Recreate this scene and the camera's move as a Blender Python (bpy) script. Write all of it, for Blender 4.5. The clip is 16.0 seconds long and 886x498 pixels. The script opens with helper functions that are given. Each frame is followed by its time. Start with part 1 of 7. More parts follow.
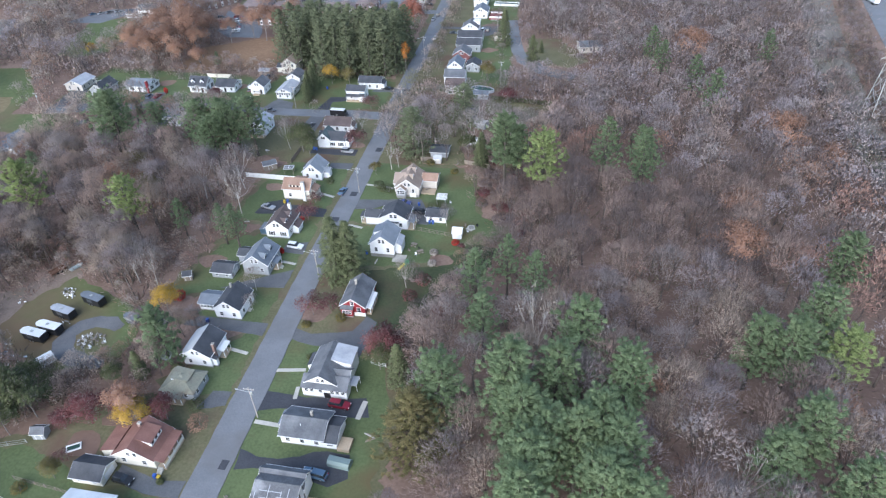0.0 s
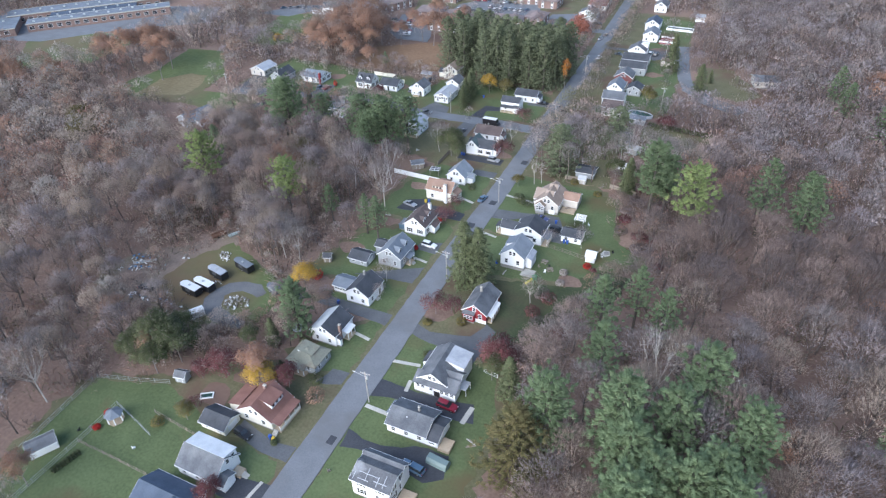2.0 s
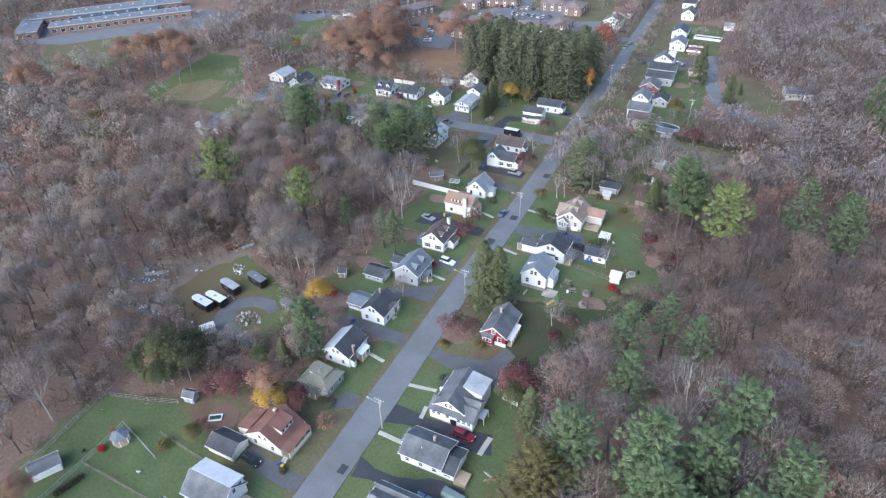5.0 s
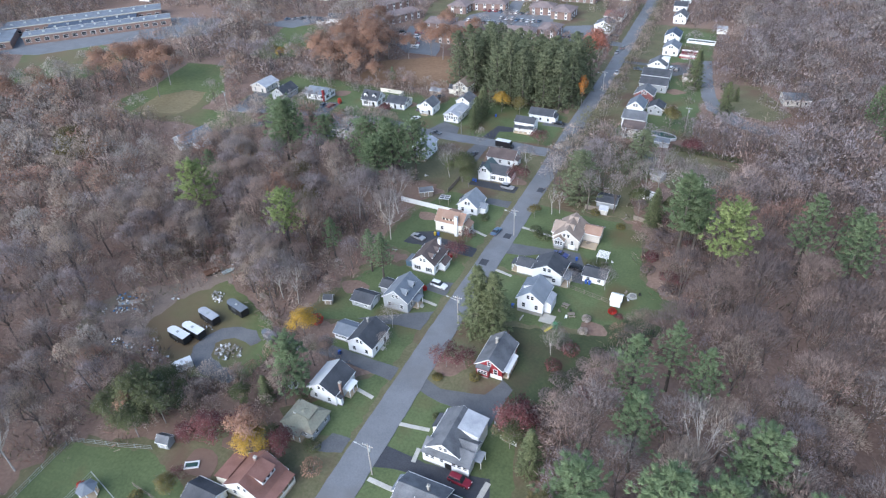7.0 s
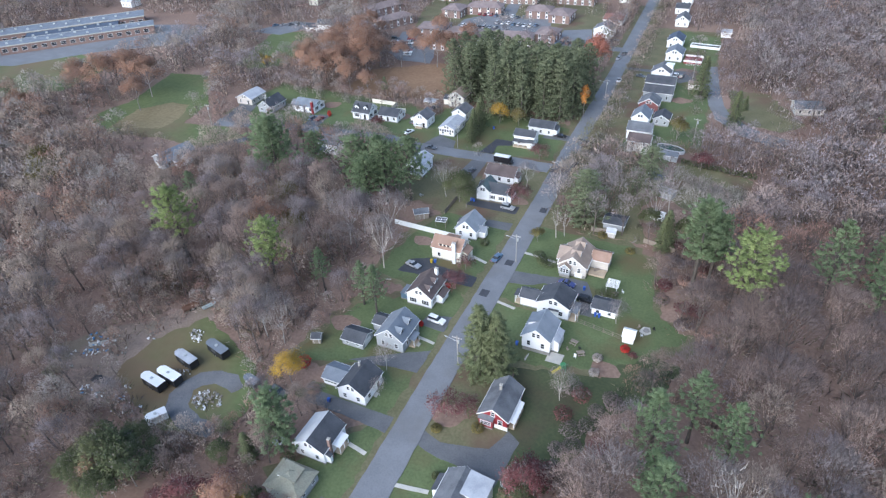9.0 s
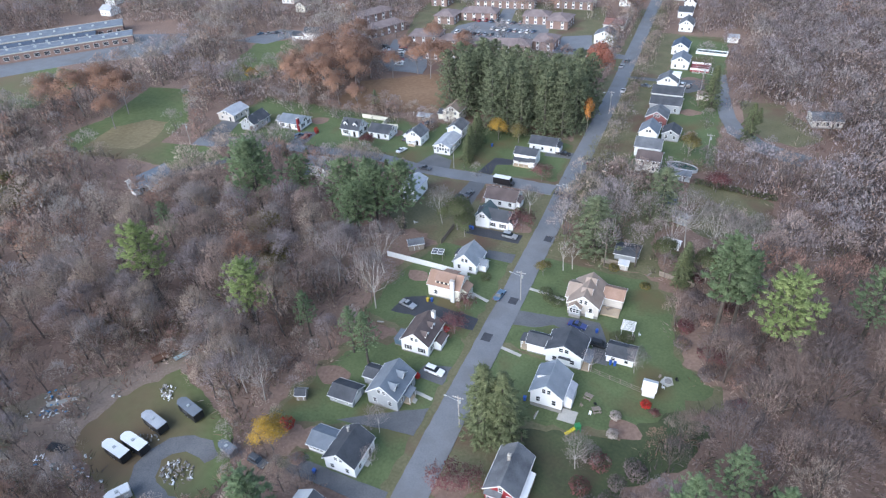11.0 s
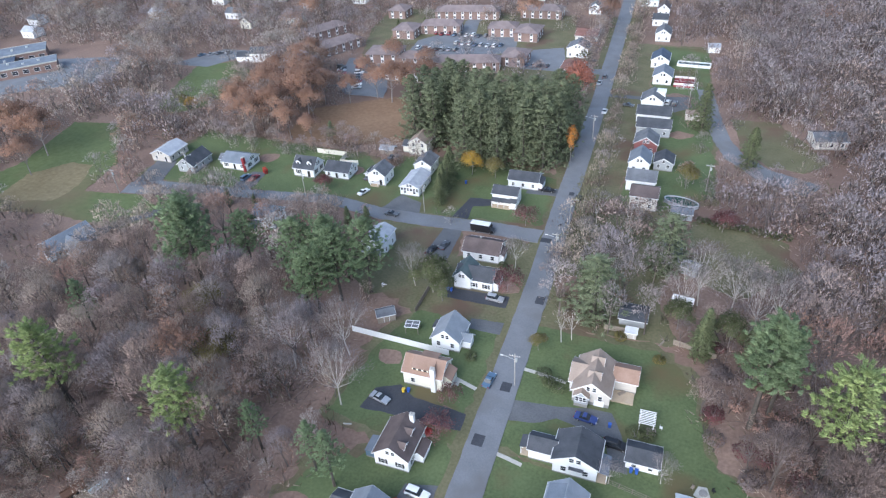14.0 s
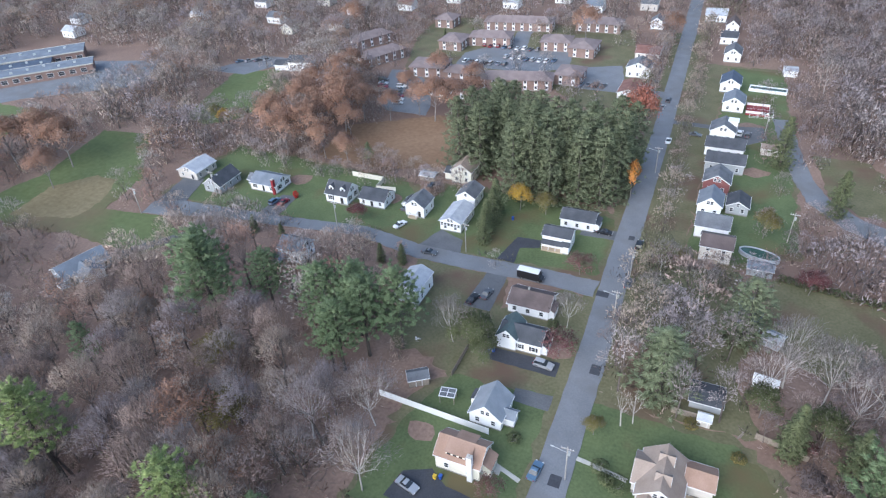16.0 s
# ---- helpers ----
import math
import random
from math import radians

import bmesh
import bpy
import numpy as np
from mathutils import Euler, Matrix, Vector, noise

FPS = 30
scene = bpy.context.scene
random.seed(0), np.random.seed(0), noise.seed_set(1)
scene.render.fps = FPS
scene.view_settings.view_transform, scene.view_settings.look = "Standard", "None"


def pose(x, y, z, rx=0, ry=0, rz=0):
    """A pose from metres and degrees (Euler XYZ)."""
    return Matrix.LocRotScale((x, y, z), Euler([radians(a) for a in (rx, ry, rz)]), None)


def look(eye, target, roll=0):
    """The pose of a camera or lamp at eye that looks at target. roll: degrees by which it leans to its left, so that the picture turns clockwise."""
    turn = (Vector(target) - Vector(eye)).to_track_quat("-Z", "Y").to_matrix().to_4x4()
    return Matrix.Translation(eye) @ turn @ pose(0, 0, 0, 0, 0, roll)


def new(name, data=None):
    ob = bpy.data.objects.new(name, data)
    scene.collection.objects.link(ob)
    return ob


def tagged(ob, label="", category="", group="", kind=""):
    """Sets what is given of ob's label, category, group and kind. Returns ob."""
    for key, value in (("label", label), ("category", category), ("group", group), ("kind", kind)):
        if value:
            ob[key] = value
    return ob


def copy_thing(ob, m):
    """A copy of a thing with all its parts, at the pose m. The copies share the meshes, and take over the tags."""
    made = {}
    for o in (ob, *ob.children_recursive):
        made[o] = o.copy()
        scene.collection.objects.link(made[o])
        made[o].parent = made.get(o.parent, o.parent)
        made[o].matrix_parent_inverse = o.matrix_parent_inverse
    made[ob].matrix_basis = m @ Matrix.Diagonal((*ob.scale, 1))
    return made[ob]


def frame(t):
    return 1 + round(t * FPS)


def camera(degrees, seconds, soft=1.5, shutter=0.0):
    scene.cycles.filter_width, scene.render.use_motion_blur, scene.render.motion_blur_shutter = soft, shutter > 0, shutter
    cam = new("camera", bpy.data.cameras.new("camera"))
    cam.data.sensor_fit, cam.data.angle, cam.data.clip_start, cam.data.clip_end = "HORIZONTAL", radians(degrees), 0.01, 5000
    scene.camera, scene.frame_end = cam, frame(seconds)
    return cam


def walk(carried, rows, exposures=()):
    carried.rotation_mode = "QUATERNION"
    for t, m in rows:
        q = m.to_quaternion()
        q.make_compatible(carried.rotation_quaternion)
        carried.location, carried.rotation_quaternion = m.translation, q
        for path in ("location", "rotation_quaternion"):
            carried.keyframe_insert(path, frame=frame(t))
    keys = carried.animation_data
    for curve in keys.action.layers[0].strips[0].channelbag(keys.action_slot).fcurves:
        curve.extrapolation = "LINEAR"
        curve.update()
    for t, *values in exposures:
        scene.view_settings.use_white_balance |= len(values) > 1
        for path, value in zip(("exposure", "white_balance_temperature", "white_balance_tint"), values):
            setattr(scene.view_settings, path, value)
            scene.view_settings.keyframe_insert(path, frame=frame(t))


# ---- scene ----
cam = camera(69.3, 16.0, 1.25)
METRES, EYE, TILT, LEAN, TURN = 110.0, 109.1, 0.0, 0.0, 12.0
ROWS = [
    (0.0, 0.0, 0.0, 0.0, -1.62, -36.97, 2.15),
    (0.5, -0.0041, -0.0025, 0.0041, 5.05, -36.46, 1.91),
    (1.0, 0.0008, -0.0031, 0.0027, 9.12, -35.99, 1.92),
    (1.5, 0.0016, -0.0042, 0.0035, 12.21, -35.65, 1.89),
    (2.0, 0.0022, -0.005, 0.0037, 13.07, -35.43, 1.9),
    (2.5, 0.0013, -0.0034, 0.0035, 13.59, -35.29, 1.92),
    (3.0, -0.001, 0.0024, 0.0036, 14.04, -35.18, 1.94),
    (3.5, -0.0046, 0.0117, 0.0032, 14.61, -35.15, 1.97),
    (4.0, -0.0086, 0.0242, 0.0028, 15.21, -35.13, 1.97),
    (6.5, -0.0375, 0.1264, -0.0013, 13.84, -35.09, 2.09),
    (7.0, -0.0449, 0.1547, -0.002, 13.65, -35.1, 2.18),
    (7.5, -0.0532, 0.1853, -0.0032, 13.52, -35.08, 2.28),
    (8.0, -0.0623, 0.2186, -0.0047, 13.4, -35.1, 2.36),
    (8.5, -0.0716, 0.254, -0.0063, 13.19, -35.14, 2.43),
    (9.0, -0.0814, 0.2915, -0.0085, 12.95, -35.24, 2.51),
    (11.5, -0.1349, 0.5031, -0.0232, 12.0, -35.33, 2.95),
    (12.0, -0.1467, 0.5489, -0.0261, 11.93, -35.26, 3.0),
    (12.5, -0.163, 0.5928, -0.0274, 17.23, -34.94, 2.69),
    (13.0, -0.1708, 0.6416, -0.0307, 20.29, -34.76, 2.71),
    (13.5, -0.1777, 0.6945, -0.0368, 13.61, -35.17, 3.18),
    (14.0, -0.1998, 0.7428, -0.0402, 8.19, -35.48, 3.21),
    (14.5, -0.2135, 0.7914, -0.0423, 9.52, -35.42, 3.12),
    (15.0, -0.2307, 0.8409, -0.0457, 9.95, -35.37, 3.0),
    (15.5, -0.2387, 0.8921, -0.0489, 10.66, -35.34, 3.02),
    (16.0, -0.2511, 0.9431, -0.0521, 12.24, -35.22, 2.92),
]
walk(cam, [(t, pose(0, 0, EYE, TILT, LEAN, TURN) @ pose(METRES * x, METRES * y, METRES * z, 90 + pitch, roll, yaw)) for t, x, y, z, yaw, pitch, roll in ROWS],
     exposures=[(0.0, 1.4), (16.0, 1.4)])

# ---- world and light ----
SUN_EL, SUN_AZ = 30.0, 195.0
world = bpy.data.worlds.new("overcast_sky")
scene.world = world
world.use_nodes = True
wn = world.node_tree.nodes
sky = wn.new("ShaderNodeTexSky")
sky.sky_type = "NISHITA"
sky.sun_disc = False
sky.sun_elevation, sky.sun_rotation = radians(SUN_EL), radians(SUN_AZ)
sky.air_density, sky.dust_density, sky.ozone_density = 1.0, 1.2, 1.6
wn["Background"].inputs["Strength"].default_value = 0.13
world.node_tree.links.new(sky.outputs[0], wn["Background"].inputs["Color"])
sun = new("sun", bpy.data.lights.new("sun", "SUN"))
sun.data.energy, sun.data.angle, sun.data.color = 1.88, radians(70), (0.825, 0.895, 1.0)
a, e = radians(SUN_AZ), radians(SUN_EL)
sun.matrix_world = look((0, 0, 0), (-math.sin(a) * math.cos(e), -math.cos(a) * math.cos(e), -math.sin(e)))
sun.location = (0, 0, 200)


# ---- materials ----
def mat(name, dark, light, scale=1.0, fine=12.0, rough=0.8, metal=0.0, bump=0.15, vary=0.0, stretch=(1, 1, 1), spec=0.3, third=None, island=0.0, mix=0.5, soft=False):
    """A surface that drifts between two colours at two scales, with fine relief; third: a stain colour; soft: shaded by the rounded normals of its crown."""
    m = bpy.data.materials.new(name)
    m.use_nodes = True
    nt = m.node_tree
    n, l = nt.nodes, nt.links
    b = n["Principled BSDF"]
    b.inputs["Roughness"].default_value = rough
    b.inputs["Metallic"].default_value = metal
    b.inputs["Specular IOR Level"].default_value = spec
    tc = n.new("ShaderNodeTexCoord")
    mp = n.new("ShaderNodeMapping")
    mp.inputs["Scale"].default_value = stretch
    l.new(tc.outputs["Object"], mp.inputs["Vector"])

    def noise_tex(s, detail):
        t = n.new("ShaderNodeTexNoise")
        t.inputs["Scale"].default_value = s
        t.inputs["Detail"].default_value = detail
        l.new(mp.outputs[0], t.inputs["Vector"])
        return t

    def mixer(fac, c1, c2):
        x = n.new("ShaderNodeMix")
        x.data_type = "RGBA"
        for sock, val in ((x.inputs["Factor"], fac), (x.inputs[6], c1), (x.inputs[7], c2)):
            if isinstance(val, bpy.types.NodeSocket):
                l.new(val, sock)
            elif isinstance(val, tuple):
                sock.default_value = (*val, 1)
            else:
                sock.default_value = val
        return x

    def ramp(sock, lo, hi):
        r = n.new("ShaderNodeMapRange")
        r.inputs[1].default_value, r.inputs[2].default_value = lo, hi
        l.new(sock, r.inputs[0])
        return r.outputs[0]

    big, small = noise_tex(scale, 4), noise_tex(scale * fine, 3)
    avg = n.new("ShaderNodeMath")
    avg.operation = "MULTIPLY_ADD"
    avg.inputs[1].default_value = mix
    l.new(small.outputs[0], avg.inputs[0])
    half = n.new("ShaderNodeMath")
    half.operation = "MULTIPLY"
    half.inputs[1].default_value = 1 - mix
    l.new(big.outputs[0], half.inputs[0])
    l.new(half.outputs[0], avg.inputs[2])
    col = mixer(ramp(avg.outputs[0], 0.36, 0.64), dark, light).outputs[2]
    if third:
        st = noise_tex(scale * 0.45, 5)
        col = mixer(ramp(st.outputs[0], 0.52, 0.68), col, third).outputs[2]
    if vary or island:
        src = n.new("ShaderNodeNewGeometry").outputs["Random Per Island"] if island else n.new("ShaderNodeObjectInfo").outputs["Random"]
        hs = n.new("ShaderNodeHueSaturation")
        v = n.new("ShaderNodeMapRange")
        k = vary or island
        v.inputs[3].default_value, v.inputs[4].default_value = 1 - k, 1 + k
        l.new(src, v.inputs[0])
        l.new(v.outputs[0], hs.inputs["Value"])
        l.new(col, hs.inputs["Color"])
        col = hs.outputs[0]
    l.new(col, b.inputs["Base Color"])
    if soft:
        at, vt = n.new("ShaderNodeAttribute"), n.new("ShaderNodeVectorTransform")
        at.attribute_name, vt.vector_type, vt.convert_from, vt.convert_to = "soft", "NORMAL", "OBJECT", "WORLD"
        l.new(at.outputs["Vector"], vt.inputs[0])
        l.new(vt.outputs[0], b.inputs["Normal"])
    if bump:
        bp = n.new("ShaderNodeBump")
        bp.inputs["Strength"].default_value = bump
        bp.inputs["Distance"].default_value = 0.05
        l.new(small.outputs[0], bp.inputs["Height"])
        l.new(bp.outputs[0], b.inputs["Normal"])
    return m


LITTER = mat("leaf_litter", (0.158, 0.103, 0.082), (0.275, 0.188, 0.148), 0.06, 22, 0.95, bump=0.6, third=(0.175, 0.112, 0.088))
GRASS = mat("lawn_grass", (0.074, 0.1, 0.044), (0.121, 0.153, 0.07), 0.12, 14, 0.9, bump=0.5, third=(0.12, 0.098, 0.05))
# darker copy of the lawn grass, with the woods' shade painted into its colours
GRASS_SHADE = mat("shade_painted_grass", (0.044, 0.058, 0.03), (0.078, 0.092, 0.045), 0.12, 12, 0.95, bump=0.5, third=(0.07, 0.052, 0.036))
GRASS_DULL = mat("worn_grass", (0.1, 0.1, 0.052), (0.165, 0.148, 0.088), 0.15, 10, 0.9, bump=0.5, third=(0.13, 0.085, 0.06))
FIELD = mat("field_grass", (0.085, 0.11, 0.042), (0.13, 0.16, 0.07), 0.04, 14, 0.9, bump=0.4, third=(0.16, 0.115, 0.07))
FIELD_BROWN = mat("dry_meadow", (0.15, 0.12, 0.065), (0.24, 0.195, 0.115), 0.05, 14, 0.95, bump=0.4)
FIELD_RED = mat("dry_red_grass", (0.17, 0.1, 0.06), (0.25, 0.16, 0.1), 0.05, 14, 0.95, bump=0.4)
SOIL = mat("bare_brown_soil", (0.17, 0.125, 0.1), (0.26, 0.2, 0.165), 0.12, 16, 0.95, bump=0.5, third=(0.15, 0.14, 0.085))
ASPHALT = mat("worn_asphalt", (0.15, 0.158, 0.172), (0.195, 0.204, 0.22), 0.2, 18, 0.85, bump=0.2, third=(0.15, 0.15, 0.155))
TAR = mat("dark_driveway_tar", (0.042, 0.045, 0.055), (0.065, 0.068, 0.078), 0.25, 14, 0.75, bump=0.2)
DRIVE = mat("grey_driveway", (0.095, 0.1, 0.108), (0.14, 0.142, 0.15), 0.25, 14, 0.85, bump=0.25)
SCRUB = mat("pale_scrub", (0.15, 0.128, 0.112), (0.235, 0.208, 0.182), 0.08, 14, 0.95, bump=0.5, third=(0.17, 0.16, 0.11))
GRAVEL = mat("gravel_lot", (0.11, 0.115, 0.125), (0.19, 0.19, 0.195), 0.15, 30, 0.95, bump=0.6, third=(0.11, 0.08, 0.065))
CONCRETE = mat("concrete", (0.36, 0.35, 0.32), (0.5, 0.48, 0.44), 0.5, 10, 0.85)
STONE = mat("foundation_block", (0.2, 0.19, 0.18), (0.3, 0.29, 0.28), 0.6, 10, 0.9)
WHITE = mat("white_siding", (0.76, 0.77, 0.78), (0.85, 0.85, 0.86), 0.3, 10, 0.55, bump=0.06, stretch=(1, 1, 6))
CREAM = mat("cream_siding", (0.68, 0.65, 0.56), (0.78, 0.75, 0.66), 0.3, 10, 0.55, bump=0.06, stretch=(1, 1, 6))
GREYSIDE = mat("grey_siding", (0.3, 0.32, 0.34), (0.38, 0.4, 0.42), 0.3, 10, 0.6, bump=0.06, stretch=(1, 1, 6))
BEIGE = mat("beige_siding", (0.5, 0.46, 0.42), (0.6, 0.565, 0.52), 0.3, 10, 0.6, bump=0.06, stretch=(1, 1, 6))
MAROON = mat("maroon_siding", (0.16, 0.06, 0.06), (0.22, 0.09, 0.088), 0.3, 10, 0.6, bump=0.06, stretch=(1, 1, 6))
R_STEEL = mat("light_blue_grey_shingles", (0.2, 0.225, 0.255), (0.28, 0.305, 0.34), 0.3, 14, 0.8, bump=0.1, mix=0.28)
REDSIDE = mat("red_siding", (0.2, 0.02, 0.028), (0.28, 0.035, 0.042), 0.3, 10, 0.6, bump=0.06, stretch=(1, 1, 6))
BRICK = mat("brown_brick", (0.19, 0.125, 0.11), (0.28, 0.195, 0.17), 0.5, 14, 0.85)
TRIM = mat("white_trim_paint", (0.72, 0.73, 0.74), (0.82, 0.82, 0.83), 0.6, 8, 0.45, bump=0.03)
R_GREY = mat("grey_shingles", (0.085, 0.092, 0.105), (0.175, 0.183, 0.2), 0.3, 14, 0.8, bump=0.1, mix=0.28)
R_DARK = mat("charcoal_shingles", (0.045, 0.05, 0.06), (0.085, 0.09, 0.102), 0.3, 14, 0.8, bump=0.1, mix=0.28)
R_NAVY = mat("navy_shingles", (0.055, 0.075, 0.11), (0.085, 0.11, 0.155), 0.3, 14, 0.8, bump=0.1, mix=0.28)
R_SLATE = mat("blue_grey_shingles", (0.13, 0.152, 0.182), (0.19, 0.215, 0.25), 0.3, 14, 0.8, bump=0.1, mix=0.28)
R_PALE = mat("pale_weathered_shingles", (0.3, 0.32, 0.36), (0.45, 0.47, 0.5), 0.4, 12, 0.7, bump=0.1, mix=0.35)
R_WHITE = mat("whitish_roof_sheet", (0.52, 0.54, 0.57), (0.66, 0.68, 0.7), 0.35, 10, 0.6, bump=0.1, mix=0.35, third=(0.45, 0.46, 0.48))
R_BROWN = mat("brown_shingles", (0.16, 0.08, 0.065), (0.24, 0.125, 0.105), 0.3, 14, 0.85, bump=0.1, mix=0.28)
R_MAUVE = mat("faded_brown_shingles", (0.17, 0.132, 0.128), (0.24, 0.192, 0.186), 0.3, 14, 0.85, bump=0.1, mix=0.28)
R_DKBROWN = mat("dark_brown_shingles", (0.088, 0.068, 0.066), (0.145, 0.112, 0.106), 0.3, 14, 0.85, bump=0.1, mix=0.28)
R_TAN = mat("tan_shingles", (0.24, 0.185, 0.15), (0.33, 0.262, 0.22), 0.3, 14, 0.85, bump=0.1, mix=0.28)
R_ORANGE = mat("orange_brown_shingles", (0.26, 0.165, 0.122), (0.35, 0.232, 0.178), 0.3, 14, 0.85, bump=0.1, mix=0.28)
R_OLIVE = mat("olive_shingles", (0.19, 0.19, 0.15), (0.28, 0.28, 0.225), 0.35, 9, 0.85, bump=0.25, third=(0.17, 0.13, 0.1))
R_GREEN = mat("dark_green_shingles", (0.06, 0.085, 0.09), (0.1, 0.135, 0.14), 0.3, 14, 0.8, bump=0.1, mix=0.28)
R_PATCH = mat("patched_roof", (0.07, 0.075, 0.085), (0.14, 0.145, 0.16), 0.5, 9, 0.7, bump=0.3, third=(0.3, 0.31, 0.33))
GLASS = mat("window_glass", (0.02, 0.024, 0.03), (0.04, 0.046, 0.055), 0.6, 4, 0.08, bump=0.0, spec=0.6)
BLACK = mat("black_paint", (0.015, 0.016, 0.018), (0.03, 0.03, 0.033), 0.6, 8, 0.4, bump=0.05)
RUBBER = mat("tyre_rubber", (0.015, 0.015, 0.015), (0.03, 0.03, 0.03), 2, 8, 0.9)
CHROME = mat("dull_metal", (0.45, 0.46, 0.48), (0.6, 0.6, 0.62), 1, 8, 0.35, metal=0.9, bump=0.05)
GALV = mat("galvanised_metal", (0.4, 0.42, 0.42), (0.52, 0.54, 0.54), 1, 8, 0.5, metal=0.4, bump=0.05)
WOOD = mat("weathered_wood", (0.2, 0.165, 0.135), (0.32, 0.27, 0.225), 0.5, 12, 0.85, stretch=(1, 1, 0.3))
POLE_WOOD = mat("silvered_pole_wood", (0.27, 0.25, 0.235), (0.4, 0.38, 0.36), 0.5, 12, 0.85)
DECK = mat("deck_boards", (0.36, 0.28, 0.2), (0.48, 0.39, 0.29), 0.5, 12, 0.8)
LAMP_WHITE = mat("headlight_lens", (0.7, 0.7, 0.68), (0.8, 0.8, 0.8), 1, 4, 0.15, bump=0)
LAMP_RED = mat("tail_lamp_lens", (0.3, 0.01, 0.01), (0.4, 0.02, 0.02), 1, 4, 0.2, bump=0)
BARK = mat("grey_bark", (0.16, 0.142, 0.137), (0.32, 0.29, 0.28), 0.15, 12, 0.95, bump=0.3, third=(0.19, 0.15, 0.13))
BARK_WOODS = mat("brown_forest_bark", (0.085, 0.068, 0.062), (0.17, 0.14, 0.128), 0.15, 12, 0.95, bump=0.3)
BARK_DARK = mat("dark_conifer_bark", (0.06, 0.052, 0.045), (0.12, 0.102, 0.09), 0.2, 12, 0.95, bump=0.3)
BARK_PALE = mat("pale_bark", (0.34, 0.315, 0.29), (0.5, 0.47, 0.44), 0.3, 10, 0.9, bump=0.2)
TWIG = mat("grey_brown_twigs", (0.299, 0.251, 0.239), (0.519, 0.446, 0.425), 0.1, 6, 0.95, bump=0, third=(0.413, 0.319, 0.287), mix=0.3, soft=True)
TWIG_BROWN = mat("brown_twigs", (0.321, 0.229, 0.194), (0.505, 0.384, 0.333), 0.1, 6, 0.95, bump=0, mix=0.3, soft=True)
TWIG_MAUVE = mat("mauve_grey_twigs", (0.288, 0.238, 0.241), (0.484, 0.412, 0.419), 0.1, 6, 0.95, bump=0, mix=0.3, soft=True)
TWIG_TAN = mat("tan_twigs", (0.3956, 0.3027, 0.2401), (0.5888, 0.4738, 0.392), 0.1, 6, 0.95, bump=0, mix=0.3, soft=True)
OLIVE_BRUSH = mat("olive_brush", (0.138, 0.134, 0.077), (0.241, 0.224, 0.132), 0.2, 6, 0.95, bump=0, mix=0.3, soft=True)
TWIG_RUSSET = mat("russet_twigs", (0.326, 0.183, 0.142), (0.519, 0.315, 0.245), 0.1, 6, 0.95, bump=0, mix=0.3, soft=True)
TWIG_DARK = mat("dark_brown_twigs", (0.169, 0.13, 0.122), (0.306, 0.243, 0.231), 0.1, 6, 0.95, bump=0, third=(0.26, 0.17, 0.146), mix=0.3, soft=True)
TWIG_PALE = mat("pale_twigs", (0.3789, 0.3229, 0.2859), (0.5616, 0.4913, 0.4399), 0.15, 6, 0.95, bump=0, mix=0.3, soft=True)
RUST_LEAF = mat("rust_oak_leaves", (0.31, 0.165, 0.112), (0.485, 0.288, 0.2), 0.12, 8, 0.85, bump=0, island=0.16, soft=True)
PINE_N = mat("white_pine_needles", (0.121, 0.1814, 0.08964), (0.2666, 0.345, 0.1793), 0.25, 5, 0.75, bump=0, island=0.22, soft=True)
PINE_YG = mat("yellow_green_needles", (0.1966, 0.2661, 0.0966), (0.426, 0.5069, 0.1932), 0.25, 5, 0.75, bump=0, island=0.3, soft=True)
SPRUCE_N = mat("dark_spruce_needles", (0.09504, 0.1157, 0.05484), (0.1909, 0.2136, 0.1093), 0.2, 5, 0.8, bump=0, island=0.3, soft=True)
GROVE_N = mat("olive_spruce_needles", (0.1159, 0.141, 0.07668), (0.2403, 0.274, 0.1609), 0.15, 5, 0.8, bump=0, island=0.3, soft=True)
LARCH_N = mat("browning_larch_needles", (0.112, 0.112, 0.0451), (0.225, 0.185, 0.0837), 0.25, 5, 0.85, bump=0, island=0.3, soft=True)
YELLOW_LEAF = mat("yellow_leaves", (0.437, 0.258, 0.044), (0.644, 0.403, 0.077), 0.3, 5, 0.8, bump=0, island=0.3, soft=True)
ORANGE_LEAF = mat("orange_leaves", (0.483, 0.179, 0.0385), (0.644, 0.28, 0.066), 0.3, 5, 0.8, bump=0, island=0.3, soft=True)
MAROON_LEAF = mat("maroon_leaves", (0.132, 0.0448, 0.0495), (0.218, 0.084, 0.0825), 0.3, 5, 0.85, bump=0, island=0.3, soft=True)
RED_LEAF = mat("bright_red_leaves", (0.46, 0.028, 0.022), (0.632, 0.056, 0.044), 0.4, 5, 0.8, bump=0, island=0.3, soft=True)
SALMON_LEAF = mat("salmon_maple_leaves", (0.38, 0.123, 0.0825), (0.517, 0.202, 0.138), 0.3, 5, 0.8, bump=0, island=0.3, soft=True)
GREEN_LEAF = mat("dark_green_leaves", (0.069, 0.084, 0.0374), (0.138, 0.151, 0.0704), 0.3, 5, 0.8, bump=0, island=0.3, soft=True)
OLIVE_LEAF = mat("olive_leaves", (0.127, 0.112, 0.0385), (0.23, 0.185, 0.066), 0.3, 5, 0.85, bump=0, island=0.3, soft=True)


def paint(name, c, rough=0.3, metal=0.0):
    return mat(name, tuple(v * 0.9 for v in c), c, 0.6, 8, rough, metal, bump=0.02, spec=0.5)


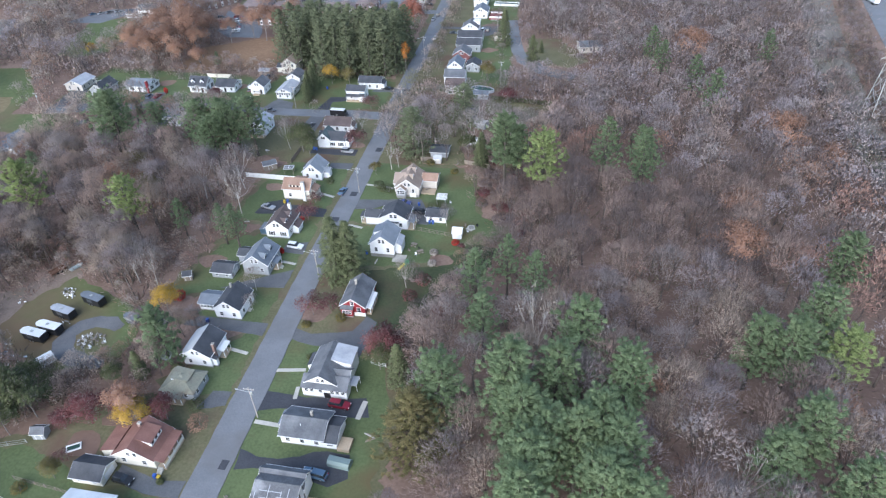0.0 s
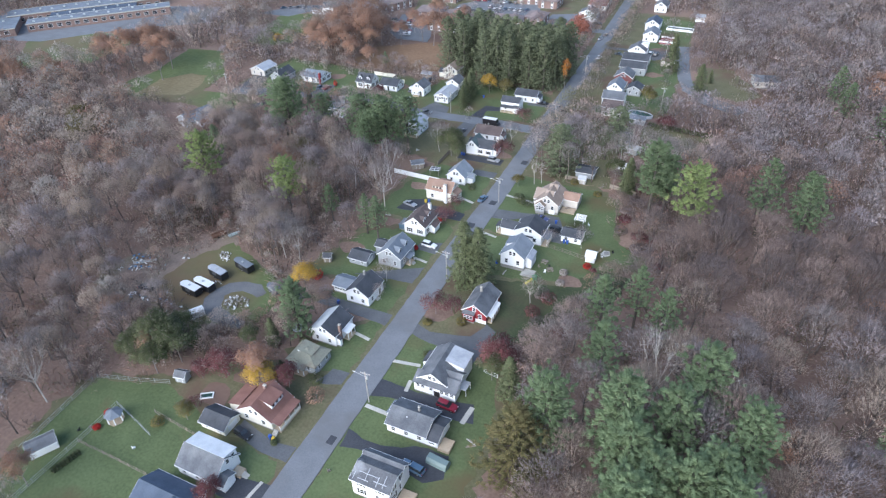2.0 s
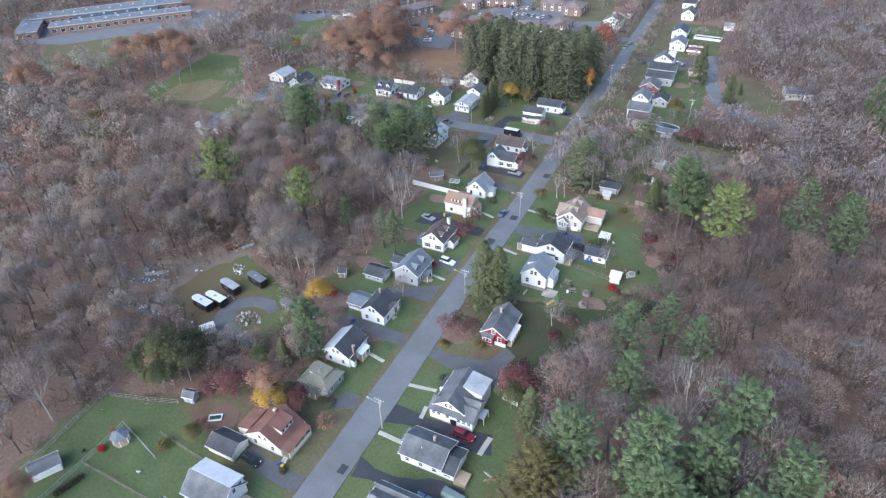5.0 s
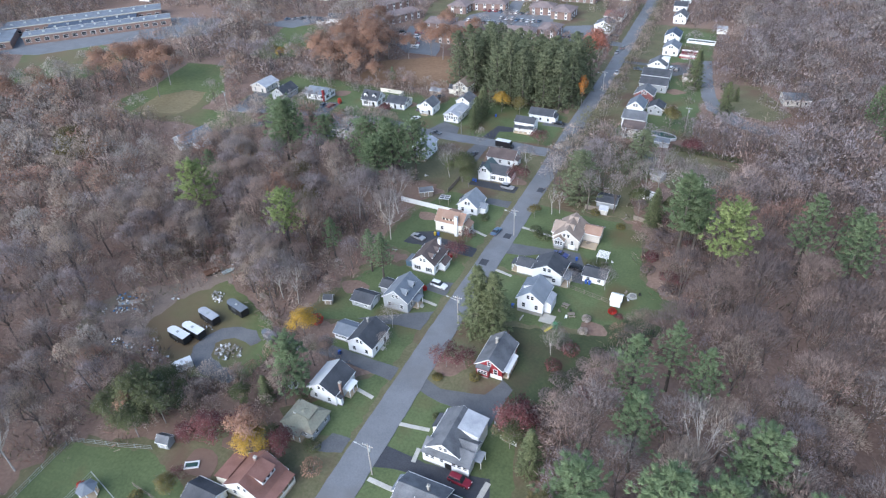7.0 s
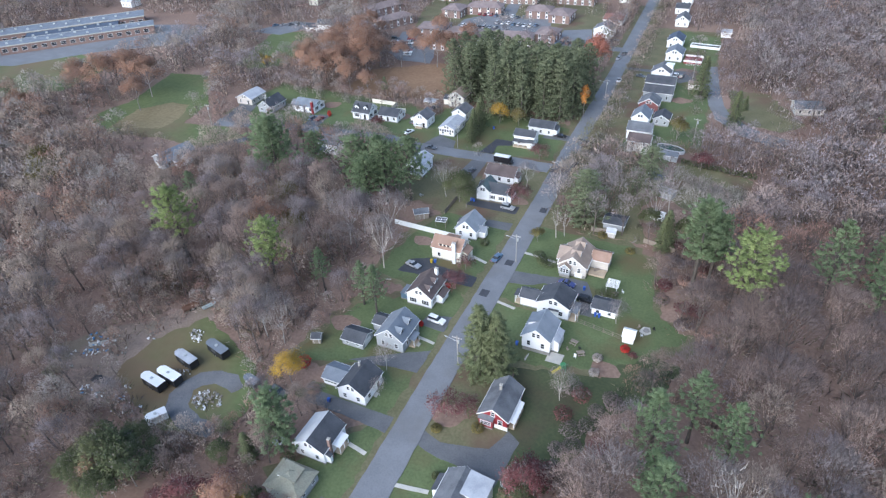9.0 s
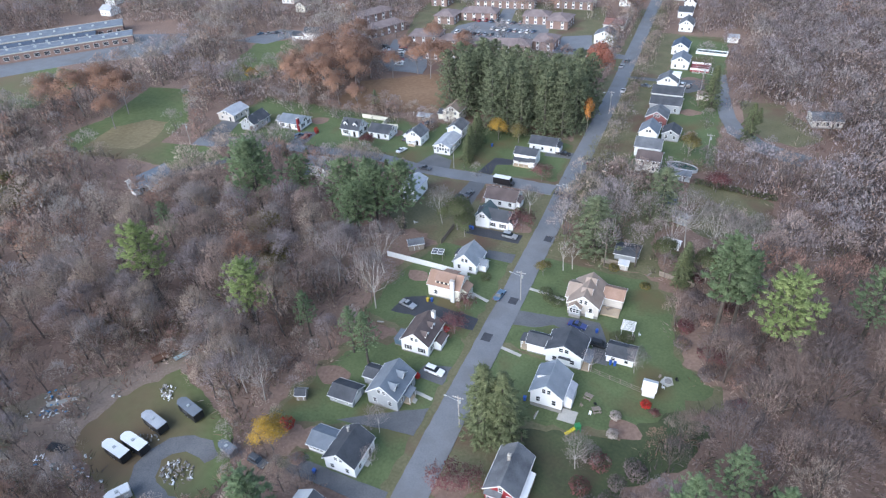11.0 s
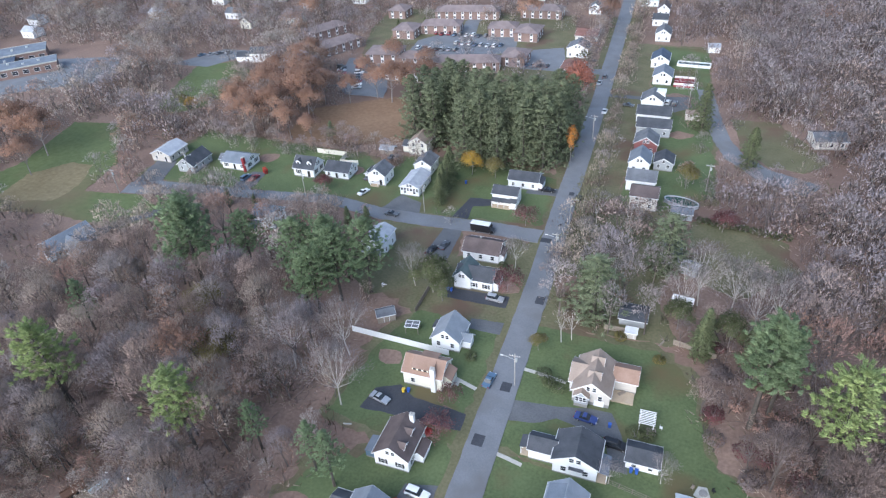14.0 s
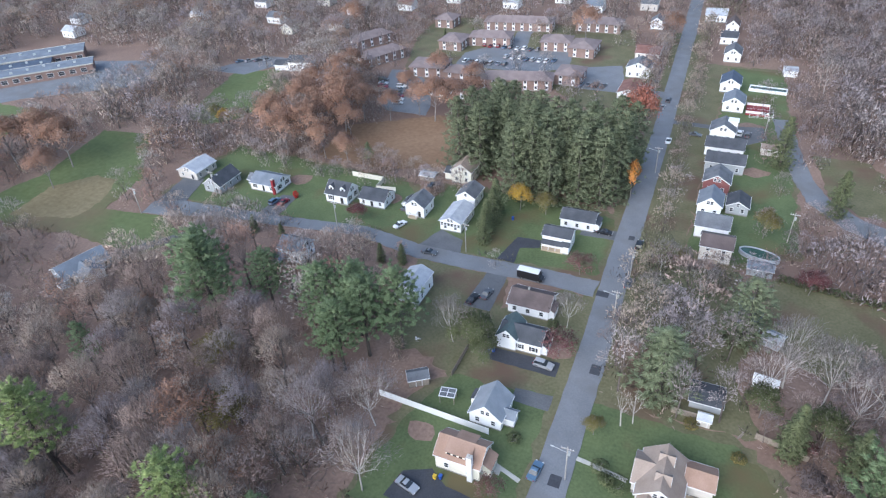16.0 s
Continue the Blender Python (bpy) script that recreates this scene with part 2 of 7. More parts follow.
P_SILVER = paint("silver_car_paint", (0.5, 0.51, 0.53), 0.3, 0.5)
P_WHITE = paint("white_car_paint", (0.75, 0.76, 0.77))
P_BLACK = paint("black_car_paint", (0.02, 0.021, 0.025))
P_BLUE = paint("blue_car_paint", (0.035, 0.06, 0.2))
P_STEEL = paint("steel_blue_car_paint", (0.12, 0.2, 0.29), 0.35, 0.3)
P_RED = paint("dark_red_car_paint", (0.2, 0.015, 0.03))
P_GREYC = paint("grey_car_paint", (0.13, 0.14, 0.155), 0.35, 0.3)
BIN_BLUE = paint("blue_bin_plastic", (0.03, 0.1, 0.4), 0.5)
BIN_YELLOW = paint("yellow_bin_plastic", (0.6, 0.42, 0.05), 0.5)
TARP = paint("grey_green_tarp", (0.16, 0.22, 0.22), 0.6)
TARP_BLUE = paint("blue_tarp", (0.06, 0.25, 0.5), 0.6)
WATER = mat("pool_water", (0.03, 0.07, 0.06), (0.05, 0.1, 0.085), 0.4, 6, 0.06, bump=0.02, spec=0.5)


# ---- mesh helpers ----
class Shape:
    """Collects points and faces of one mesh."""

    def __init__(self):
        self.v, self.f = [], []

    def add(self, verts, faces):
        k = len(self.v)
        self.v += [tuple(p) for p in verts]
        self.f += [tuple(i + k for i in f) for f in faces]
        return self

    def box(self, x0, x1, y0, y1, z0, z1):
        return self.add([(x, y, z) for z in (z0, z1) for y in (y0, y1) for x in (x0, x1)],
                        [(0, 2, 3, 1), (4, 5, 7, 6), (0, 1, 5, 4), (2, 6, 7, 3), (0, 4, 6, 2), (1, 3, 7, 5)])

    def extrude(self, profile, a0, a1, axis):
        """A closed profile swept along x or y. Profile points are (across, z)."""
        n = len(profile)
        pts = []
        for q in (a0, a1):
            pts += [(q, u, z) if axis == "x" else (u, q, z) for u, z in profile]
        return self.add(pts, [tuple(range(n)), tuple(range(2 * n - 1, n - 1, -1))] + [(i, (i + 1) % n, n + (i + 1) % n, n + i) for i in range(n)])

    def rod(self, p0, p1, r0, r1=None, n=8):
        r1 = r0 if r1 is None else r1
        p0, p1 = Vector(p0), Vector(p1)
        d = (p1 - p0).normalized()
        s = d.orthogonal().normalized()
        t = d.cross(s)
        pts = [p + r * (math.cos(2 * math.pi * i / n) * s + math.sin(2 * math.pi * i / n) * t) for p, r in ((p0, r0), (p1, r1)) for i in range(n)]
        return self.add(pts, [tuple(range(n)), tuple(range(2 * n - 1, n - 1, -1))] + [(i, (i + 1) % n, n + (i + 1) % n, n + i) for i in range(n)])

    def mesh(self, name):
        m = bpy.data.meshes.new(name)
        m.from_pydata(self.v, [], self.f)
        bm = bmesh.new()
        bm.from_mesh(m)
        bmesh.ops.recalc_face_normals(bm, faces=bm.faces)
        bm.to_mesh(m)
        bm.free()
        return m


def part(name, shape, material, parent=None, label="", m=None):
    data = shape if isinstance(shape, bpy.types.Mesh) else shape.mesh(name)
    if not data.materials:
        data.materials.append(material)
    ob = new(name, data)
    if parent is not None:
        ob.parent = parent
    if m is not None:
        ob.matrix_basis = m
    if label:
        ob["label"] = label
    return ob


def thing(name, x, y, rot, label, category, group="", z=0.0):
    ob = new(name)
    ob.matrix_basis = pose(x, y, z, 0, 0, rot)
    return tagged(ob, label, category, group)


def inside(x, y, poly):
    hit, j = False, len(poly) - 1
    for i in range(len(poly)):
        (xi, yi), (xj, yj) = poly[i], poly[j]
        if (yi > y) != (yj > y) and x < (xj - xi) * (y - yi) / (yj - yi) + xi:
            hit = not hit
        j = i
    return hit


def patch(name, poly, z, material, label, category, ragged=0.4, thick=0.3, kind="structure"):
    """A sheet of ground cover with a ragged rim, its skirt sunk in the ground."""
    rim = []
    for i, p in enumerate(poly):
        q = poly[(i + 1) % len(poly)]
        n = max(1, int(math.dist(p, q) / 1.5))
        for k in range(n):
            x, y = p[0] + (q[0] - p[0]) * k / n, p[1] + (q[1] - p[1]) * k / n
            w = noise.noise_vector((x * 0.35, y * 0.35, 3.1))
            rim.append((x + ragged * w[0] * 2, y + ragged * w[1] * 2))
    n = len(rim)
    s = Shape().add([(x, y, z) for x, y in rim] + [(x, y, z - thick) for x, y in rim], [tuple(range(n))] + [(i, n + i, n + (i + 1) % n, (i + 1) % n) for i in range(n)])
    m = bpy.data.meshes.new(name)
    m.from_pydata(s.v, [], s.f)
    m.materials.append(material)
    ob = new(name, m)
    if m.polygons[0].normal.z < 0:
        m.flip_normals()
    return tagged(ob, label, category, kind=kind)


# ---- ground, roads, lawns ----
g = Shape()
N = 40
g.add([(-1500 + 3000 * i / N, -1200 + 3000 * j / N, -0.02) for j in range(N + 1) for i in range(N + 1)],
      [(j * (N + 1) + i, j * (N + 1) + i + 1, (j + 1) * (N + 1) + i + 1, (j + 1) * (N + 1) + i) for j in range(N) for i in range(N)])
gm = bpy.data.meshes.new("ground")
gm.from_pydata(g.v, [], g.f)
gm.materials.append(LITTER)
tagged(new("ground", gm), "flat forest ground covered in brown fallen leaves", "ground", kind="structure")


def strip(name, pts, width, z, material, label, category, ragged=0.12):
    """A lane of constant width along a line of points."""
    left, right = [], []
    for i, p in enumerate(pts):
        a, b = Vector(pts[max(0, i - 1)]), Vector(pts[min(len(pts) - 1, i + 1)])
        d = (b - a).normalized()
        w = (width[i] if isinstance(width, (list, tuple)) else width) / 2
        left.append((p[0] - d.y * w, p[1] + d.x * w))
        right.append((p[0] + d.y * w, p[1] - d.x * w))
    return patch(name, right + left[::-1], z, material, label, category, ragged)


STREET = [(-58, -60), (-60.4, 20), (-61.9, 51), (-62.6, 75), (-63.3, 100), (-63.9, 120), (-64.7, 170), (-65.4, 205), (-66.8, 240), (-68.9, 320), (-74, 440), (-80, 560)]
street = strip("road", STREET, [7.2, 7.2, 7.2, 7.0, 6.9, 6.7, 6.5, 6.6, 6.6, 6.4, 6.8, 7], 0.16, ASPHALT, "straight grey residential street of worn asphalt", "road", 0.1)
SIDE = [(-70, 224.5), (-85, 225), (-105, 224), (-120, 224), (-140, 227.5), (-168, 223.5), (-187, 222), (-203, 218.5), (-213, 216)]
strip("side_road", SIDE, [6.5, 6, 6, 6, 5, 5, 5, 9, 7], 0.15, ASPHALT, "narrow grey asphalt side street joining the main street", "road", 0.2)
strip("back_road", [(-30, 345), (-26, 315), (-23, 300), (-19, 288), (-10, 277), (4, 270)], [6, 6, 6, 7, 8, 9], 0.15, ASPHALT, "curved grey asphalt lane behind the houses", "road", 0.3)
for x, y, w, d in ((-68, 223, 3, 2.2), (-63.6, 197, 2.2, 3), (-64, 167, 2.2, 2.6), (-65.5, 152, 2.3, 2.8), (-66, 250, 1.6, 2), (-60.5, 66, 1.6, 2.2)):
    part("asphalt_patch", Shape().box(x - w / 2, x + w / 2, y - d / 2, y + d / 2, 0.0, 0.167), TAR, street, "dark square of patched asphalt")
LAWNS = [
    # west of the street, south to north
    (GRASS, "mown green lawn behind the western houses", [(-119.5, 28), (-119.2, 34), (-121.3, 50), (-121, 59), (-111, 62), (-104, 64), (-90, 68), (-84, 60), (-68, 56.5), (-66.5, 54), (-66, 28)]),
    (GRASS_DULL, "worn grass around the brown bungalow", [(-108, 64), (-90, 80), (-69, 80), (-67.2, 60), (-84, 58), (-95, 62)]),
    (GRASS, "small green front lawn of the white house", [(-83, 86), (-71.5, 102), (-67.9, 101), (-67.5, 84), (-75, 82)]),
    (GRASS, "green front lawn by the street", [(-90, 105), (-74, 122), (-69.5, 120), (-69.2, 105.5), (-80, 104.5)]),
    (GRASS, "green lawn around the grey house", [(-100, 112), (-94, 138), (-72, 150), (-69.6, 148), (-69.4, 124), (-80, 118)]),
    (GRASS, "green lawn around the brown-roofed house", [(-98, 150), (-96, 172), (-90, 190), (-70.2, 189), (-69.8, 150), (-80, 147)]),
    (GRASS_DULL, "worn lawn with fallen leaves by the street", [(-98, 186), (-98, 200), (-78, 221.5), (-71, 221), (-70.4, 187), (-84, 185)]),
    (GRASS, "green corner lawn north of the side street", [(-132, 229), (-126, 260), (-90, 262), (-72, 258), (-71, 230), (-95, 228.5), (-120, 227.5)]),
    (GRASS, "green front lawns along the side street", [(-214, 224), (-212, 262), (-140, 258), (-126, 244), (-132, 230), (-168, 226.5), (-187, 225)]),
    (GRASS_DULL, "leaf-strewn yard south of the side street", [(-118, 196), (-118, 221), (-92, 221), (-88, 196), (-96, 188), (-108, 188)]),
    # east of the street
    (GRASS, "green front lawn strip east of the street", [(-57, 40), (-59.5, 72), (-61, 101.5), (-36, 100), (-31, 84), (-30, 62), (-34, 40)]),
    (GRASS_DULL, "worn grassy verge around the red house", [(-61.5, 104), (-62, 128), (-50, 130), (-44, 118), (-44, 104)]),
    # the eastern wood's shade on this lawn is put into its colour
    (GRASS_SHADE, "lawn shaded by the woods, the shade put into its colour", [(-45, 101), (-43.5, 118), (-49.5, 129.5), (-30, 134), (-24, 146), (-14, 144), (-17, 132), (-27, 124), (-30, 110), (-33, 101)]),
    (GRASS, "green back lawn behind the white houses", [(-61.8, 131), (-62.5, 150), (-46, 150), (-21, 156), (-19, 147), (-29, 137), (-42, 132)]),
    (GRASS, "green lawn around the tan-roofed house", [(-62.6, 152), (-63, 188), (-46, 187), (-34, 187), (-27, 180), (-25.6, 171), (-23.5, 161), (-14.5, 154.5), (-16, 150), (-25, 149), (-46, 150)]),
    (GRASS_DULL, "leafy shaded yard with bare trees", [(-63.2, 189), (-64.2, 240), (-38, 244), (-32, 226), (-36, 205), (-30, 190)]),
    (GRASS_DULL, "open back lawn behind a hedge", [(-30, 244), (-30, 218), (-18, 210), (-3, 226), (-6, 240)]),
    (GRASS_DULL, "leafy verge before the row of houses", [(-65, 250), (-66.4, 320), (-70, 400), (-52, 398), (-52, 250)]),
    (GRASS, "green yards behind the row of houses", [(-51, 250), (-51, 396), (-30, 395), (-28, 345), (-29, 318), (-26, 300), (-24, 258), (-40, 246)]),
    (GRASS_DULL, "grass inside the curve of the lane", [(-20, 318), (-4, 318), (10, 290), (2, 281), (-8, 283), (-16, 292)]),
    # open land further off
    (FIELD, "open green field at the edge of the woods", [(-272, 199), (-268, 222), (-277, 256), (-256, 259), (-230, 230), (-226, 210), (-204, 213), (-188, 206), (-196, 194), (-226, 195), (-249, 191)]),
    (FIELD_BROWN, "dry brown patch in the field", [(-254, 196), (-257, 214), (-248, 226), (-238, 226), (-231, 214), (-232, 202)]),
    (FIELD, "steep green slope below the white house", [(-254, 277), (-268, 325), (-250, 338), (-232, 322), (-229, 284), (-240, 274)]),
    (FIELD_RED, "dry brown clearing behind the houses", [(-180, 264), (-182, 292), (-150, 312), (-134, 292), (-132, 272), (-150, 264)]),
    (GRASS_DULL, "mown lawn around the apartment blocks", [(-120, 352), (-190, 352), (-206, 400), (-210, 440), (-100, 440), (-92, 395), (-80, 350), (-78, 330), (-100, 335)]),
    (SOIL, "bare shaded soil bank strewn with junk", [(-158, 92), (-150, 103), (-140, 110), (-136, 120), (-128, 121), (-126, 112), (-132, 101), (-134, 90), (-126, 84), (-140, 82), (-152, 85)]),
    (FIELD, "scrubby grass beside the gravel lot", [(-136, 93), (-135, 104), (-129, 116), (-120, 113), (-106, 107), (-99, 98), (-99, 88), (-113, 83), (-128, 88)]),
    (FIELD, "mown grass strip by the school", [(-345, 196), (-380, 235), (-350, 262), (-318, 262), (-312, 220)]),
    (SCRUB, "pale scrub corridor under the power lines", [(99, 190), (98.5, 244), (104, 290), (123, 392), (139, 392), (122, 298), (113, 240), (111, 190)]),
]
for k, (m, label, poly) in enumerate(LAWNS):
    # worn, leaf-strewn margin round each lawn
    if m is GRASS:
        cx, cy = sum(p[0] for p in poly) / len(poly), sum(p[1] for p in poly) / len(poly)
        edge = []
        for x, y in poly:
            d = math.hypot(x - cx, y - cy)
            edge.append((x + (x - cx) / d * 2.6, y + (y - cy) / d * 2.6))
        patch("lawn", edge, 0.005 + 0.0006 * k, GRASS_DULL, "worn leaf-strewn margin of a lawn", "lawn", 1.3)
    patch("lawn", poly, 0.02 + 0.0015 * k, m, label, "lawn", 0.7)

# drifts of fallen leaves on the grass
for k, (x, y, r) in enumerate(((-57.4, 111, 4.2), (-74.5, 155.5, 3.2), (-73.4, 199.5, 3.6), (-38, 101, 4.0), (-92, 66, 4.2), (-58, 206, 4.6), (-88, 74, 4.0), (-99, 106, 3.6), (-94, 128, 3.4), (-30, 137, 3.4), (-92, 168, 3.2), (-140, 247, 4.0), (-176, 248, 4.4), (-37, 300, 4.0), (-40, 336, 4.0))):
    ring = [(x + r * math.cos(a) * (1.0 + 0.25 * math.sin(2 * a + k)), y + 0.75 * r * math.sin(a)) for a in (2 * math.pi * i / 12 for i in range(12))]
    patch("leaf_drift", ring, 0.068 + 0.0004 * k, LITTER, "drift of fallen brown leaves on grass", "fallen leaves", 0.6)

DRIVES = [
    (TAR, "dark tar driveway of the white house", [(-58.2, 65.4), (-58.8, 70.3), (-54.8, 69), (-50.5, 69.1), (-46, 70.2), (-43.9, 71.6), (-41, 72.2), (-36.3, 72.1), (-35.2, 66.9), (-38.4, 64.5), (-44, 65.5), (-49.3, 66.4), (-54.2, 66.2)]),
    (TAR, "dark tar driveway with a parked red car", [(-60.2, 79.5), (-60.4, 85.5), (-50, 84.8), (-37, 86.5), (-35, 81.5), (-46, 80.5), (-53, 81.5)]),
    (DRIVE, "grey gravel driveway beside the red house", [(-61.5, 102), (-61.8, 106), (-56, 103.8), (-46, 106), (-44, 112), (-41, 110), (-42, 98), (-46, 99.5), (-56, 100.4)]),
    (DRIVE, "grey driveway beside the garage", [(-81, 59.2), (-81, 63), (-72, 60.8), (-66.2, 61.5), (-66, 57.5), (-72, 57.6)]),
    (TAR, "dark driveway in front of the white cape house", [(-75, 46), (-74, 51), (-65.6, 52), (-65.3, 46.5)]),
    (DRIVE, "short grey driveway by the olive-roofed house", [(-73, 78), (-71.5, 83.5), (-67.2, 84), (-67, 80)]),
    (DRIVE, "grey gravel driveway between two houses", [(-89, 102.5), (-88, 106), (-67.8, 105.8), (-67.6, 101.5), (-74, 102)]),
    (DRIVE, "wide grey driveway of the grey house", [(-86, 117), (-80, 121), (-75, 124), (-69.2, 127), (-69, 119.5), (-75, 118.8)]),
    (DRIVE, "grey driveway under a white car", [(-76, 134.5), (-75.5, 138.5), (-69.4, 140), (-69.3, 134)]),
    (TAR, "dark driveway with a silver sedan", [(-92, 152.5), (-91, 158.5), (-86, 161), (-82, 158.5), (-69.8, 157.5), (-69.6, 153), (-82, 153)]),
    (DRIVE, "grey driveway beside the blue-roofed house", [(-78, 182.3), (-78, 186), (-70, 186.4), (-69.8, 182.3)]),
    (TAR, "dark driveway with a silver station wagon", [(-88, 191.8), (-88, 195.6), (-71.2, 196.2), (-71, 191.8)]),
    (DRIVE, "grey driveway off the side street", [(-99, 207), (-98, 222), (-92.5, 222), (-92, 207)]),
    (TAR, "dark driveway of the corner house", [(-98, 228), (-96, 240), (-89, 240.5), (-88.5, 237), (-93.5, 235), (-93, 228)]),
    (DRIVE, "grey driveway behind the corner house", [(-80, 247), (-80, 251.5), (-70.5, 252), (-70.2, 247.5)]),
    (DRIVE, "wide grey driveway of the tan-roofed house", [(-62.5, 158.5), (-62.8, 164), (-52, 165), (-46, 166.6), (-41.6, 166.6), (-38.5, 160), (-37, 153), (-40, 153), (-42, 160), (-52, 162), (-56, 159.5)]),
    (ASPHALT, "apartment car park of grey asphalt", [(-170, 366), (-172, 384), (-162, 398), (-146, 397), (-122, 399), (-118, 376), (-134, 366)]),
    (ASPHALT, "curved apartment access drive", [(-153, 396), (-158, 420), (-152, 450), (-146, 450), (-150, 420), (-145, 397)]),
    (ASPHALT, "small apartment car park", [(-196, 352), (-186, 318), (-176, 309), (-158, 309), (-160, 318), (-170, 340), (-186, 354)]),
    (ASPHALT, "car park beside the brown-roofed house", [(-110, 354), (-110, 380), (-96, 386), (-90, 362), (-74, 360), (-73, 354)]),
    (ASPHALT, "grey drive on the hill", [(-284, 326), (-270, 352), (-240, 352), (-236, 345), (-256, 338), (-262, 326)]),
    (ASPHALT, "school yard of grey asphalt", [(-420, 225), (-372, 236), (-344, 270), (-300, 300), (-320, 330), (-420, 300)]),
    (DRIVE, "asphalt driveway with red and blue cars", [(-176, 225), (-175.5, 237), (-170, 238), (-169, 225)]),
    (DRIVE, "asphalt driveway at the street's end", [(-213, 220), (-216, 236), (-208, 237), (-203, 221)]),
    (DRIVE, "grey path to the wooded house", [(-205, 190), (-196, 202), (-186, 214), (-183, 211), (-194, 199), (-201, 187)]),
    (DRIVE, "grey driveway between the back yards", [(-66, 330), (-67, 333), (-50, 333), (-36, 336), (-34, 326), (-40, 320), (-46, 322), (-46, 329)]),
    (DRIVE, "driveway of the two-storey house", [(-108, 226), (-110, 233), (-118, 236), (-121, 227)]),
    (ASPHALT, "wide grey highway with painted lane lines", [(122, 230), (131, 275), (141.5, 317), (147.5, 353), (154, 391), (180, 520), (194, 520), (166, 391), (159, 353), (153, 317), (142.5, 275), (133.5, 230)]),
]
for k, (m, label, poly) in enumerate(DRIVES):
    patch("driveway", poly, 0.075 + 0.0015 * k, m, label, "driveway" if k < 16 else "pavement", 0.15)

strip("gravel_loop", [(-104.6, 99.0), (-107.8, 100.3), (-111.6, 100.2), (-114.4, 98.4), (-116, 95.6), (-115.9, 92.6), (-114.2, 90), (-111.6, 88.4), (-108.4, 87.6), (-105, 87.4), (-101.8, 87.2)], [3, 4, 4.4, 4.6, 4.6, 4.8, 4.8, 4.8, 4.6, 4.2, 3.4], 0.09, GRAVEL, "loop of dark grey gravel round a rubble heap", "gravel", 0.5)
strip("verge", STREET[1:-1], 12.5, 0.012, GRASS_DULL, "worn grassy verge along the street", "verge", 0.8)
PATHS = [((-53, 92.5), (-60.8, 91.2), 0.9), ((-52.9, 87.4), (-52.5, 84.0), 0.9), ((-50.5, 76.8), (-58.8, 77), 1.0), ((-37.3, 80.8), (-36.9, 85.7), 1.1), ((-73.2, 96.2), (-68.6, 95.4), 0.9),
         ((-74, 130.2), (-69.6, 129.6), 0.8), ((-56, 149), (-62.4, 150.4), 0.8), ((-52, 172), (-62.8, 173.6), 0.9), ((-76, 166.5), (-70, 164.6), 0.9), ((-68, 47.5), (-67.6, 52), 0.7)]
for p, q, w in PATHS:
    strip("footpath", [p, ((p[0] + q[0]) / 2, (p[1] + q[1]) / 2), q], w, 0.13, CONCRETE, "pale concrete footpath across the grass", "path", 0.05)

# ---- houses ----
WINDOW_MESH = {}


def window(parent, m, w=0.9, h=1.3, shutters=False):
    """A framed sash window, its pane, sill and shutters; local y points into the wall."""
    if (w, h) not in WINDOW_MESH:
        t = 0.1
        fr = Shape()
        for x0, x1, z0, z1 in ((-w / 2 - t, w / 2 + t, h / 2, h / 2 + t), (-w / 2 - t, w / 2 + t, -h / 2 - t, -h / 2), (-w / 2 - t, -w / 2, -h / 2, h / 2), (w / 2, w / 2 + t, -h / 2, h / 2), (-w / 2, w / 2, -0.03, 0.03)):
            fr.box(x0, x1, -0.07, 0.03, z0, z1)
        WINDOW_MESH[w, h] = (fr.mesh("window"), Shape().box(-w / 2, w / 2, -0.025, 0.03, -h / 2, h / 2).mesh("pane"),
                             Shape().box(-w * 0.24, w * 0.24, -0.06, 0.03, -h / 2 - t, h / 2 + t).mesh("shutter"))
    fr, pane, sh = WINDOW_MESH[w, h]
    win = part("window", fr, TRIM, parent, m=m)
    part("pane", pane, GLASS, win)
    if shutters:
        for s in (-1, 1):
            part("shutter", sh, BLACK, win, m=pose(s * (w / 2 + 0.12 + w * 0.24), 0, 0))
    return win


def door(parent, m, w=1.0, h=2.05, material=None):
    s = Shape()
    for x0, x1, z0, z1 in ((-w / 2 - 0.1, -w / 2, 0, h + 0.1), (w / 2, w / 2 + 0.1, 0, h + 0.1), (-w / 2, w / 2, h, h + 0.1)):
        s.box(x0, x1, -0.07, 0.03, z0, z1)
    d = part("door", s, TRIM, parent, m=m)
    part("door_leaf", Shape().box(-w / 2, w / 2, -0.04, 0.03, 0.02, h), material or BLACK, d)


def garage_door(parent, m, w=2.4, h=2.1):
    s = Shape().box(-w / 2, w / 2, -0.03, 0.03, 0.02, h)
    for k in range(4):
        s.box(-w / 2 + 0.05, w / 2 - 0.05, -0.05, -0.03, 0.08 + k * h / 4, h / 4 * (k + 1) - 0.04)
    part("garage_door", s, TRIM, parent, "white panelled garage door", m)


def side_pose(side, x0, x1, y0, y1, u, z):
    """A pose on a wall of a block; u runs 0 to 1 along the wall, left to right as seen from outside."""
    if side == "S":
        return pose(x0 + (x1 - x0) * u, y0, z)
    if side == "N":
        return pose(x1 - (x1 - x0) * u, y1, z, 0, 0, 180)
    if side == "E":
        return pose(x1, y0 + (y1 - y0) * u, z, 0, 0, 90)
    return pose(x0, y1 - (y1 - y0) * u, z, 0, 0, -90)


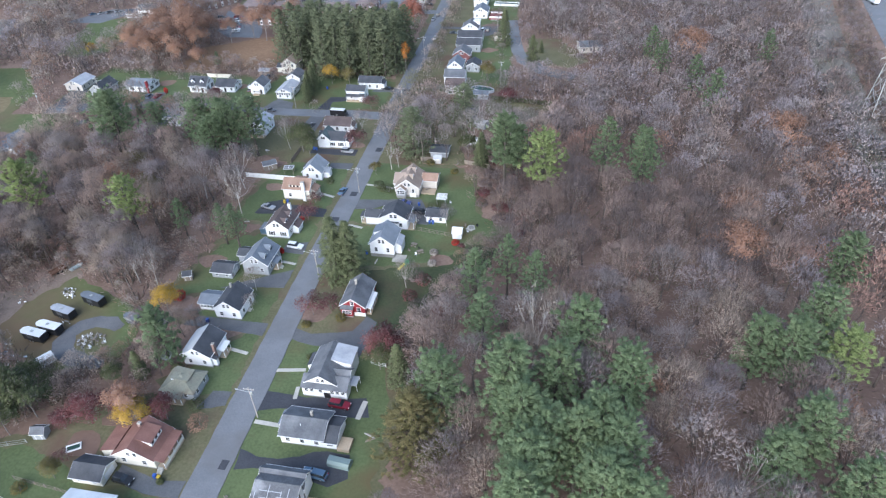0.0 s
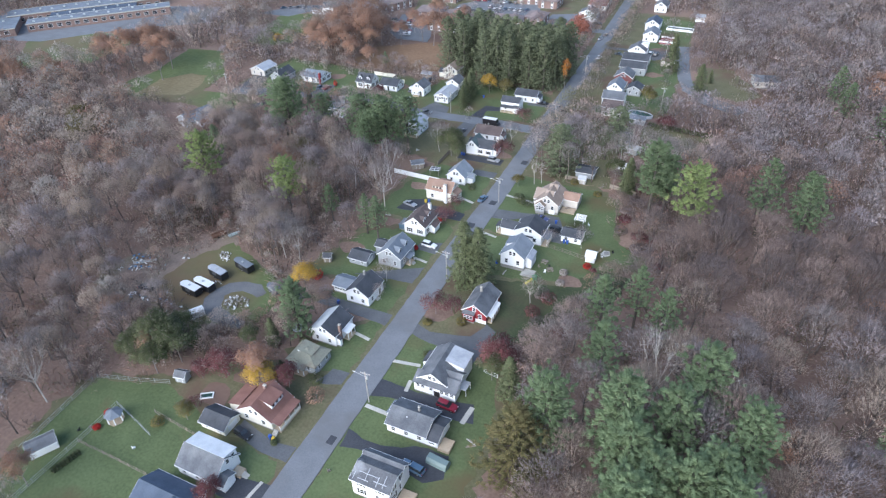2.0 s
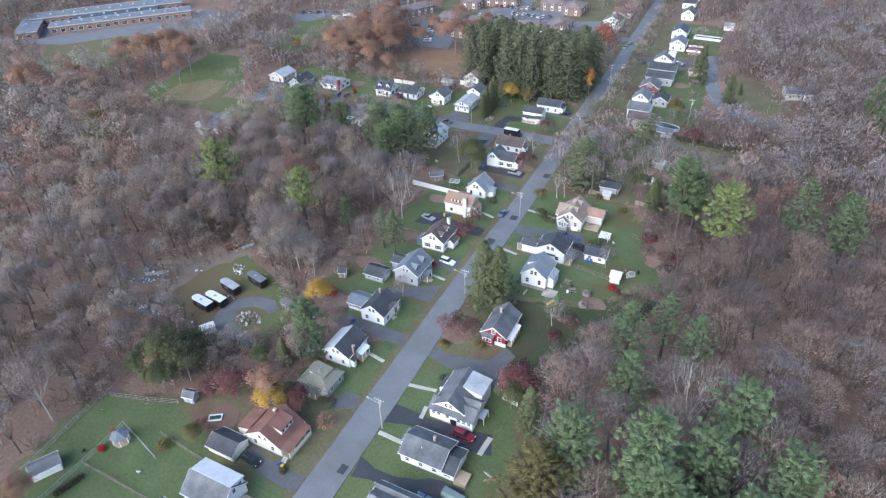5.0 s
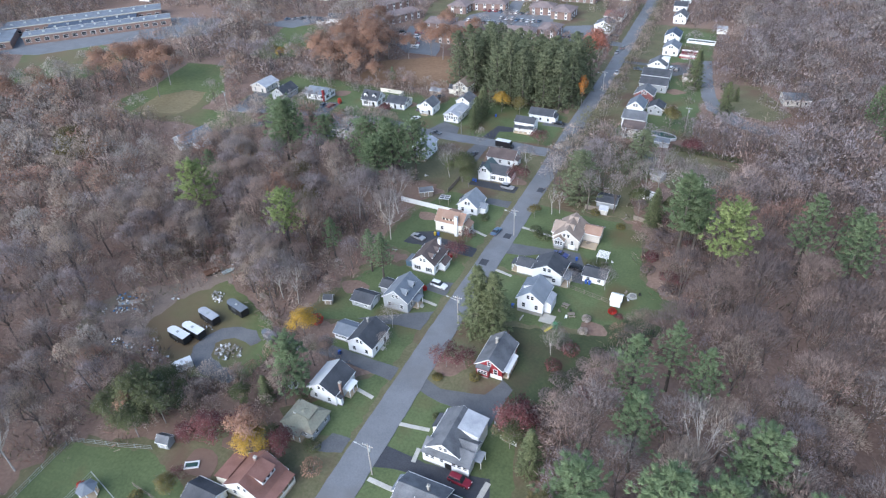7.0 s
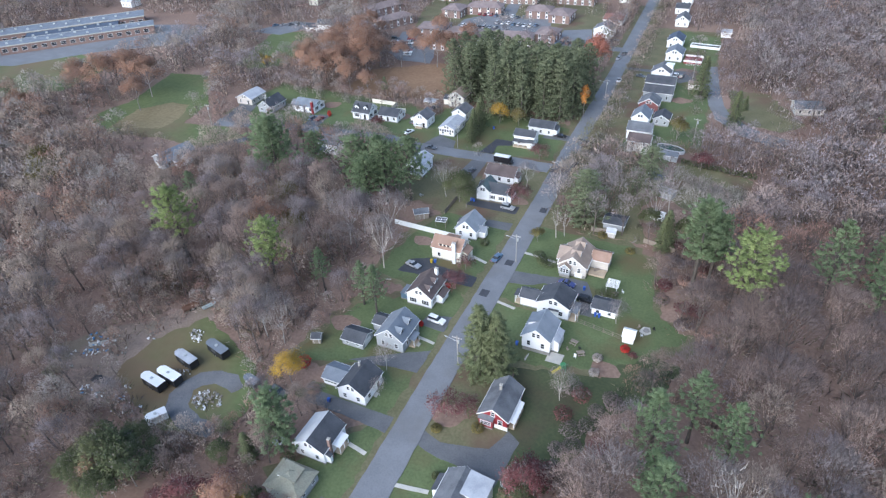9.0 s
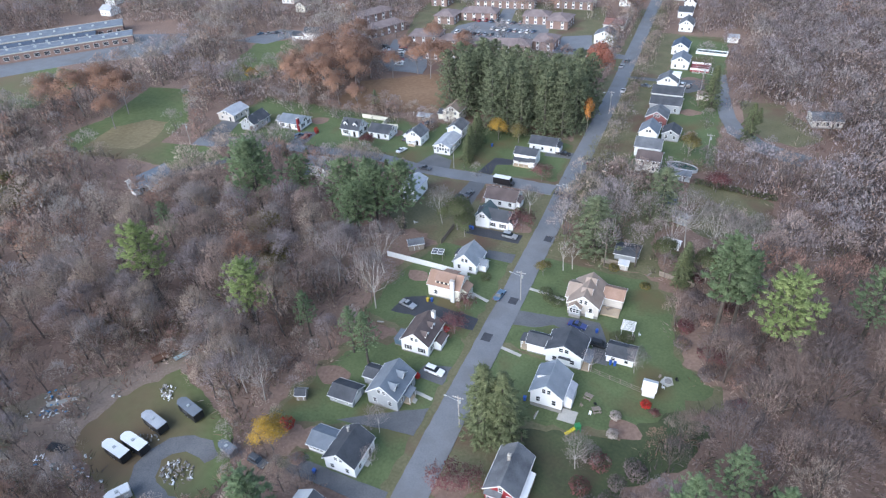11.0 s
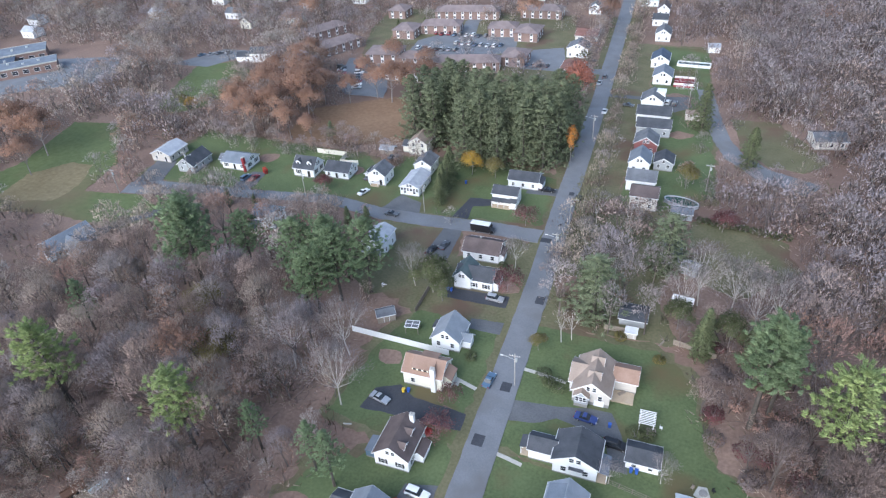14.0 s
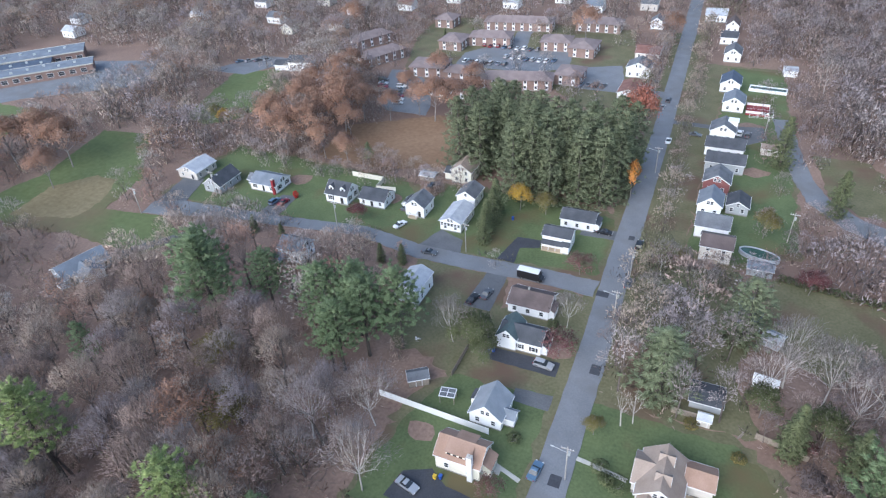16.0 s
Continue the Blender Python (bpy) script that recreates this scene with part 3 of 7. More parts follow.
def block(parent, x0, x1, y0, y1, h, rise, ridge, wall, roof, over=0.35, hip=False, base=0.45, z0=0.0, trim=True):
    """One gabled, hipped or shed-roofed volume: foundation, walls, roof, fascia."""
    if base:
        part("foundation", Shape().box(x0 + 0.03, x1 - 0.03, y0 + 0.03, y1 - 0.03, -0.2, base), STONE, parent)
    zb = z0 + base
    if ridge == "x":
        lo, hi, a0, a1 = y0, y1, x0, x1
    else:
        lo, hi, a0, a1 = x0, x1, y0, y1
    mid = (lo + hi) / 2
    if ridge in ("flat", "S", "N", "E", "W"):
        # shed roof that falls towards the named side
        zz = {(x, y): h + (rise if (ridge == "S" and y == y1) or (ridge == "N" and y == y0) or (ridge == "E" and x == x0) or (ridge == "W" and x == x1) else 0) for x in (x0, x1) for y in (y0, y1)}
        c = [(x0, y0), (x1, y0), (x1, y1), (x0, y1)]
        part("wall", Shape().add([(*p, zb) for p in c] + [(*p, zz[p]) for p in c], [(3, 2, 1, 0), (4, 5, 6, 7)] + [(i, (i + 1) % 4, 4 + (i + 1) % 4, 4 + i) for i in range(4)]), wall, parent)
        o = over
        def top(x, y, d):
            sx = (zz[x1, y0] - zz[x0, y0]) / (x1 - x0)
            sy = (zz[x0, y1] - zz[x0, y0]) / (y1 - y0)
            return (x, y, zz[x0, y0] + (x - x0) * sx + (y - y0) * sy + d)
        q = [(x0 - o, y0 - o), (x1 + o, y0 - o), (x1 + o, y1 + o), (x0 - o, y1 + o)]
        part("roof", Shape().add([top(*p, 0.01) for p in q] + [top(*p, 0.18) for p in q], [(3, 2, 1, 0), (4, 5, 6, 7)] + [(i, (i + 1) % 4, 4 + (i + 1) % 4, 4 + i) for i in range(4)]), roof, parent)
        return
    slope = rise / ((hi - lo) / 2)
    o, t = over, 0.17
    if hip:
        part("wall", Shape().box(x0, x1, y0, y1, zb, h), wall, parent)
        inset = min((hi - lo) / 2 * 0.9, (a1 - a0) / 2 - 0.2)
        e0, e1 = (a0 - o, a1 + o), (lo - o, hi + o)
        zE = h - o * slope + 0.06
        pts = [(a, c, zE) for a, c in ((e0[0], e1[0]), (e0[1], e1[0]), (e0[1], e1[1]), (e0[0], e1[1]))]
        pts += [(a, c, zE - t) for a, c, _ in pts] + [(a0 + inset, mid, h + rise), (a1 - inset, mid, h + rise)]
        if ridge == "y":
            pts = [(c, a, z) for a, c, z in pts]
        part("roof", Shape().add(pts, [(0, 1, 9, 8), (1, 2, 9), (2, 3, 8, 9), (3, 0, 8), (0, 4, 5, 1), (1, 5, 6, 2), (2, 6, 7, 3), (3, 7, 4, 0), (4, 7, 6, 5)]), roof, parent)
        return
    part("wall", Shape().extrude([(lo, zb), (hi, zb), (hi, h), (mid, h + rise), (lo, h)], a0, a1, ridge), wall, parent)
    zE, zR = h - o * slope, h + rise
    part("roof", Shape().extrude([(lo - o, zE + 0.01), (mid, zR + 0.01), (hi + o, zE + 0.01), (hi + o, zE + t), (mid, zR + t), (lo - o, zE + t)], a0 - o, a1 + o, ridge), roof, parent)
    if trim:
        pr = [(lo - o, zE - 0.1), (mid, zR - 0.1), (hi + o, zE - 0.1), (hi + o, zE + t - 0.02), (mid, zR + t - 0.02), (lo - o, zE + t - 0.02)]
        for q0, q1 in ((a0 - o - 0.04, a0 - o + 0.03), (a1 + o - 0.03, a1 + o + 0.04)):
            part("fascia", Shape().extrude(pr, q0, q1, ridge), TRIM, parent)
        for q in (lo - o, hi + o):
            s = 1 if q > mid else -1
            bx = (min(q, q + 0.1 * s), max(q, q + 0.1 * s))
            sh = Shape().box(a0 - o, a1 + o, *bx, zE - 0.02, zE + t - 0.04) if ridge == "x" else Shape().box(*bx, a0 - o, a1 + o, zE - 0.02, zE + t - 0.04)
            part("gutter", sh, TRIM, parent)


def chimney(parent, x, y, top, material=BRICK, w=0.7, z0=0.0):
    c = part("chimney", Shape().box(x - w / 2, x + w / 2, y - w / 2, y + w / 2, z0, top), material, parent)
    part("chimney_cap", Shape().box(x - w / 2 - 0.06, x + w / 2 + 0.06, y - w / 2 - 0.06, y + w / 2 + 0.06, top, top + 0.12), CONCRETE, c)
    part("flue", Shape().rod((x, y, top + 0.12), (x, y, top + 0.4), 0.14), STONE, c)


def gable_dormer(parent, x, y, z, face, w, depth, h, wall, roof):
    """A small dormer with its own gable; face names the way it looks."""
    rot = {"S": 0, "E": 90, "N": 180, "W": -90}[face]
    d = part("dormer", Shape().extrude([(-w / 2, -0.6), (w / 2, -0.6), (w / 2, h), (0, h + w * 0.42), (-w / 2, h)], 0, depth, "y"), wall, parent, m=pose(x, y, z, 0, 0, rot))
    o = 0.18
    part("dormer_roof", Shape().extrude([(-w / 2 - o, h - o * 0.84 + 0.01), (0, h + w * 0.42 + 0.01), (w / 2 + o, h - o * 0.84 + 0.01), (w / 2 + o, h - o * 0.84 + 0.13), (0, h + w * 0.42 + 0.14), (-w / 2 - o, h - o * 0.84 + 0.13)], -o, depth, "y"), roof, d)
    part("dormer_trim", Shape().extrude([(-w / 2 - o, h - o * 0.84 - 0.08), (0, h + w * 0.42 - 0.08), (w / 2 + o, h - o * 0.84 - 0.08), (w / 2 + o, h - o * 0.84 + 0.1), (0, h + w * 0.42 + 0.11), (-w / 2 - o, h - o * 0.84 + 0.1)], -o - 0.04, -o, "y"), TRIM, d)
    pw, ph = w * 0.5, h * 0.8
    part("dormer_pane", Shape().box(-pw / 2, pw / 2, -0.02, 0.02, h * 0.45 - ph / 2, h * 0.45 + ph / 2), GLASS, d)


def shed_dormer(parent, x0, x1, y0, y1, z0, z1, z2, face, wall, roof, panes=3):
    """A long dormer: front wall from z0 to z1, its roof rising back to z2 at the ridge."""
    if face in "SN":
        yf, yb = (y0, y1) if face == "S" else (y1, y0)
        prof = [(yf, z0), (yf, z1), (yb, z2), (yb, z0)]
        d = part("dormer", Shape().extrude(prof, x0, x1, "x"), wall, parent)
        s = -1 if face == "S" else 1
        k = (z2 - z1) / abs(yb - yf)
        part("dormer_roof", Shape().extrude([(yf + s * 0.3, z1 - 0.3 * k + 0.01), (yb, z2 + 0.01), (yb, z2 + 0.17), (yf + s * 0.3, z1 - 0.3 * k + 0.17)], x0 - 0.25, x1 + 0.25, "x"), roof, d)
        for i in range(panes):
            u = x0 + (x1 - x0) * (i + 0.5) / panes
            part("dormer_pane", Shape().box(u - 0.4, u + 0.4, min(yf, yf + s * 0.03), max(yf, yf + s * 0.03), z1 - 0.25 - min(0.9, (z1 - z0) * 0.6), z1 - 0.25), GLASS, d)
    else:
        xf, xb = (x1, x0) if face == "E" else (x0, x1)
        prof = [(xf, z0), (xf, z1), (xb, z2), (xb, z0)]
        d = part("dormer", Shape().extrude(prof, y0, y1, "y"), wall, parent)
        s = 1 if face == "E" else -1
        k = (z2 - z1) / abs(xb - xf)
        part("dormer_roof", Shape().extrude([(xf + s * 0.3, z1 - 0.3 * k + 0.01), (xb, z2 + 0.01), (xb, z2 + 0.17), (xf + s * 0.3, z1 - 0.3 * k + 0.17)], y0 - 0.25, y1 + 0.25, "y"), roof, d)
        for i in range(panes):
            u = y0 + (y1 - y0) * (i + 0.5) / panes
            part("dormer_pane", Shape().box(min(xf, xf + s * 0.03), max(xf, xf + s * 0.03), u - 0.4, u + 0.4, z1 - 0.25 - min(0.9, (z1 - z0) * 0.6), z1 - 0.25), GLASS, d)


def porch(parent, x0, x1, y0, y1, h, roof, fall, posts=4, deck=0.5):
    """An open porch: deck, posts, steps and a lean-to roof."""
    part("porch_deck", Shape().box(x0, x1, y0, y1, -0.1, deck), DECK, parent)
    block_roof = Shape()
    zz = {"S": (0, 0, .5, .5), "N": (.5, .5, 0, 0), "E": (.5, 0, 0, .5), "W": (0, .5, .5, 0)}[fall]
    o = 0.2
    c = [(x0 - o, y0 - o), (x1 + o, y0 - o), (x1 + o, y1 + o), (x0 - o, y1 + o)]
    block_roof.add([(*p, h + z) for p, z in zip(c, zz)] + [(*p, h + z + 0.15) for p, z in zip(c, zz)], [(3, 2, 1, 0), (4, 5, 6, 7)] + [(i, (i + 1) % 4, 4 + (i + 1) % 4, 4 + i) for i in range(4)])
    part("porch_roof", block_roof, roof, parent)
    for i in range(posts):
        u = (i + 0.5) / posts if posts == 1 else i / (posts - 1)
        if fall in "SN":
            px, py = x0 + 0.1 + (x1 - x0 - 0.2) * u, (y0 + 0.1 if fall == "S" else y1 - 0.1)
        else:
            px, py = (x1 - 0.1 if fall == "E" else x0 + 0.1), y0 + 0.1 + (y1 - y0 - 0.2) * u
        part("porch_post", Shape().box(px - 0.07, px + 0.07, py - 0.07, py + 0.07, deck, h + 0.02), TRIM, parent)


def steps(parent, x, y, rot, n=4, w=1.2, material=None):
    s = Shape()
    for k in range(n):
        s.box(-w / 2, w / 2, -0.28 * (n - k), 0, 0.17 * k - 0.02, 0.17 * (k + 1))
    part("steps", s, material or CONCRETE, parent, m=pose(x, y, 0, 0, 0, rot))


def house(x, y, w, d, h, rise, ridge, wall, roof, label, rot=0.0, storeys=1, hip=False, shutters=False, sides="SEWN", base=0.45, gable=True, per=3.2, doors="E", category="house", name="house", group="", size=(0.92, 0.92, 0.9)):
    """A house with its main block, windows on the named sides and a door; size: its built size against the plan's."""
    t = thing(name, x, y, rot, label, category, group)
    t.scale = size
    x0, x1, y0, y1 = -w / 2, w / 2, -d / 2, d / 2
    block(t, x0, x1, y0, y1, h, rise, ridge, wall, roof, hip=hip, base=base)
    for side in sides:
        length = w if side in "SN" else d
        n = max(1, int(length / per))
        for s in range(storeys):
            z = base + 1.45 + s * 2.6
            if z + 0.8 > h + 0.25:
                continue
            for i in range(n):
                u = (i + 0.5) / n
                if s == 0 and side in doors and i == n // 2:
                    door(t, side_pose(side, x0, x1, y0, y1, u, base))
                else:
                    window(t, side_pose(side, x0, x1, y0, y1, u, z), shutters=shutters)
        if gable and not hip and rise > 1.6 and ((ridge == "y" and side in "SN") or (ridge == "x" and side in "EW")):
            for u in ((0.5,) if length < 7 else (0.42, 0.58)):
                window(t, side_pose(side, x0, x1, y0, y1, u, h + rise * 0.32), 0.8, 1.1)
    return t


# west side of the street
h = house(-80.5, 40.7, 12.5, 8.2, 3.1, 2.3, "x", WHITE, R_NAVY, "white house with a dark blue shingle roof", size=(0.95, 0.92, 0.9))
gable_dormer(h, 3.0, -3.4, 3.9, "S", 1.9, 3, 1.0, WHITE, R_NAVY)
part("bay_roof", Shape().box(6.3, 8.0, -1.5, 2.2, 2.3, 2.5), R_PALE, h)
part("bay", Shape().box(6.25, 7.7, -1.2, 1.9, 0, 2.3), WHITE, h)

h = house(-79.2, 50.4, 11.6, 7.4, 3.2, 2.9, "x", WHITE, R_GREY, "white cape house with a worn grey roof", sides="SWN", gable=False, size=(0.84, 0.92, 0.94))
shed_dormer(h, -5.5, 5.7, 0.0, 3.6, 2.6, 5.3, 6.2, "N", WHITE, R_WHITE, 4)
for dy in (0.6, 2.4):
    window(h, pose(5.83, dy, 4.5, 0, 0, 90), 0.8, 1.1)
block(h, 5.8, 7.9, -3.6, -0.2, 2.5, 0.9, "x", WHITE, R_GREY, base=0.2)
garage_door(h, pose(7.92, -1.9, 0.1, 0, 0, 90), 2.2, 2.0)
part("deck", Shape().box(6.0, 8.6, 0.4, 2.6, 0.1, 1.0), DECK, h)
steps(h, 8.6, 1.5, 90, 5)

g2 = house(-85.0, 60.2, 7.4, 4.4, 2.4, 1.5, "x", CREAM, R_DARK, "cream single garage with a dark roof", sides="S", name="garage", category="garage", doors="", base=0.15, size=(0.88, 1.08, 0.86))
garage_door(g2, pose(3.72, 0.2, 0.15, 0, 0, 90), 2.5, 2.0)

h = house(-77.8, 66.9, 9.6, 9.2, 3.2, 3.4, "y", CREAM, R_BROWN, "cream bungalow with a broad brown roof", doors="", size=(0.93, 0.82, 0.89))
block(h, -8.3, -4.85, -3.4, 3.4, 2.6, 1.0, "W", CREAM, R_BROWN, over=0.25)
shed_dormer(h, 0.3, 3.5, -1.8, 2.8, 3.9, 5.75, 6.55, "E", TRIM, R_BROWN, 3)
porch(h, 4.85, 6.9, -4.4, 4.4, 2.7, R_BROWN, "E", 5)
part("porch_rail", Shape().box(6.75, 6.85, -4.4, 4.4, 0.5, 1.4), CREAM, h)
steps(h, 5.8, -4.5, 0, 5)
chimney(h, -0.6, 2.0, 7.3)

h = house(-77.8, 83.3, 8.4, 6.6, 3.0, 2.2, "y", GREYSIDE, R_OLIVE, "small weathered house with a patchy olive roof", hip=True, doors="", size=(0.92, 0.95, 0.92))
shed_dormer(h, -2.2, 2.0, -1.2, 2.0, 3.2, 4.4, 5.1, "E", TRIM, R_OLIVE, 2)
porch(h, -1.8, 1.8, -5.0, -3.35, 2.4, R_OLIVE, "S", 3)

h = house(-78.2, 93.9, 8.8, 9.0, 4.3, 2.6, "y", WHITE, R_DARK, "white house with a half pale, half charcoal roof", storeys=1, doors="", size=(0.8, 0.86, 0.83))
part("roof_sheet", Shape().add([(-4.83, -4.9, 4.24), (-0.05, -4.9, 7.08), (-0.05, 4.9, 7.08), (-4.83, 4.9, 4.24), (-4.83, -4.9, 4.29), (-0.05, -4.9, 7.13), (-0.05, 4.9, 7.13), (-4.83, 4.9, 4.29)], [(3, 2, 1, 0), (4, 5, 6, 7), (0, 1, 5, 4), (1, 2, 6, 5), (2, 3, 7, 6), (3, 0, 4, 7)]), R_WHITE, h, "pale weathered roofing sheet")
chimney(h, 4.75, -2.2, 7.0)
porch(h, 4.45, 6.4, -0.8, 2.8, 2.9, TRIM, "E", 3)
block(h, 4.42, 5.7, -3.9, -3.0, 2.8, 0.5, "E", WHITE, R_DARK, over=0.15)

h = house(-78.3, 109.9, 7.8, 7.6, 4.0, 2.8, "y", WHITE, R_DARK, "white house with a dark grey gable roof", doors="E", size=(0.87, 1.0, 0.86))
block(h, -10.2, -3.92, -1.6, 3.2, 2.8, 1.3, "x", WHITE, R_SLATE)
for k in range(4):
    window(h, pose(-9.4 + k * 0.95, -1.62, 1.9), 0.8, 1.0)
chimney(h, -1.2, 2.2, 7.5, STONE, 0.5)
steps(h, 4.0, 0, 90, 3)

h = house(-78.5, 128.0, 8.0, 8.6, 4.0, 3.0, "y", GREYSIDE, R_SLATE, "grey shingled cape house with two dormers", doors="E", size=(0.9, 0.98, 0.93))
for dy in (-2.2, 1.6):
    gable_dormer(h, 2.9, dy, 4.7, "E", 1.8, 2.6, 1.1, GREYSIDE, R_SLATE)
block(h, -8.0, -4.02, 0.4, 4.2, 2.8, 1.0, "x", GREYSIDE, R_DARK)
porch(h, 4.05, 5.8, -1.6, 1.2, 2.6, R_SLATE, "E", 2)
steps(h, 5.8, -0.2, 90, 3)
g2 = house(-87.4, 123.5, 6.6, 4.4, 2.3, 1.3, "x", GREYSIDE, R_DARK, "grey detached garage with a dark roof", sides="SW", name="garage", category="garage", doors="", base=0.15, size=(0.88, 1.08, 0.9))
garage_door(g2, pose(3.32, 0, 0.15, 0, 0, 90), 2.4, 1.9)

h = house(-79.2, 145.1, 7.8, 9.4, 4.2, 3.2, "y", WHITE, R_DKBROWN, "white house with black shutters and a dark roof", shutters=True, doors="E", size=(0.9, 0.9, 0.86))
for dy in (-2.4, 1.4):
    gable_dormer(h, 2.7, dy, 5.0, "E", 1.7, 2.6, 1.1, WHITE, R_DKBROWN)
block(h, 3.92, 6.0, -1.6, 2.2, 2.8, 0.9, "y", WHITE, R_DKBROWN)
chimney(h, 1.6, 4.1, 8.3, TRIM, 0.9)
block(h, -6.6, -3.92, -3.6, 0.4, 2.2, 0.5, "W", P_STEEL, R_SLATE, over=0.15)

h = house(-81.1, 164.8, 9.6, 7.6, 4.4, 2.6, "x", CREAM, R_ORANGE, "cream house with an orange-brown roof and chimney", storeys=1, doors="", size=(0.92, 0.82, 0.89))
shed_dormer(h, -2.6, 2.6, -3.2, -0.1, 4.6, 5.9, 6.9, "S", CREAM, R_ORANGE, 4)
shed_dormer(h, -1.4, 2.4, 0.1, 3.2, 4.6, 5.9, 6.9, "N", CREAM, R_ORANGE, 2)
chimney(h, 2.9, -4.1, 7.6, TRIM, 1.1)
block(h, 4.82, 6.6, -2.0, 2.2, 3.0, 1.1, "E", CREAM, R_ORANGE, over=0.25)
steps(h, 6.7, 0.2, 90, 4, 1.6)

h = house(-80.3, 177.4, 7.6, 8.4, 3.4, 3.2, "y", WHITE, R_STEEL, "white house with a steep blue-grey roof", doors="", size=(0.88, 0.83, 0.92))
block(h, 3.82, 6.2, -2.2, 0.8, 2.8, 1.2, "x", WHITE, R_SLATE)
block(h, -5.2, -3.82, 0.6, 3.6, 2.6, 0.6, "W", WHITE, R_DARK, over=0.2)

h = house(-80.8, 199.6, 10.0, 6.8, 3.8, 2.4, "x", WHITE, R_DARK, "white house with black shutters and a dark green roof", shutters=True, doors="E", size=(0.97, 0.88, 0.86))
block(h, -5.4, -0.8, -3.9, 3.6, 4.4, 2.4, "y", WHITE, R_GREEN)
window(h, pose(-3.6, -3.92, 4.8), 0.7, 1.1)
window(h, pose(-2.7, -3.92, 4.8), 0.7, 1.1)
block(h, 5.02, 6.4, -2.8, 2.8, 3.0, 0.8, "E", WHITE, R_DARK, over=0.15)

h = house(-82.8, 212.2, 9.8, 7.2, 3.3, 2.2, "x", WHITE, R_DKBROWN, "white ranch house with a dark brown roof", doors="E", size=(1.02, 1.0, 0.9))
block(h, 4.92, 6.2, -3.0, 0.6, 2.9, 0.9, "E", WHITE, R_DKBROWN, over=0.2)
chimney(h, -1.0, 0.4, 6.0, STONE, 0.4, 3.6)

h = house(-84.2, 240.2, 9.2, 5.4, 4.8, 1.6, "x", WHITE, R_DARK, "white two-storey house with a black porch roof", storeys=2, doors="", size=(0.85, 0.95, 0.9))
porch(h, -4.4, 2.6, -4.4, -2.72, 2.7, R_DARK, "S", 4)
block(h, 2.0, 4.6, -4.2, -2.72, 2.8, 0.6, "S", WHITE, R_DARK, over=0.15)
h = house(-81.4, 252.2, 11.2, 6.4, 3.8, 2.0, "x", WHITE, R_DARK, "white house with a wide charcoal roof", doors="E", size=(0.86, 0.95, 0.84))
block(h, 5.62, 7.2, -2.8, 1.6, 3.0, 0.8, "E", WHITE, R_DARK, over=0.2)

# along the side street
h = house(-213.4, 240, 9.0, 10.5, 3.4, 2.0, "y", BEIGE, R_PALE, "beige house with a pale grey roof", doors="S")
h = house(-198.5, 235.6, 7.4, 11.0, 3.4, 2.8, "y", GREYSIDE, R_DARK, "grey house with a dark charcoal roof", doors="S")
h = house(-182.4, 240.6, 12.0, 7.6, 3.0, 2.0, "x", WHITE, R_SLATE, "long white ranch house with a slate-grey roof", shutters=True, doors="S", size=(0.85, 1.03, 0.98))
block(h, -9.4, -6.02, -1.6, 2.4, 2.4, 1.2, "x", GREYSIDE, R_GREY)
chimney(h, 5.2, -3.9, 5.6, REDSIDE, 1.0)
h = house(-155.2, 241.8, 7.8, 7.6, 3.2, 2.8, "x", WHITE, R_DARK, "white cape house with two dormers", doors="S", shutters=True, size=(1.0, 0.92, 1.06))
for dx in (-2.2, 2.0):
    gable_dormer(h, dx, -2.7, 3.9, "S", 1.6, 2.4, 1.0, WHITE, R_DARK)
h = house(-143.6, 243.7, 9.8, 7.2, 3.0, 2.2, "x", WHITE, R_DARK, "white ranch house with a charcoal roof", doors="S", size=(0.9, 0.97, 0.92))
h = house(-128.4, 243.1, 7.4, 8.6, 4.3, 2.6, "y", WHITE, R_GREY, "white gabled house with a grey roof", doors="S", size=(0.84, 0.8, 0.88))
block(h, -6.6, -3.72, -1.0, 4.6, 2.6, 1.0, "y", WHITE, R_DARK)
porch(h, -2.2, 1.2, -5.9, -4.32, 2.5, TRIM, "S", 2)
h = house(-115.1, 241.3, 7.4, 12.0, 4.2, 1.8, "y", WHITE, R_PALE, "white house with a pale metal roof and porch windows", doors="", size=(0.87, 0.88, 0.78))
for k in range(6):
    window(h, pose(-3.0 + k * 1.2, -6.02, 3.0), 0.8, 1.2)
h = house(-116.0, 253.4, 6.6, 8.0, 4.4, 2.0, "y", WHITE, R_GREY, "white garage with a grey gable roof", name="garage", category="garage", doors="", size=(0.9, 0.9, 0.88))
h = house(-123.0, 266.8, 7.6, 8.6, 5.2, 2.6, "y", CREAM, R_TAN, "cream two-storey house among pines", storeys=2, doors="", size=(0.9, 0.9, 0.9))
block(h, -7.0, -3.82, -3.0, 2.2, 3.0, 1.2, "x", CREAM, R_DARK)
h = house(-134.5, 262.5, 5.4, 3.6, 2.2, 0.7, "x", WOOD, R_PALE, "low shed with a pale roof", name="shed", category="shed", doors="", sides="S", base=0.1)
h = house(-112.2, 207.0, 6.6, 9.4, 5.0, 1.6, "y", WHITE, R_PALE, "white two-storey house with a weathered pale roof", storeys=2, doors="")
porch(h, -3.2, 3.2, -6.6, -4.72, 2.6, R_PALE, "S", 4)
h = house(-150.5, 210.0, 8.0, 7.0, 4.8, 2.4, "x", WHITE, R_SLATE, "white house half hidden by a pine", storeys=1, doors="")
porch(h, -4.2, -1.0, -7.4, -3.6, 2.4, R_SLATE, "S", 3)
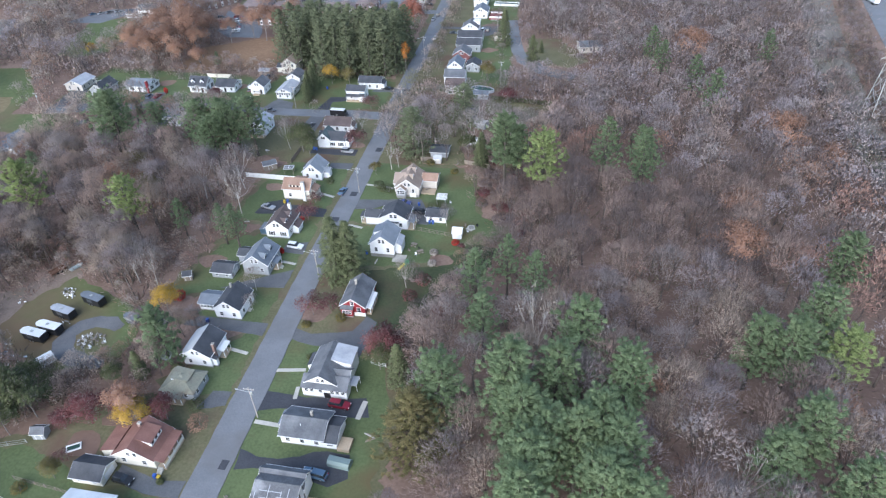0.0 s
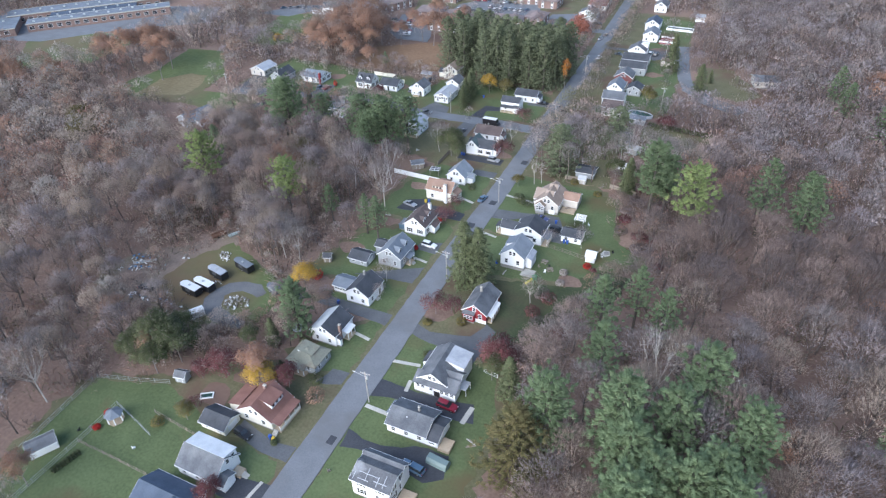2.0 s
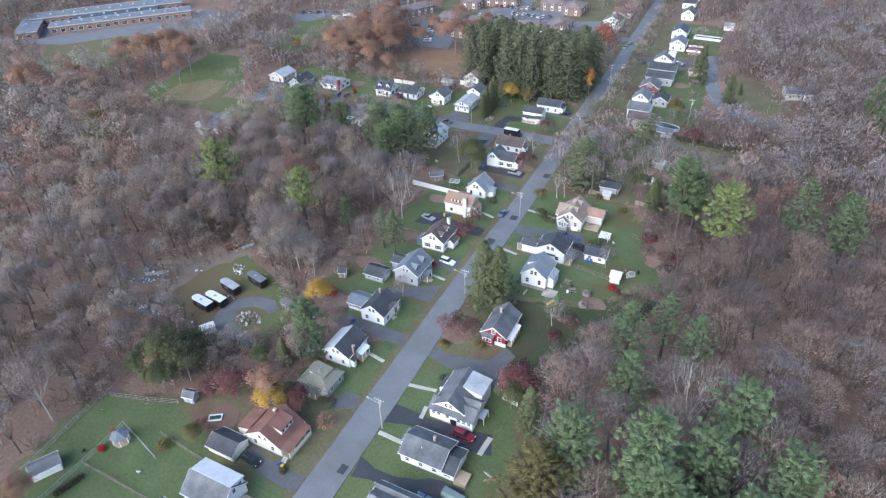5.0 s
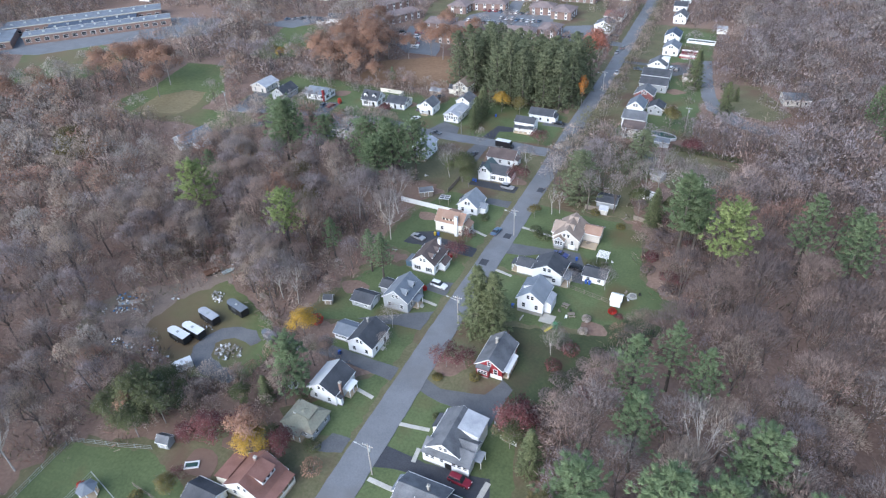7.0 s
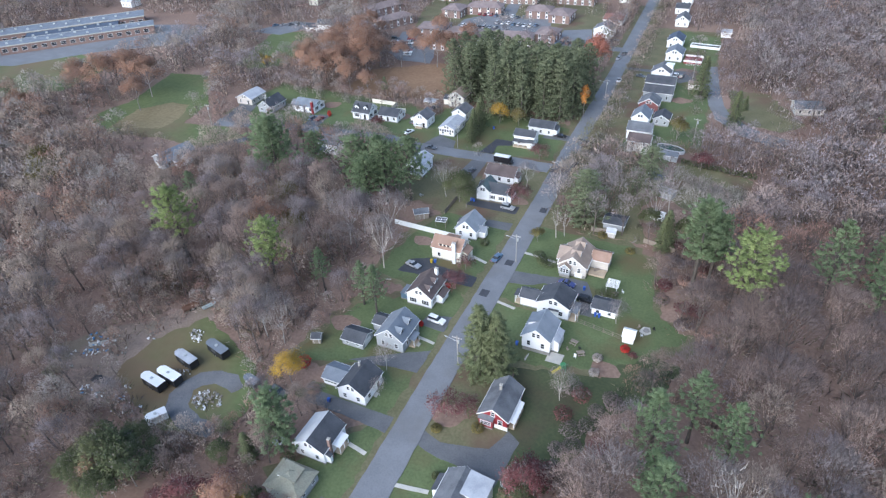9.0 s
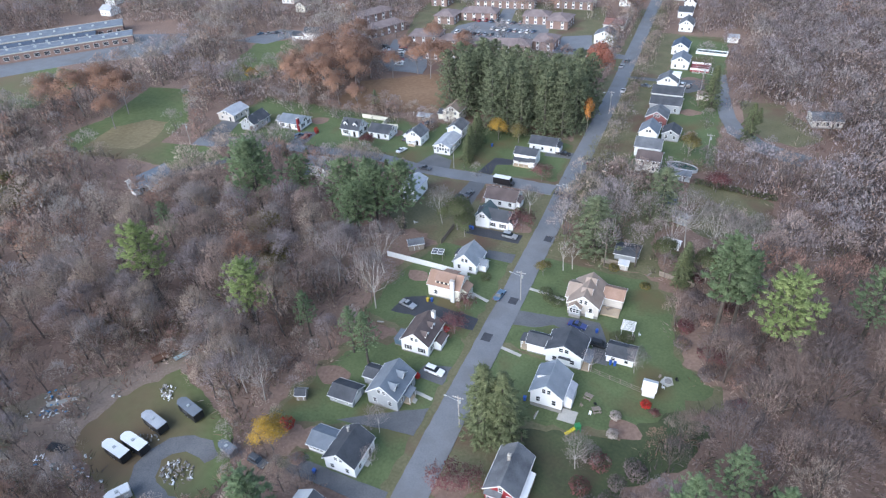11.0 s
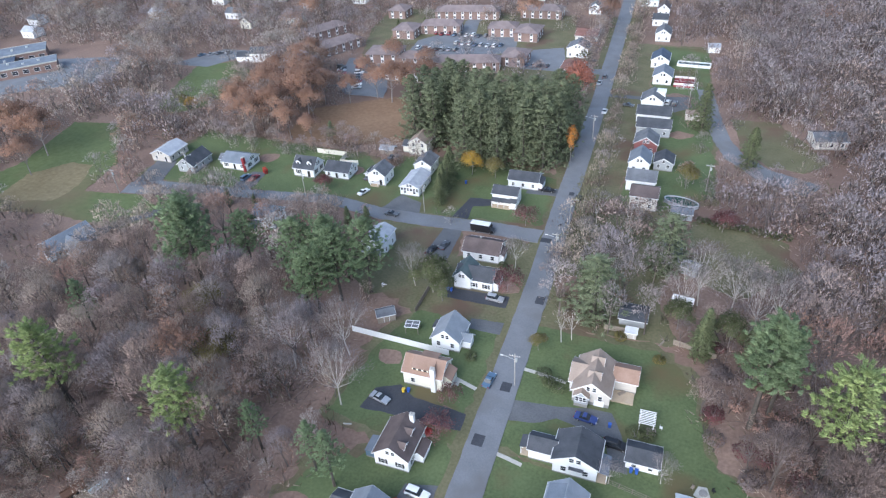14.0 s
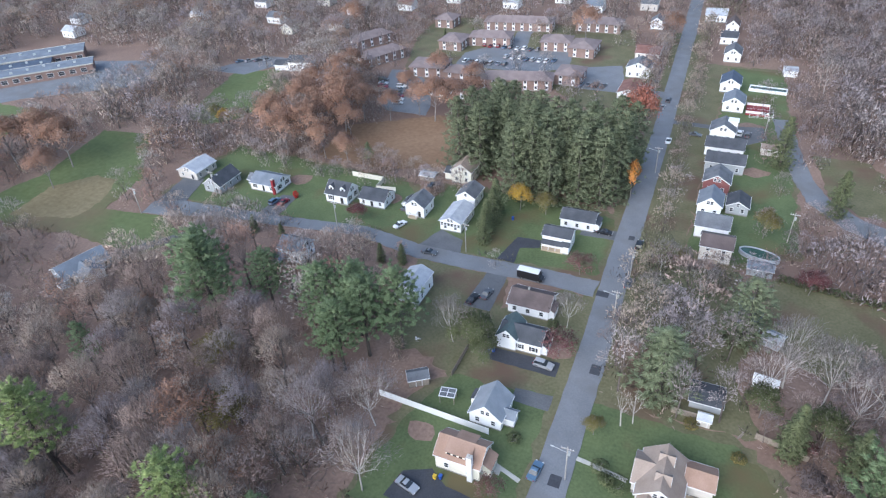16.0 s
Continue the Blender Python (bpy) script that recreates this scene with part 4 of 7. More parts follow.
h = house(-203.5, 182.5, 9.0, 14.0, 3.4, 2.4, "y", GREYSIDE, R_SLATE, "grey house with a slate roof in the woods", doors="E", rot=-14)
block(h, 2.0, 8.4, -3.6, 3.0, 3.2, 2.0, "x", WHITE, R_SLATE)
block(h, 1.0, 4.0, -8.6, -6.0, 2.6, 1.0, "y", WHITE, R_GREY)

# east side of the street
h = house(-45.6, 60.4, 8.6, 6.6, 5.2, 1.4, "x", WHITE, R_PATCH, "white two-storey house with a patched, streaked roof", storeys=2, shutters=True, doors="", size=(0.95, 0.95, 0.92))
block(h, -4.6, 4.4, 1.0, 4.6, 4.6, 1.8, "x", WHITE, R_GREY, base=0.3)
block(h, -5.9, -4.32, -1.4, 2.4, 2.6, 0.6, "W", WHITE, R_SLATE, over=0.2)
for a0, a1, b0, b1 in ((-4.0, -3.88, -3.3, 0.2), (-3.2, 1.4, -1.7, -1.6), (1.2, 1.32, -3.2, -1.4), (-1.4, -1.28, -3.0, -0.6), (0.4, 3.4, -2.5, -2.4), (-3.0, -0.6, -2.9, -2.82), (2.6, 2.72, -3.1, -0.8)):
    z = lambda yy: 5.2 + 1.4 * (1 - abs(yy) / 3.3) + 0.175
    part("roof_batten", Shape().add([(a0, b0, z(b0)), (a1, b0, z(b0)), (a1, b1, z(b1)), (a0, b1, z(b1)), (a0, b0, z(b0) + 0.06), (a1, b0, z(b0) + 0.06), (a1, b1, z(b1) + 0.06), (a0, b1, z(b1) + 0.06)], [(3, 2, 1, 0), (4, 5, 6, 7), (0, 1, 5, 4), (1, 2, 6, 5), (2, 3, 7, 6), (3, 0, 4, 7)]), R_PALE, h, "pale streak of bare roofing felt")
part("deck", Shape().box(4.5, 7.8, -3.0, 1.6, 0.0, 0.35), DECK, h)

h = house(-46.4, 76.3, 9.6, 6.2, 3.6, 2.2, "x", WHITE, R_GREY, "white house with a long grey roof", doors="", per=2.6, size=(0.95, 1.1, 0.8))
block(h, 4.82, 7.6, -3.1, 2.4, 3.0, 1.5, "x", WHITE, R_DARK)
window(h, pose(6.2, -3.12, 1.9), 1.3, 1.0)
chimney(h, 1.2, 0.8, 7.0, STONE, 0.5, 4.4)
block(h, -6.2, -4.82, -0.6, 2.4, 3.0, 0.8, "W", WHITE, R_SLATE, over=0.2)
part("deck", Shape().box(7.7, 10.4, -3.4, -0.6, 0.0, 1.0), DECK, h)
part("vent_pipe", Shape().rod((-0.6, -1.4, 4.4), (-0.6, -1.4, 5.6), 0.07), TRIM, h)

h = house(-46.8, 91.4, 7.4, 11.6, 4.2, 2.6, "y", WHITE, R_GREY, "white house with several grey gable roofs", doors="", sides="SNE", size=(0.93, 0.88, 0.88))
block(h, -4.4, 6.4, -6.9, -4.0, 3.4, 1.2, "S", WHITE, R_GREY, over=0.3)
for k, u in enumerate((0.1, 0.22, 0.42, 0.68, 0.8, 0.92)):
    window(h, side_pose("S", -4.4, 6.4, -6.9, -4.0, u, 2.5), 0.8, 0.9)
door(h, side_pose("S", -4.4, 6.4, -6.9, -4.0, 0.56, 0.2), 1.6, 2.0)
block(h, 1.4, 5.8, 0.2, 5.6, 5.6, 0.8, "E", WHITE, R_PALE)
block(h, 0.0, 6.2, -4.0, 0.2, 3.8, 1.6, "x", WHITE, R_GREY)
block(h, -5.4, -3.72, 0.6, 4.6, 3.0, 0.8, "W", WHITE, R_DARK, over=0.2)
part("awning", Shape().box(6.0, 8.0, -4.0, -0.8, 2.3, 2.42), R_PALE, h)
for yy in (-3.8, -1.0):
    part("awning_post", Shape().box(7.85, 7.95, yy - 0.05, yy + 0.05, 0, 2.3), TRIM, h)

h = house(-47.4, 116.6, 6.6, 10.2, 3.0, 2.2, "y", REDSIDE, R_GREY, "red house with white trim and a grey roof", doors="", size=(0.95, 0.95, 1.06))
part("basement_wall", Shape().box(0.3, 3.34, -5.14, -5.0, -0.1, 1.1), TRIM, h)
block(h, -3.0, 0.2, -6.0, -5.12, 2.5, 0.4, "S", REDSIDE, R_GREY, over=0.15)
for k in range(3):
    window(h, pose(-2.2 + k * 0.8, -6.02, 1.6), 0.7, 0.9)
chimney(h, -0.4, 1.0, 6.4, STONE, 0.6, 4.4)
porch(h, 3.32, 4.6, -4.2, 2.0, 1.9, TRIM, "E", 5)

h = house(-46.2, 139.9, 7.8, 8.8, 4.4, 2.6, "y", WHITE, R_STEEL, "white house with a pale blue-grey roof", doors="", base=1.1, size=(0.87, 0.88, 1.02))
shed_dormer(h, -3.4, -0.2, -0.6, 3.2, 5.0, 5.9, 6.9, "W", WHITE, R_SLATE, 2)
block(h, 3.92, 5.8, -2.4, 2.6, 3.2, 0.9, "E", WHITE, R_PALE, over=0.2)
part("patio", Shape().box(3.4, 7.6, -6.4, -2.6, -0.1, 0.12), CONCRETE, h)
h = house(-46.2, 152.9, 7.8, 8.6, 4.2, 2.4, "y", WHITE, R_DARK, "white house with a charcoal roof and porch", doors="", size=(1.04, 0.78, 0.93))
block(h, -8.6, -3.92, -2.4, 2.8, 3.2, 1.5, "x", WHITE, R_DARK)
porch(h, -10.2, -8.62, -2.0, 1.4, 2.8, R_DARK, "W", 3)
part("awning", Shape().box(-1.0, 1.6, -5.2, -4.32, 2.9, 3.05), R_DARK, h)
porch(h, 3.95, 5.7, -4.1, 1.2, 3.0, R_SLATE, "E", 3)
g2 = house(-34.6, 156.8, 6.4, 5.0, 2.5, 1.3, "x", WHITE, R_DARK, "white garage with a dark roof", sides="S", name="garage", category="garage", doors="", base=0.15)
h = house(-46.3, 172.5, 8.6, 10.0, 3.6, 2.8, "y", BEIGE, R_TAN, "beige house with a tan shingle roof", doors="", base=0.9, size=(0.88, 0.98, 1.0))
block(h, -5.4, -1.6, -2.6, 4.2, 3.4, 2.0, "x", BEIGE, R_TAN, base=0.9)
block(h, -3.6, -0.4, -6.2, -5.02, 3.2, 1.2, "y", GREYSIDE, R_TAN, base=0.9)
for k in range(3):
    window(h, pose(-2.9 + k * 0.85, -6.22, 2.3), 0.7, 1.2)
garage_door(h, pose(2.0, -5.04, 0.05), 2.3, 1.6)
block(h, 4.32, 9.7, 0.4, 5.4, 3.3, 1.3, "x", BEIGE, R_ORANGE, base=0.7)
part("deck", Shape().box(4.4, 9.5, -2.8, 0.3, 0.0, 0.5), DECK, h)
gable_dormer(h, 1.6, 2.6, 4.6, "E", 2.2, 3.0, 1.0, BEIGE, R_TAN)
gable_dormer(h, 1.6, -1.8, 4.6, "E", 2.2, 3.0, 1.0, BEIGE, R_TAN)
h = house(-41.0, 196.6, 6.6, 6.0, 2.4, 0.8, "x", GREYSIDE, R_DARK, "low house with a dark roof behind bare trees", doors="")
h = house(-34.5, 224.5, 5.0, 9.0, 3.0, 1.8, "y", GREYSIDE, R_SLATE, "grey house with a slate roof behind a spruce", doors="")

# the row further up the east side
ROWE = [(-44.3, 248.6, 8.4, 7.6, 5.2, 1.8, "x", BEIGE, R_DKBROWN, "beige two-storey house with a brown roof", 2),
        (-46.2, 259.4, 9.4, 8.0, 4.4, 2.2, "x", WHITE, R_GREY, "white house with a grey roof", 1),
        (-48.0, 271.6, 7.0, 8.6, 4.2, 2.8, "y", WHITE, R_SLATE, "white gabled house with a slate roof", 1),
        (-40.6, 274.4, 6.4, 7.4, 3.2, 1.8, "y", GREYSIDE, R_DARK, "dark-roofed back building with pale walls", 1),
        (-47.4, 285.4, 8.2, 8.4, 4.4, 2.6, "y", MAROON, R_GREY, "dull maroon house with a grey gable roof", 1),
        (-46.2, 299.4, 12.6, 8.0, 4.0, 2.2, "x", GREYSIDE, R_DARK, "house with a long charcoal roof", 1),
        (-47.2, 311.0, 13.0, 8.6, 3.8, 2.2, "x", WHITE, R_DARK, "white house with a wide charcoal roof", 1),
        (-48.8, 322.6, 8.8, 8.6, 4.4, 2.8, "y", WHITE, R_GREY, "white gabled house with a grey roof", 1),
        (-47.2, 350.4, 8.0, 10.0, 4.2, 2.4, "y", WHITE, R_SLATE, "white gabled house with a slate roof", 1),
        (-49.8, 370.4, 8.0, 11.0, 4.2, 2.4, "y", WHITE, R_NAVY, "white gabled house with a blue-grey roof", 1),
        (-51.6, 407, 7.4, 11, 4.2, 2.6, "y", WHITE, R_GREY, "small white gabled house far up the street", 1),
        (-54.8, 450, 6.4, 11, 4.2, 2.8, "y", WHITE, R_DKBROWN, "small white house with a brown roof", 1),
        (-64.0, 466, 11, 9, 4.2, 2.6, "x", WHITE, R_PALE, "white house with a pale roof", 1),
        (-55.0, 430, 8, 8, 4.0, 2.2, "x", WHITE, R_DARK, "white house with a dark roof", 1),
        (-86.4, 353.6, 9.4, 15, 3.0, 1.8, "y", WHITE, R_BROWN, "low building with a brown roof", 1),
        (-87.2, 376.0, 10.6, 10, 5.0, 2.6, "y", WHITE, R_GREY, "white two-storey house by the car park", 2),
        (-87.4, 402.0, 11.6, 14, 3.2, 1.8, "x", BEIGE, R_BROWN, "low building with a brown hipped roof", 1),
        (-90.6, 446.0, 7.0, 9, 4.2, 2.6, "y", WHITE, R_GREY, "white gabled house far up the street", 1)]
for x, y, w, d, hh, rise, ridge, wall, roof, label, st in ROWE:
    h = house(x, y + 1.0, w, d, hh, rise, ridge, wall, roof, label, storeys=st, doors="", sides="SEW", group="houses along the street")
    if x == -48.8:
        block(h, 1.0, 4.6, 1.0, 4.8, 6.4, 0.2, "N", WHITE, TRIM)
    if x == -44.3:
        part("deck", Shape().box(-2.0, 1.0, -6.0, -3.9, 0, 1.0), DECK, h)

# apartment blocks
APTS = [(-134, 349, 33, 10, 12), (-113.5, 361.5, 11.5, 13, 0), (-176.5, 354, 17, 14, 8), (-157.5, 333, 20, 10, 0), (-160.5, 349.5, 12, 9, 0), (-180.5, 391, 12.5, 14, 0), (-164.5, 400.5, 22, 11, 8),
        (-159, 428, 38, 11, 8), (-131, 402, 15, 12, 8), (-116.5, 398, 12.5, 15, 0), (-207, 362, 24, 10, 62), (-199, 424, 11, 12, 0), (-225, 384, 22, 10, 62), (-118, 436, 24, 11, 0)]
for x, y, w, d, rot in APTS:
    t = thing("apartment_block", x, y, rot, "two-storey brown brick apartment block with a brown roof", "apartments", "apartment blocks")
    t.scale = (0.95, 0.95, 0.88)
    block(t, -w / 2, w / 2, -d / 2, d / 2, 5.4, 2.4, "x" if w > d else "y", BRICK, R_MAUVE, over=0.6, hip=True, base=0.3)
    for side, length in (("S", w), ("E", d), ("W", d)):
        n = max(2, int(length / 4.6))
        for i in range(n):
            m = side_pose(side, -w / 2, w / 2, -d / 2, d / 2, (i + 0.5) / n, 0)
            bay = part("window_bay", Shape().box(-0.75, 0.75, -0.12, 0.02, 0.5, 5.2), TRIM, t, "tall white window bay", m)
            for z in (1.7, 4.2):
                part("pane", Shape().box(-0.5, 0.5, -0.14, -0.1, z - 0.6, z + 0.6), GLASS, bay)

# house on the hill and others far off
h = house(-238.5, 341.0, 12.0, 8.0, 5.0, 2.4, "x", WHITE, R_DARK, "long white house with a dark roof on the hill", rot=14, storeys=2, doors="")
block(h, -14.0, -6.05, -3.4, 3.0, 3.2, 1.8, "x", WHITE, R_DARK)
house(-279.5, 389.0, 7.4, 8.0, 4.2, 2.6, "y", CREAM, R_TAN, "cream house with a tan roof far off", doors="")
for x, y, m, r in ((-300, 405, WHITE, R_GREY), (-262, 432, WHITE, R_DARK), (-292, 446, BEIGE, R_SLATE), (-236, 448, WHITE, R_BROWN), (-405, 350, WHITE, R_PALE), (-425, 372, WHITE, R_GREY), (-330, 432, WHITE, R_GREY),
                   (-352, 398, WHITE, R_PALE), (-214, 470, WHITE, R_PALE), (-176, 466, WHITE, R_PALE), (-128, 470, WHITE, R_SLATE), (-100, 480, BEIGE, R_GREY), (-150, 484, WHITE, R_PALE), (-256, 402, BEIGE, R_BROWN)):
    house(x, y, 10, 9, 4.4, 2.4, "x", m, r, "small distant house among the bare trees", doors="", sides="S", group="distant houses")
house(10, 304, 11, 9, 3.4, 1.6, "x", BEIGE, R_GREY, "beige house hidden in the eastern woods", doors="", rot=12)

# ---- vehicles ----
def car(x, y, rot, material, label, length=4.6, width=1.8, height=1.5, kind="sedan"):
    """A car along local x: body, glass cabin, roof, wheels and lamps."""
    t = thing("car", x, y, rot, label, "car", "parked cars", z=0.12)
    L, W, H = length / 2, width / 2, height
    zb, zm = 0.28, 0.52 * H + 0.1
    tail = -L * (0.55 if kind == "sedan" else 0.92)
    nose = L * 0.38
    body = Shape()
    prof = [(-L, zb + 0.12), (-L + 0.1, zb), (L - 0.1, zb), (L, zb + 0.15), (L - 0.05, zm - 0.22), (L * 0.45, zm), (-L * 0.6, zm), (-L + 0.08, zm - 0.08)]
    n = len(prof)
    for k, (yy, s) in enumerate(((-W, 0.96), (-W * 0.9, 1.0), (W * 0.9, 1.0), (W, 0.96))):
        body.v += [(px * s, yy, zb + (pz - zb) * s) for px, pz in prof]
    body.f += [tuple(range(n)), tuple(range(4 * n - 1, 3 * n - 1, -1))]
    for k in range(3):
        body.f += [(k * n + i, k * n + (i + 1) % n, (k + 1) * n + (i + 1) % n, (k + 1) * n + i) for i in range(n)]
    part("body", body, material, t)
    r0, r1 = (tail + 0.75, nose - 0.75) if kind == "sedan" else (tail + 0.25, nose - 0.65)
    a, b = W * 0.9, W * 0.72
    zg, zr = zm - 0.02, H - 0.05
    base = [(tail, -a, zg), (nose, -a, zg), (nose, a, zg), (tail, a, zg)]
    tops = [(r0, -b, zr), (r1, -b, zr), (r1, b, zr), (r0, b, zr)]
    part("cabin_glass", Shape().add(base + tops, [(3, 2, 1, 0), (4, 5, 6, 7)] + [(i, (i + 1) % 4, 4 + (i + 1) % 4, 4 + i) for i in range(4)]), GLASS, t)
    roof = Shape().add([(r0 - 0.08, -b - 0.03, zr - 0.03), (r1 + 0.06, -b - 0.03, zr - 0.03), (r1 + 0.06, b + 0.03, zr - 0.03), (r0 - 0.08, b + 0.03, zr - 0.03), (r0 + 0.1, -b + 0.12, H), (r1 - 0.1, -b + 0.12, H), (r1 - 0.1, b - 0.12, H), (r0 + 0.1, b - 0.12, H)],
                       [(3, 2, 1, 0), (4, 5, 6, 7)] + [(i, (i + 1) % 4, 4 + (i + 1) % 4, 4 + i) for i in range(4)])
    part("roof", roof, material, t)
    for sx in (-0.62, 0.62):
        for sy in (-1, 1):
            w = part("wheel", Shape().rod((sx * L, sy * (W - 0.2), 0.32), (sx * L, sy * (W + 0.02), 0.32), 0.32, n=12), RUBBER, t)
            part("rim", Shape().rod((sx * L, sy * (W + 0.02), 0.32), (sx * L, sy * (W + 0.03), 0.32), 0.2, n=8), CHROME, w)
    for sy in (-1, 1):
        part("headlight", Shape().box(L - 0.12, L + 0.01, min(sy * W * 0.55, sy * W * 0.9), max(sy * W * 0.55, sy * W * 0.9), zm - 0.33, zm - 0.2), LAMP_WHITE, t)
        part("tail_light", Shape().box(-L - 0.01, -L + 0.12, min(sy * W * 0.6, sy * W * 0.92), max(sy * W * 0.6, sy * W * 0.92), zm - 0.28, zm - 0.12), LAMP_RED, t)
    return t


CARS = [(-41.6, 66.6, 172, P_STEEL, "blue-grey pickup with a covered bed on dark tar", 5.2, "suv"),
        (-42.0, 83.6, -4, P_RED, "dark red minivan on a driveway", 4.8, "suv"),
        (-78.4, 59.6, -8, P_BLACK, "black hatchback beside the garage", 4.2, "suv"),
        (-72.4, 137.0, -6, P_WHITE, "white sport utility car on a driveway", 4.7, "suv"),
        (-88.6, 155.8, -14, P_SILVER, "silver sedan on a dark driveway", 4.7, "sedan"),
        (-67.9, 167.4, 84, P_STEEL, "blue sedan parked at the kerb", 4.6, "sedan"),
        (-74.4, 194.0, -4, P_SILVER, "silver station wagon on a driveway", 4.5, "suv"),
        (-46.4, 163.4, -6, P_BLUE, "bright blue car on a driveway", 4.6, "sedan"),
        (-39.8, 158.6, -4, P_BLACK, "dark pickup beside the house", 5.0, "suv"),
        (-63.4, 246.8, 90, P_BLACK, "dark car parked at the kerb", 4.5, "suv"),
        (-62.6, 229.0, 86, P_GREYC, "grey car parked at the kerb", 4.5, "sedan"),
        (-73.5, 249.8, 0, P_BLACK, "black car on a driveway", 4.4, "sedan"),
        (-77.8, 250.2, 0, P_GREYC, "grey car on a driveway", 4.4, "sedan"),
        (-94.8, 212.4, 84, P_GREYC, "grey car behind the white house", 4.4, "sedan"),
        (-97.4, 209.4, 80, P_BLACK, "dark car behind the white house", 4.4, "sedan"),
        (-130.4, 233.6, 72, P_WHITE, "white car by the gabled house", 4.6, "sedan"),
        (-133.0, 243.0, 80, P_GREYC, "grey car beside the gabled house", 4.4, "sedan"),
        (-174.8, 232.0, 84, P_STEEL, "blue car on a side-street driveway", 4.4, "suv"),
        (-171.8, 232.6, 84, P_RED, "red car on a side-street driveway", 4.4, "sedan"),
        (-71.0, 350.4, 88, P_GREYC, "grey car parked at the kerb", 4.5, "suv"),
        (-72.2, 343.0, 88, P_SILVER, "silver car parked at the kerb", 4.5, "sedan"),
        (-65.6, 314.0, 90, P_WHITE, "white car standing on the street", 4.5, "sedan"),
        (-57.6, 322.0, -6, P_GREYC, "grey car on a driveway", 4.5, "sedan"),
        (-40.6, 327.0, 84, P_GREYC, "dark car behind the houses", 4.5, "suv"),
        (-43.2, 327.6, 84, P_WHITE, "white car behind the houses", 4.5, "suv"),
        (-80.0, 369.6, 0, P_BLACK, "black car beside the white house", 4.5, "sedan"),
        (-95.0, 101.8, -8, P_GREYC, "dark grey car at the edge of the lot", 4.4, "suv"),
        (-136.2, 88.6, 8, P_BLACK, "old black car in the brush", 4.6, "sedan"),
        (-116.2, 224.0, 0, P_GREYC, "grey car by the side street", 4.4, "sedan"),
        (-131.0, 258.5, 60, P_GREYC, "grey car behind the house", 4.4, "sedan")]
rnd = random.Random(5)
lot_paint = (P_SILVER, P_WHITE, P_BLACK, P_GREYC, P_STEEL, P_RED)
for k in range(9):
    CARS.append((-166 + k * 3.4 + rnd.uniform(-.3, .3), 396.0 - (k % 2), 85, lot_paint[rnd.randrange(6)], "car in the apartment car park", 4.5, "sedan" if k % 2 else "suv"))
for k in range(8):
    CARS.append((-150 + k * 3.3 + rnd.uniform(-.3, .3), 382.0 + rnd.uniform(-1, 1), 85, lot_paint[rnd.randrange(6)], "car in the apartment car park", 4.5, "sedan" if k % 2 else "suv"))
for k in range(7):
    CARS.append((-167 + k * 3.3 + rnd.uniform(-.3, .3), 371.5 + rnd.uniform(-1, 1), 85, lot_paint[rnd.randrange(6)], "car in the apartment car park", 4.5, "sedan" if k % 2 else "suv"))
for k in range(8):
    CARS.append((-184 + k * 1.4, 340 - k * 3.4, 10, lot_paint[rnd.randrange(6)], "car in the small car park", 4.5, "sedan" if k % 2 else "suv"))
for k in range(6):
    CARS.append((-193 + k * 2.0, 338 - k * 3.6, 10, lot_paint[rnd.randrange(6)], "car in the small car park", 4.5, "sedan" if k % 2 else "suv"))
for k in range(4):
    CARS.append((-108 + k * 3.2, 357.5 + k * 0.4, 85, lot_paint[rnd.randrange(6)], "car in the paved lot", 4.5, "sedan"))
for k in range(4):
    CARS.append((-276 + k * 4.2, 340 + k * 2, 70, lot_paint[rnd.randrange(6)], "car on the hill drive", 4.5, "sedan"))
for x, y, rot, m, label, ln, kd in CARS:
    car(x, y, rot, m, label, ln, kind=kd, height=1.7 if kd == "suv" else 1.45)


def trailer(x, y, rot, L, W, H, side, top, label, name="trailer"):
    t = thing(name, x, y, rot, label, "trailer", "trailers in the lot")
    def prism(grow, z0, z1):
        w, l = W / 2 + grow, L / 2 + grow
        plan = [(l, -w), (l, w), (-l + 0.9, w), (-l, w * 0.45), (-l, -w * 0.45), (-l + 0.9, -w)]
        return Shape().add([(x, y, z0) for x, y in plan] + [(x, y, z1) for x, y in plan], [(5, 4, 3, 2, 1, 0), (6, 7, 8, 9, 10, 11)] + [(i, (i + 1) % 6, 6 + (i + 1) % 6, 6 + i) for i in range(6)])

    part("body", prism(0, 0.55, H), side, t)
    part("roof", prism(0.05, H, H + 0.1), top, t)
    part("roof_vent", Shape().box(-0.3, 0.3, -0.3, 0.3, H + 0.12, H + 0.3), GALV, t)
    for sx in (-0.5, 0.5):
        for sy in (-1, 1):
            w = part("wheel", Shape().rod((sx - 0.2, sy * (W / 2 - 0.25), 0.36), (sx - 0.2, sy * (W / 2 - 0.02), 0.36), 0.36, n=12), RUBBER, t)
            part("rim", Shape().rod((sx - 0.2, sy * (W / 2 - 0.02), 0.36), (sx - 0.2, sy * (W / 2), 0.36), 0.2), CHROME, w)
    part("drawbar", Shape().rod((-L / 2, 0, 0.5), (-L / 2 - 1.1, 0, 0.45), 0.06), GALV, t)
    part("jack_stand", Shape().rod((-L / 2 - 0.8, 0, 0), (-L / 2 - 0.8, 0, 0.6), 0.05), GALV, t)
    part("door", Shape().box(L / 2, L / 2 + 0.03, -W / 2 + 0.15, W / 2 - 0.15, 0.7, H - 0.15), side, t)
    part("side_hatch", Shape().box(-0.9, 0.9, -W / 2 - 0.03, -W / 2, 1.3, 2.2), GALV if side is not BLACK else P_GREYC, t)
    return t


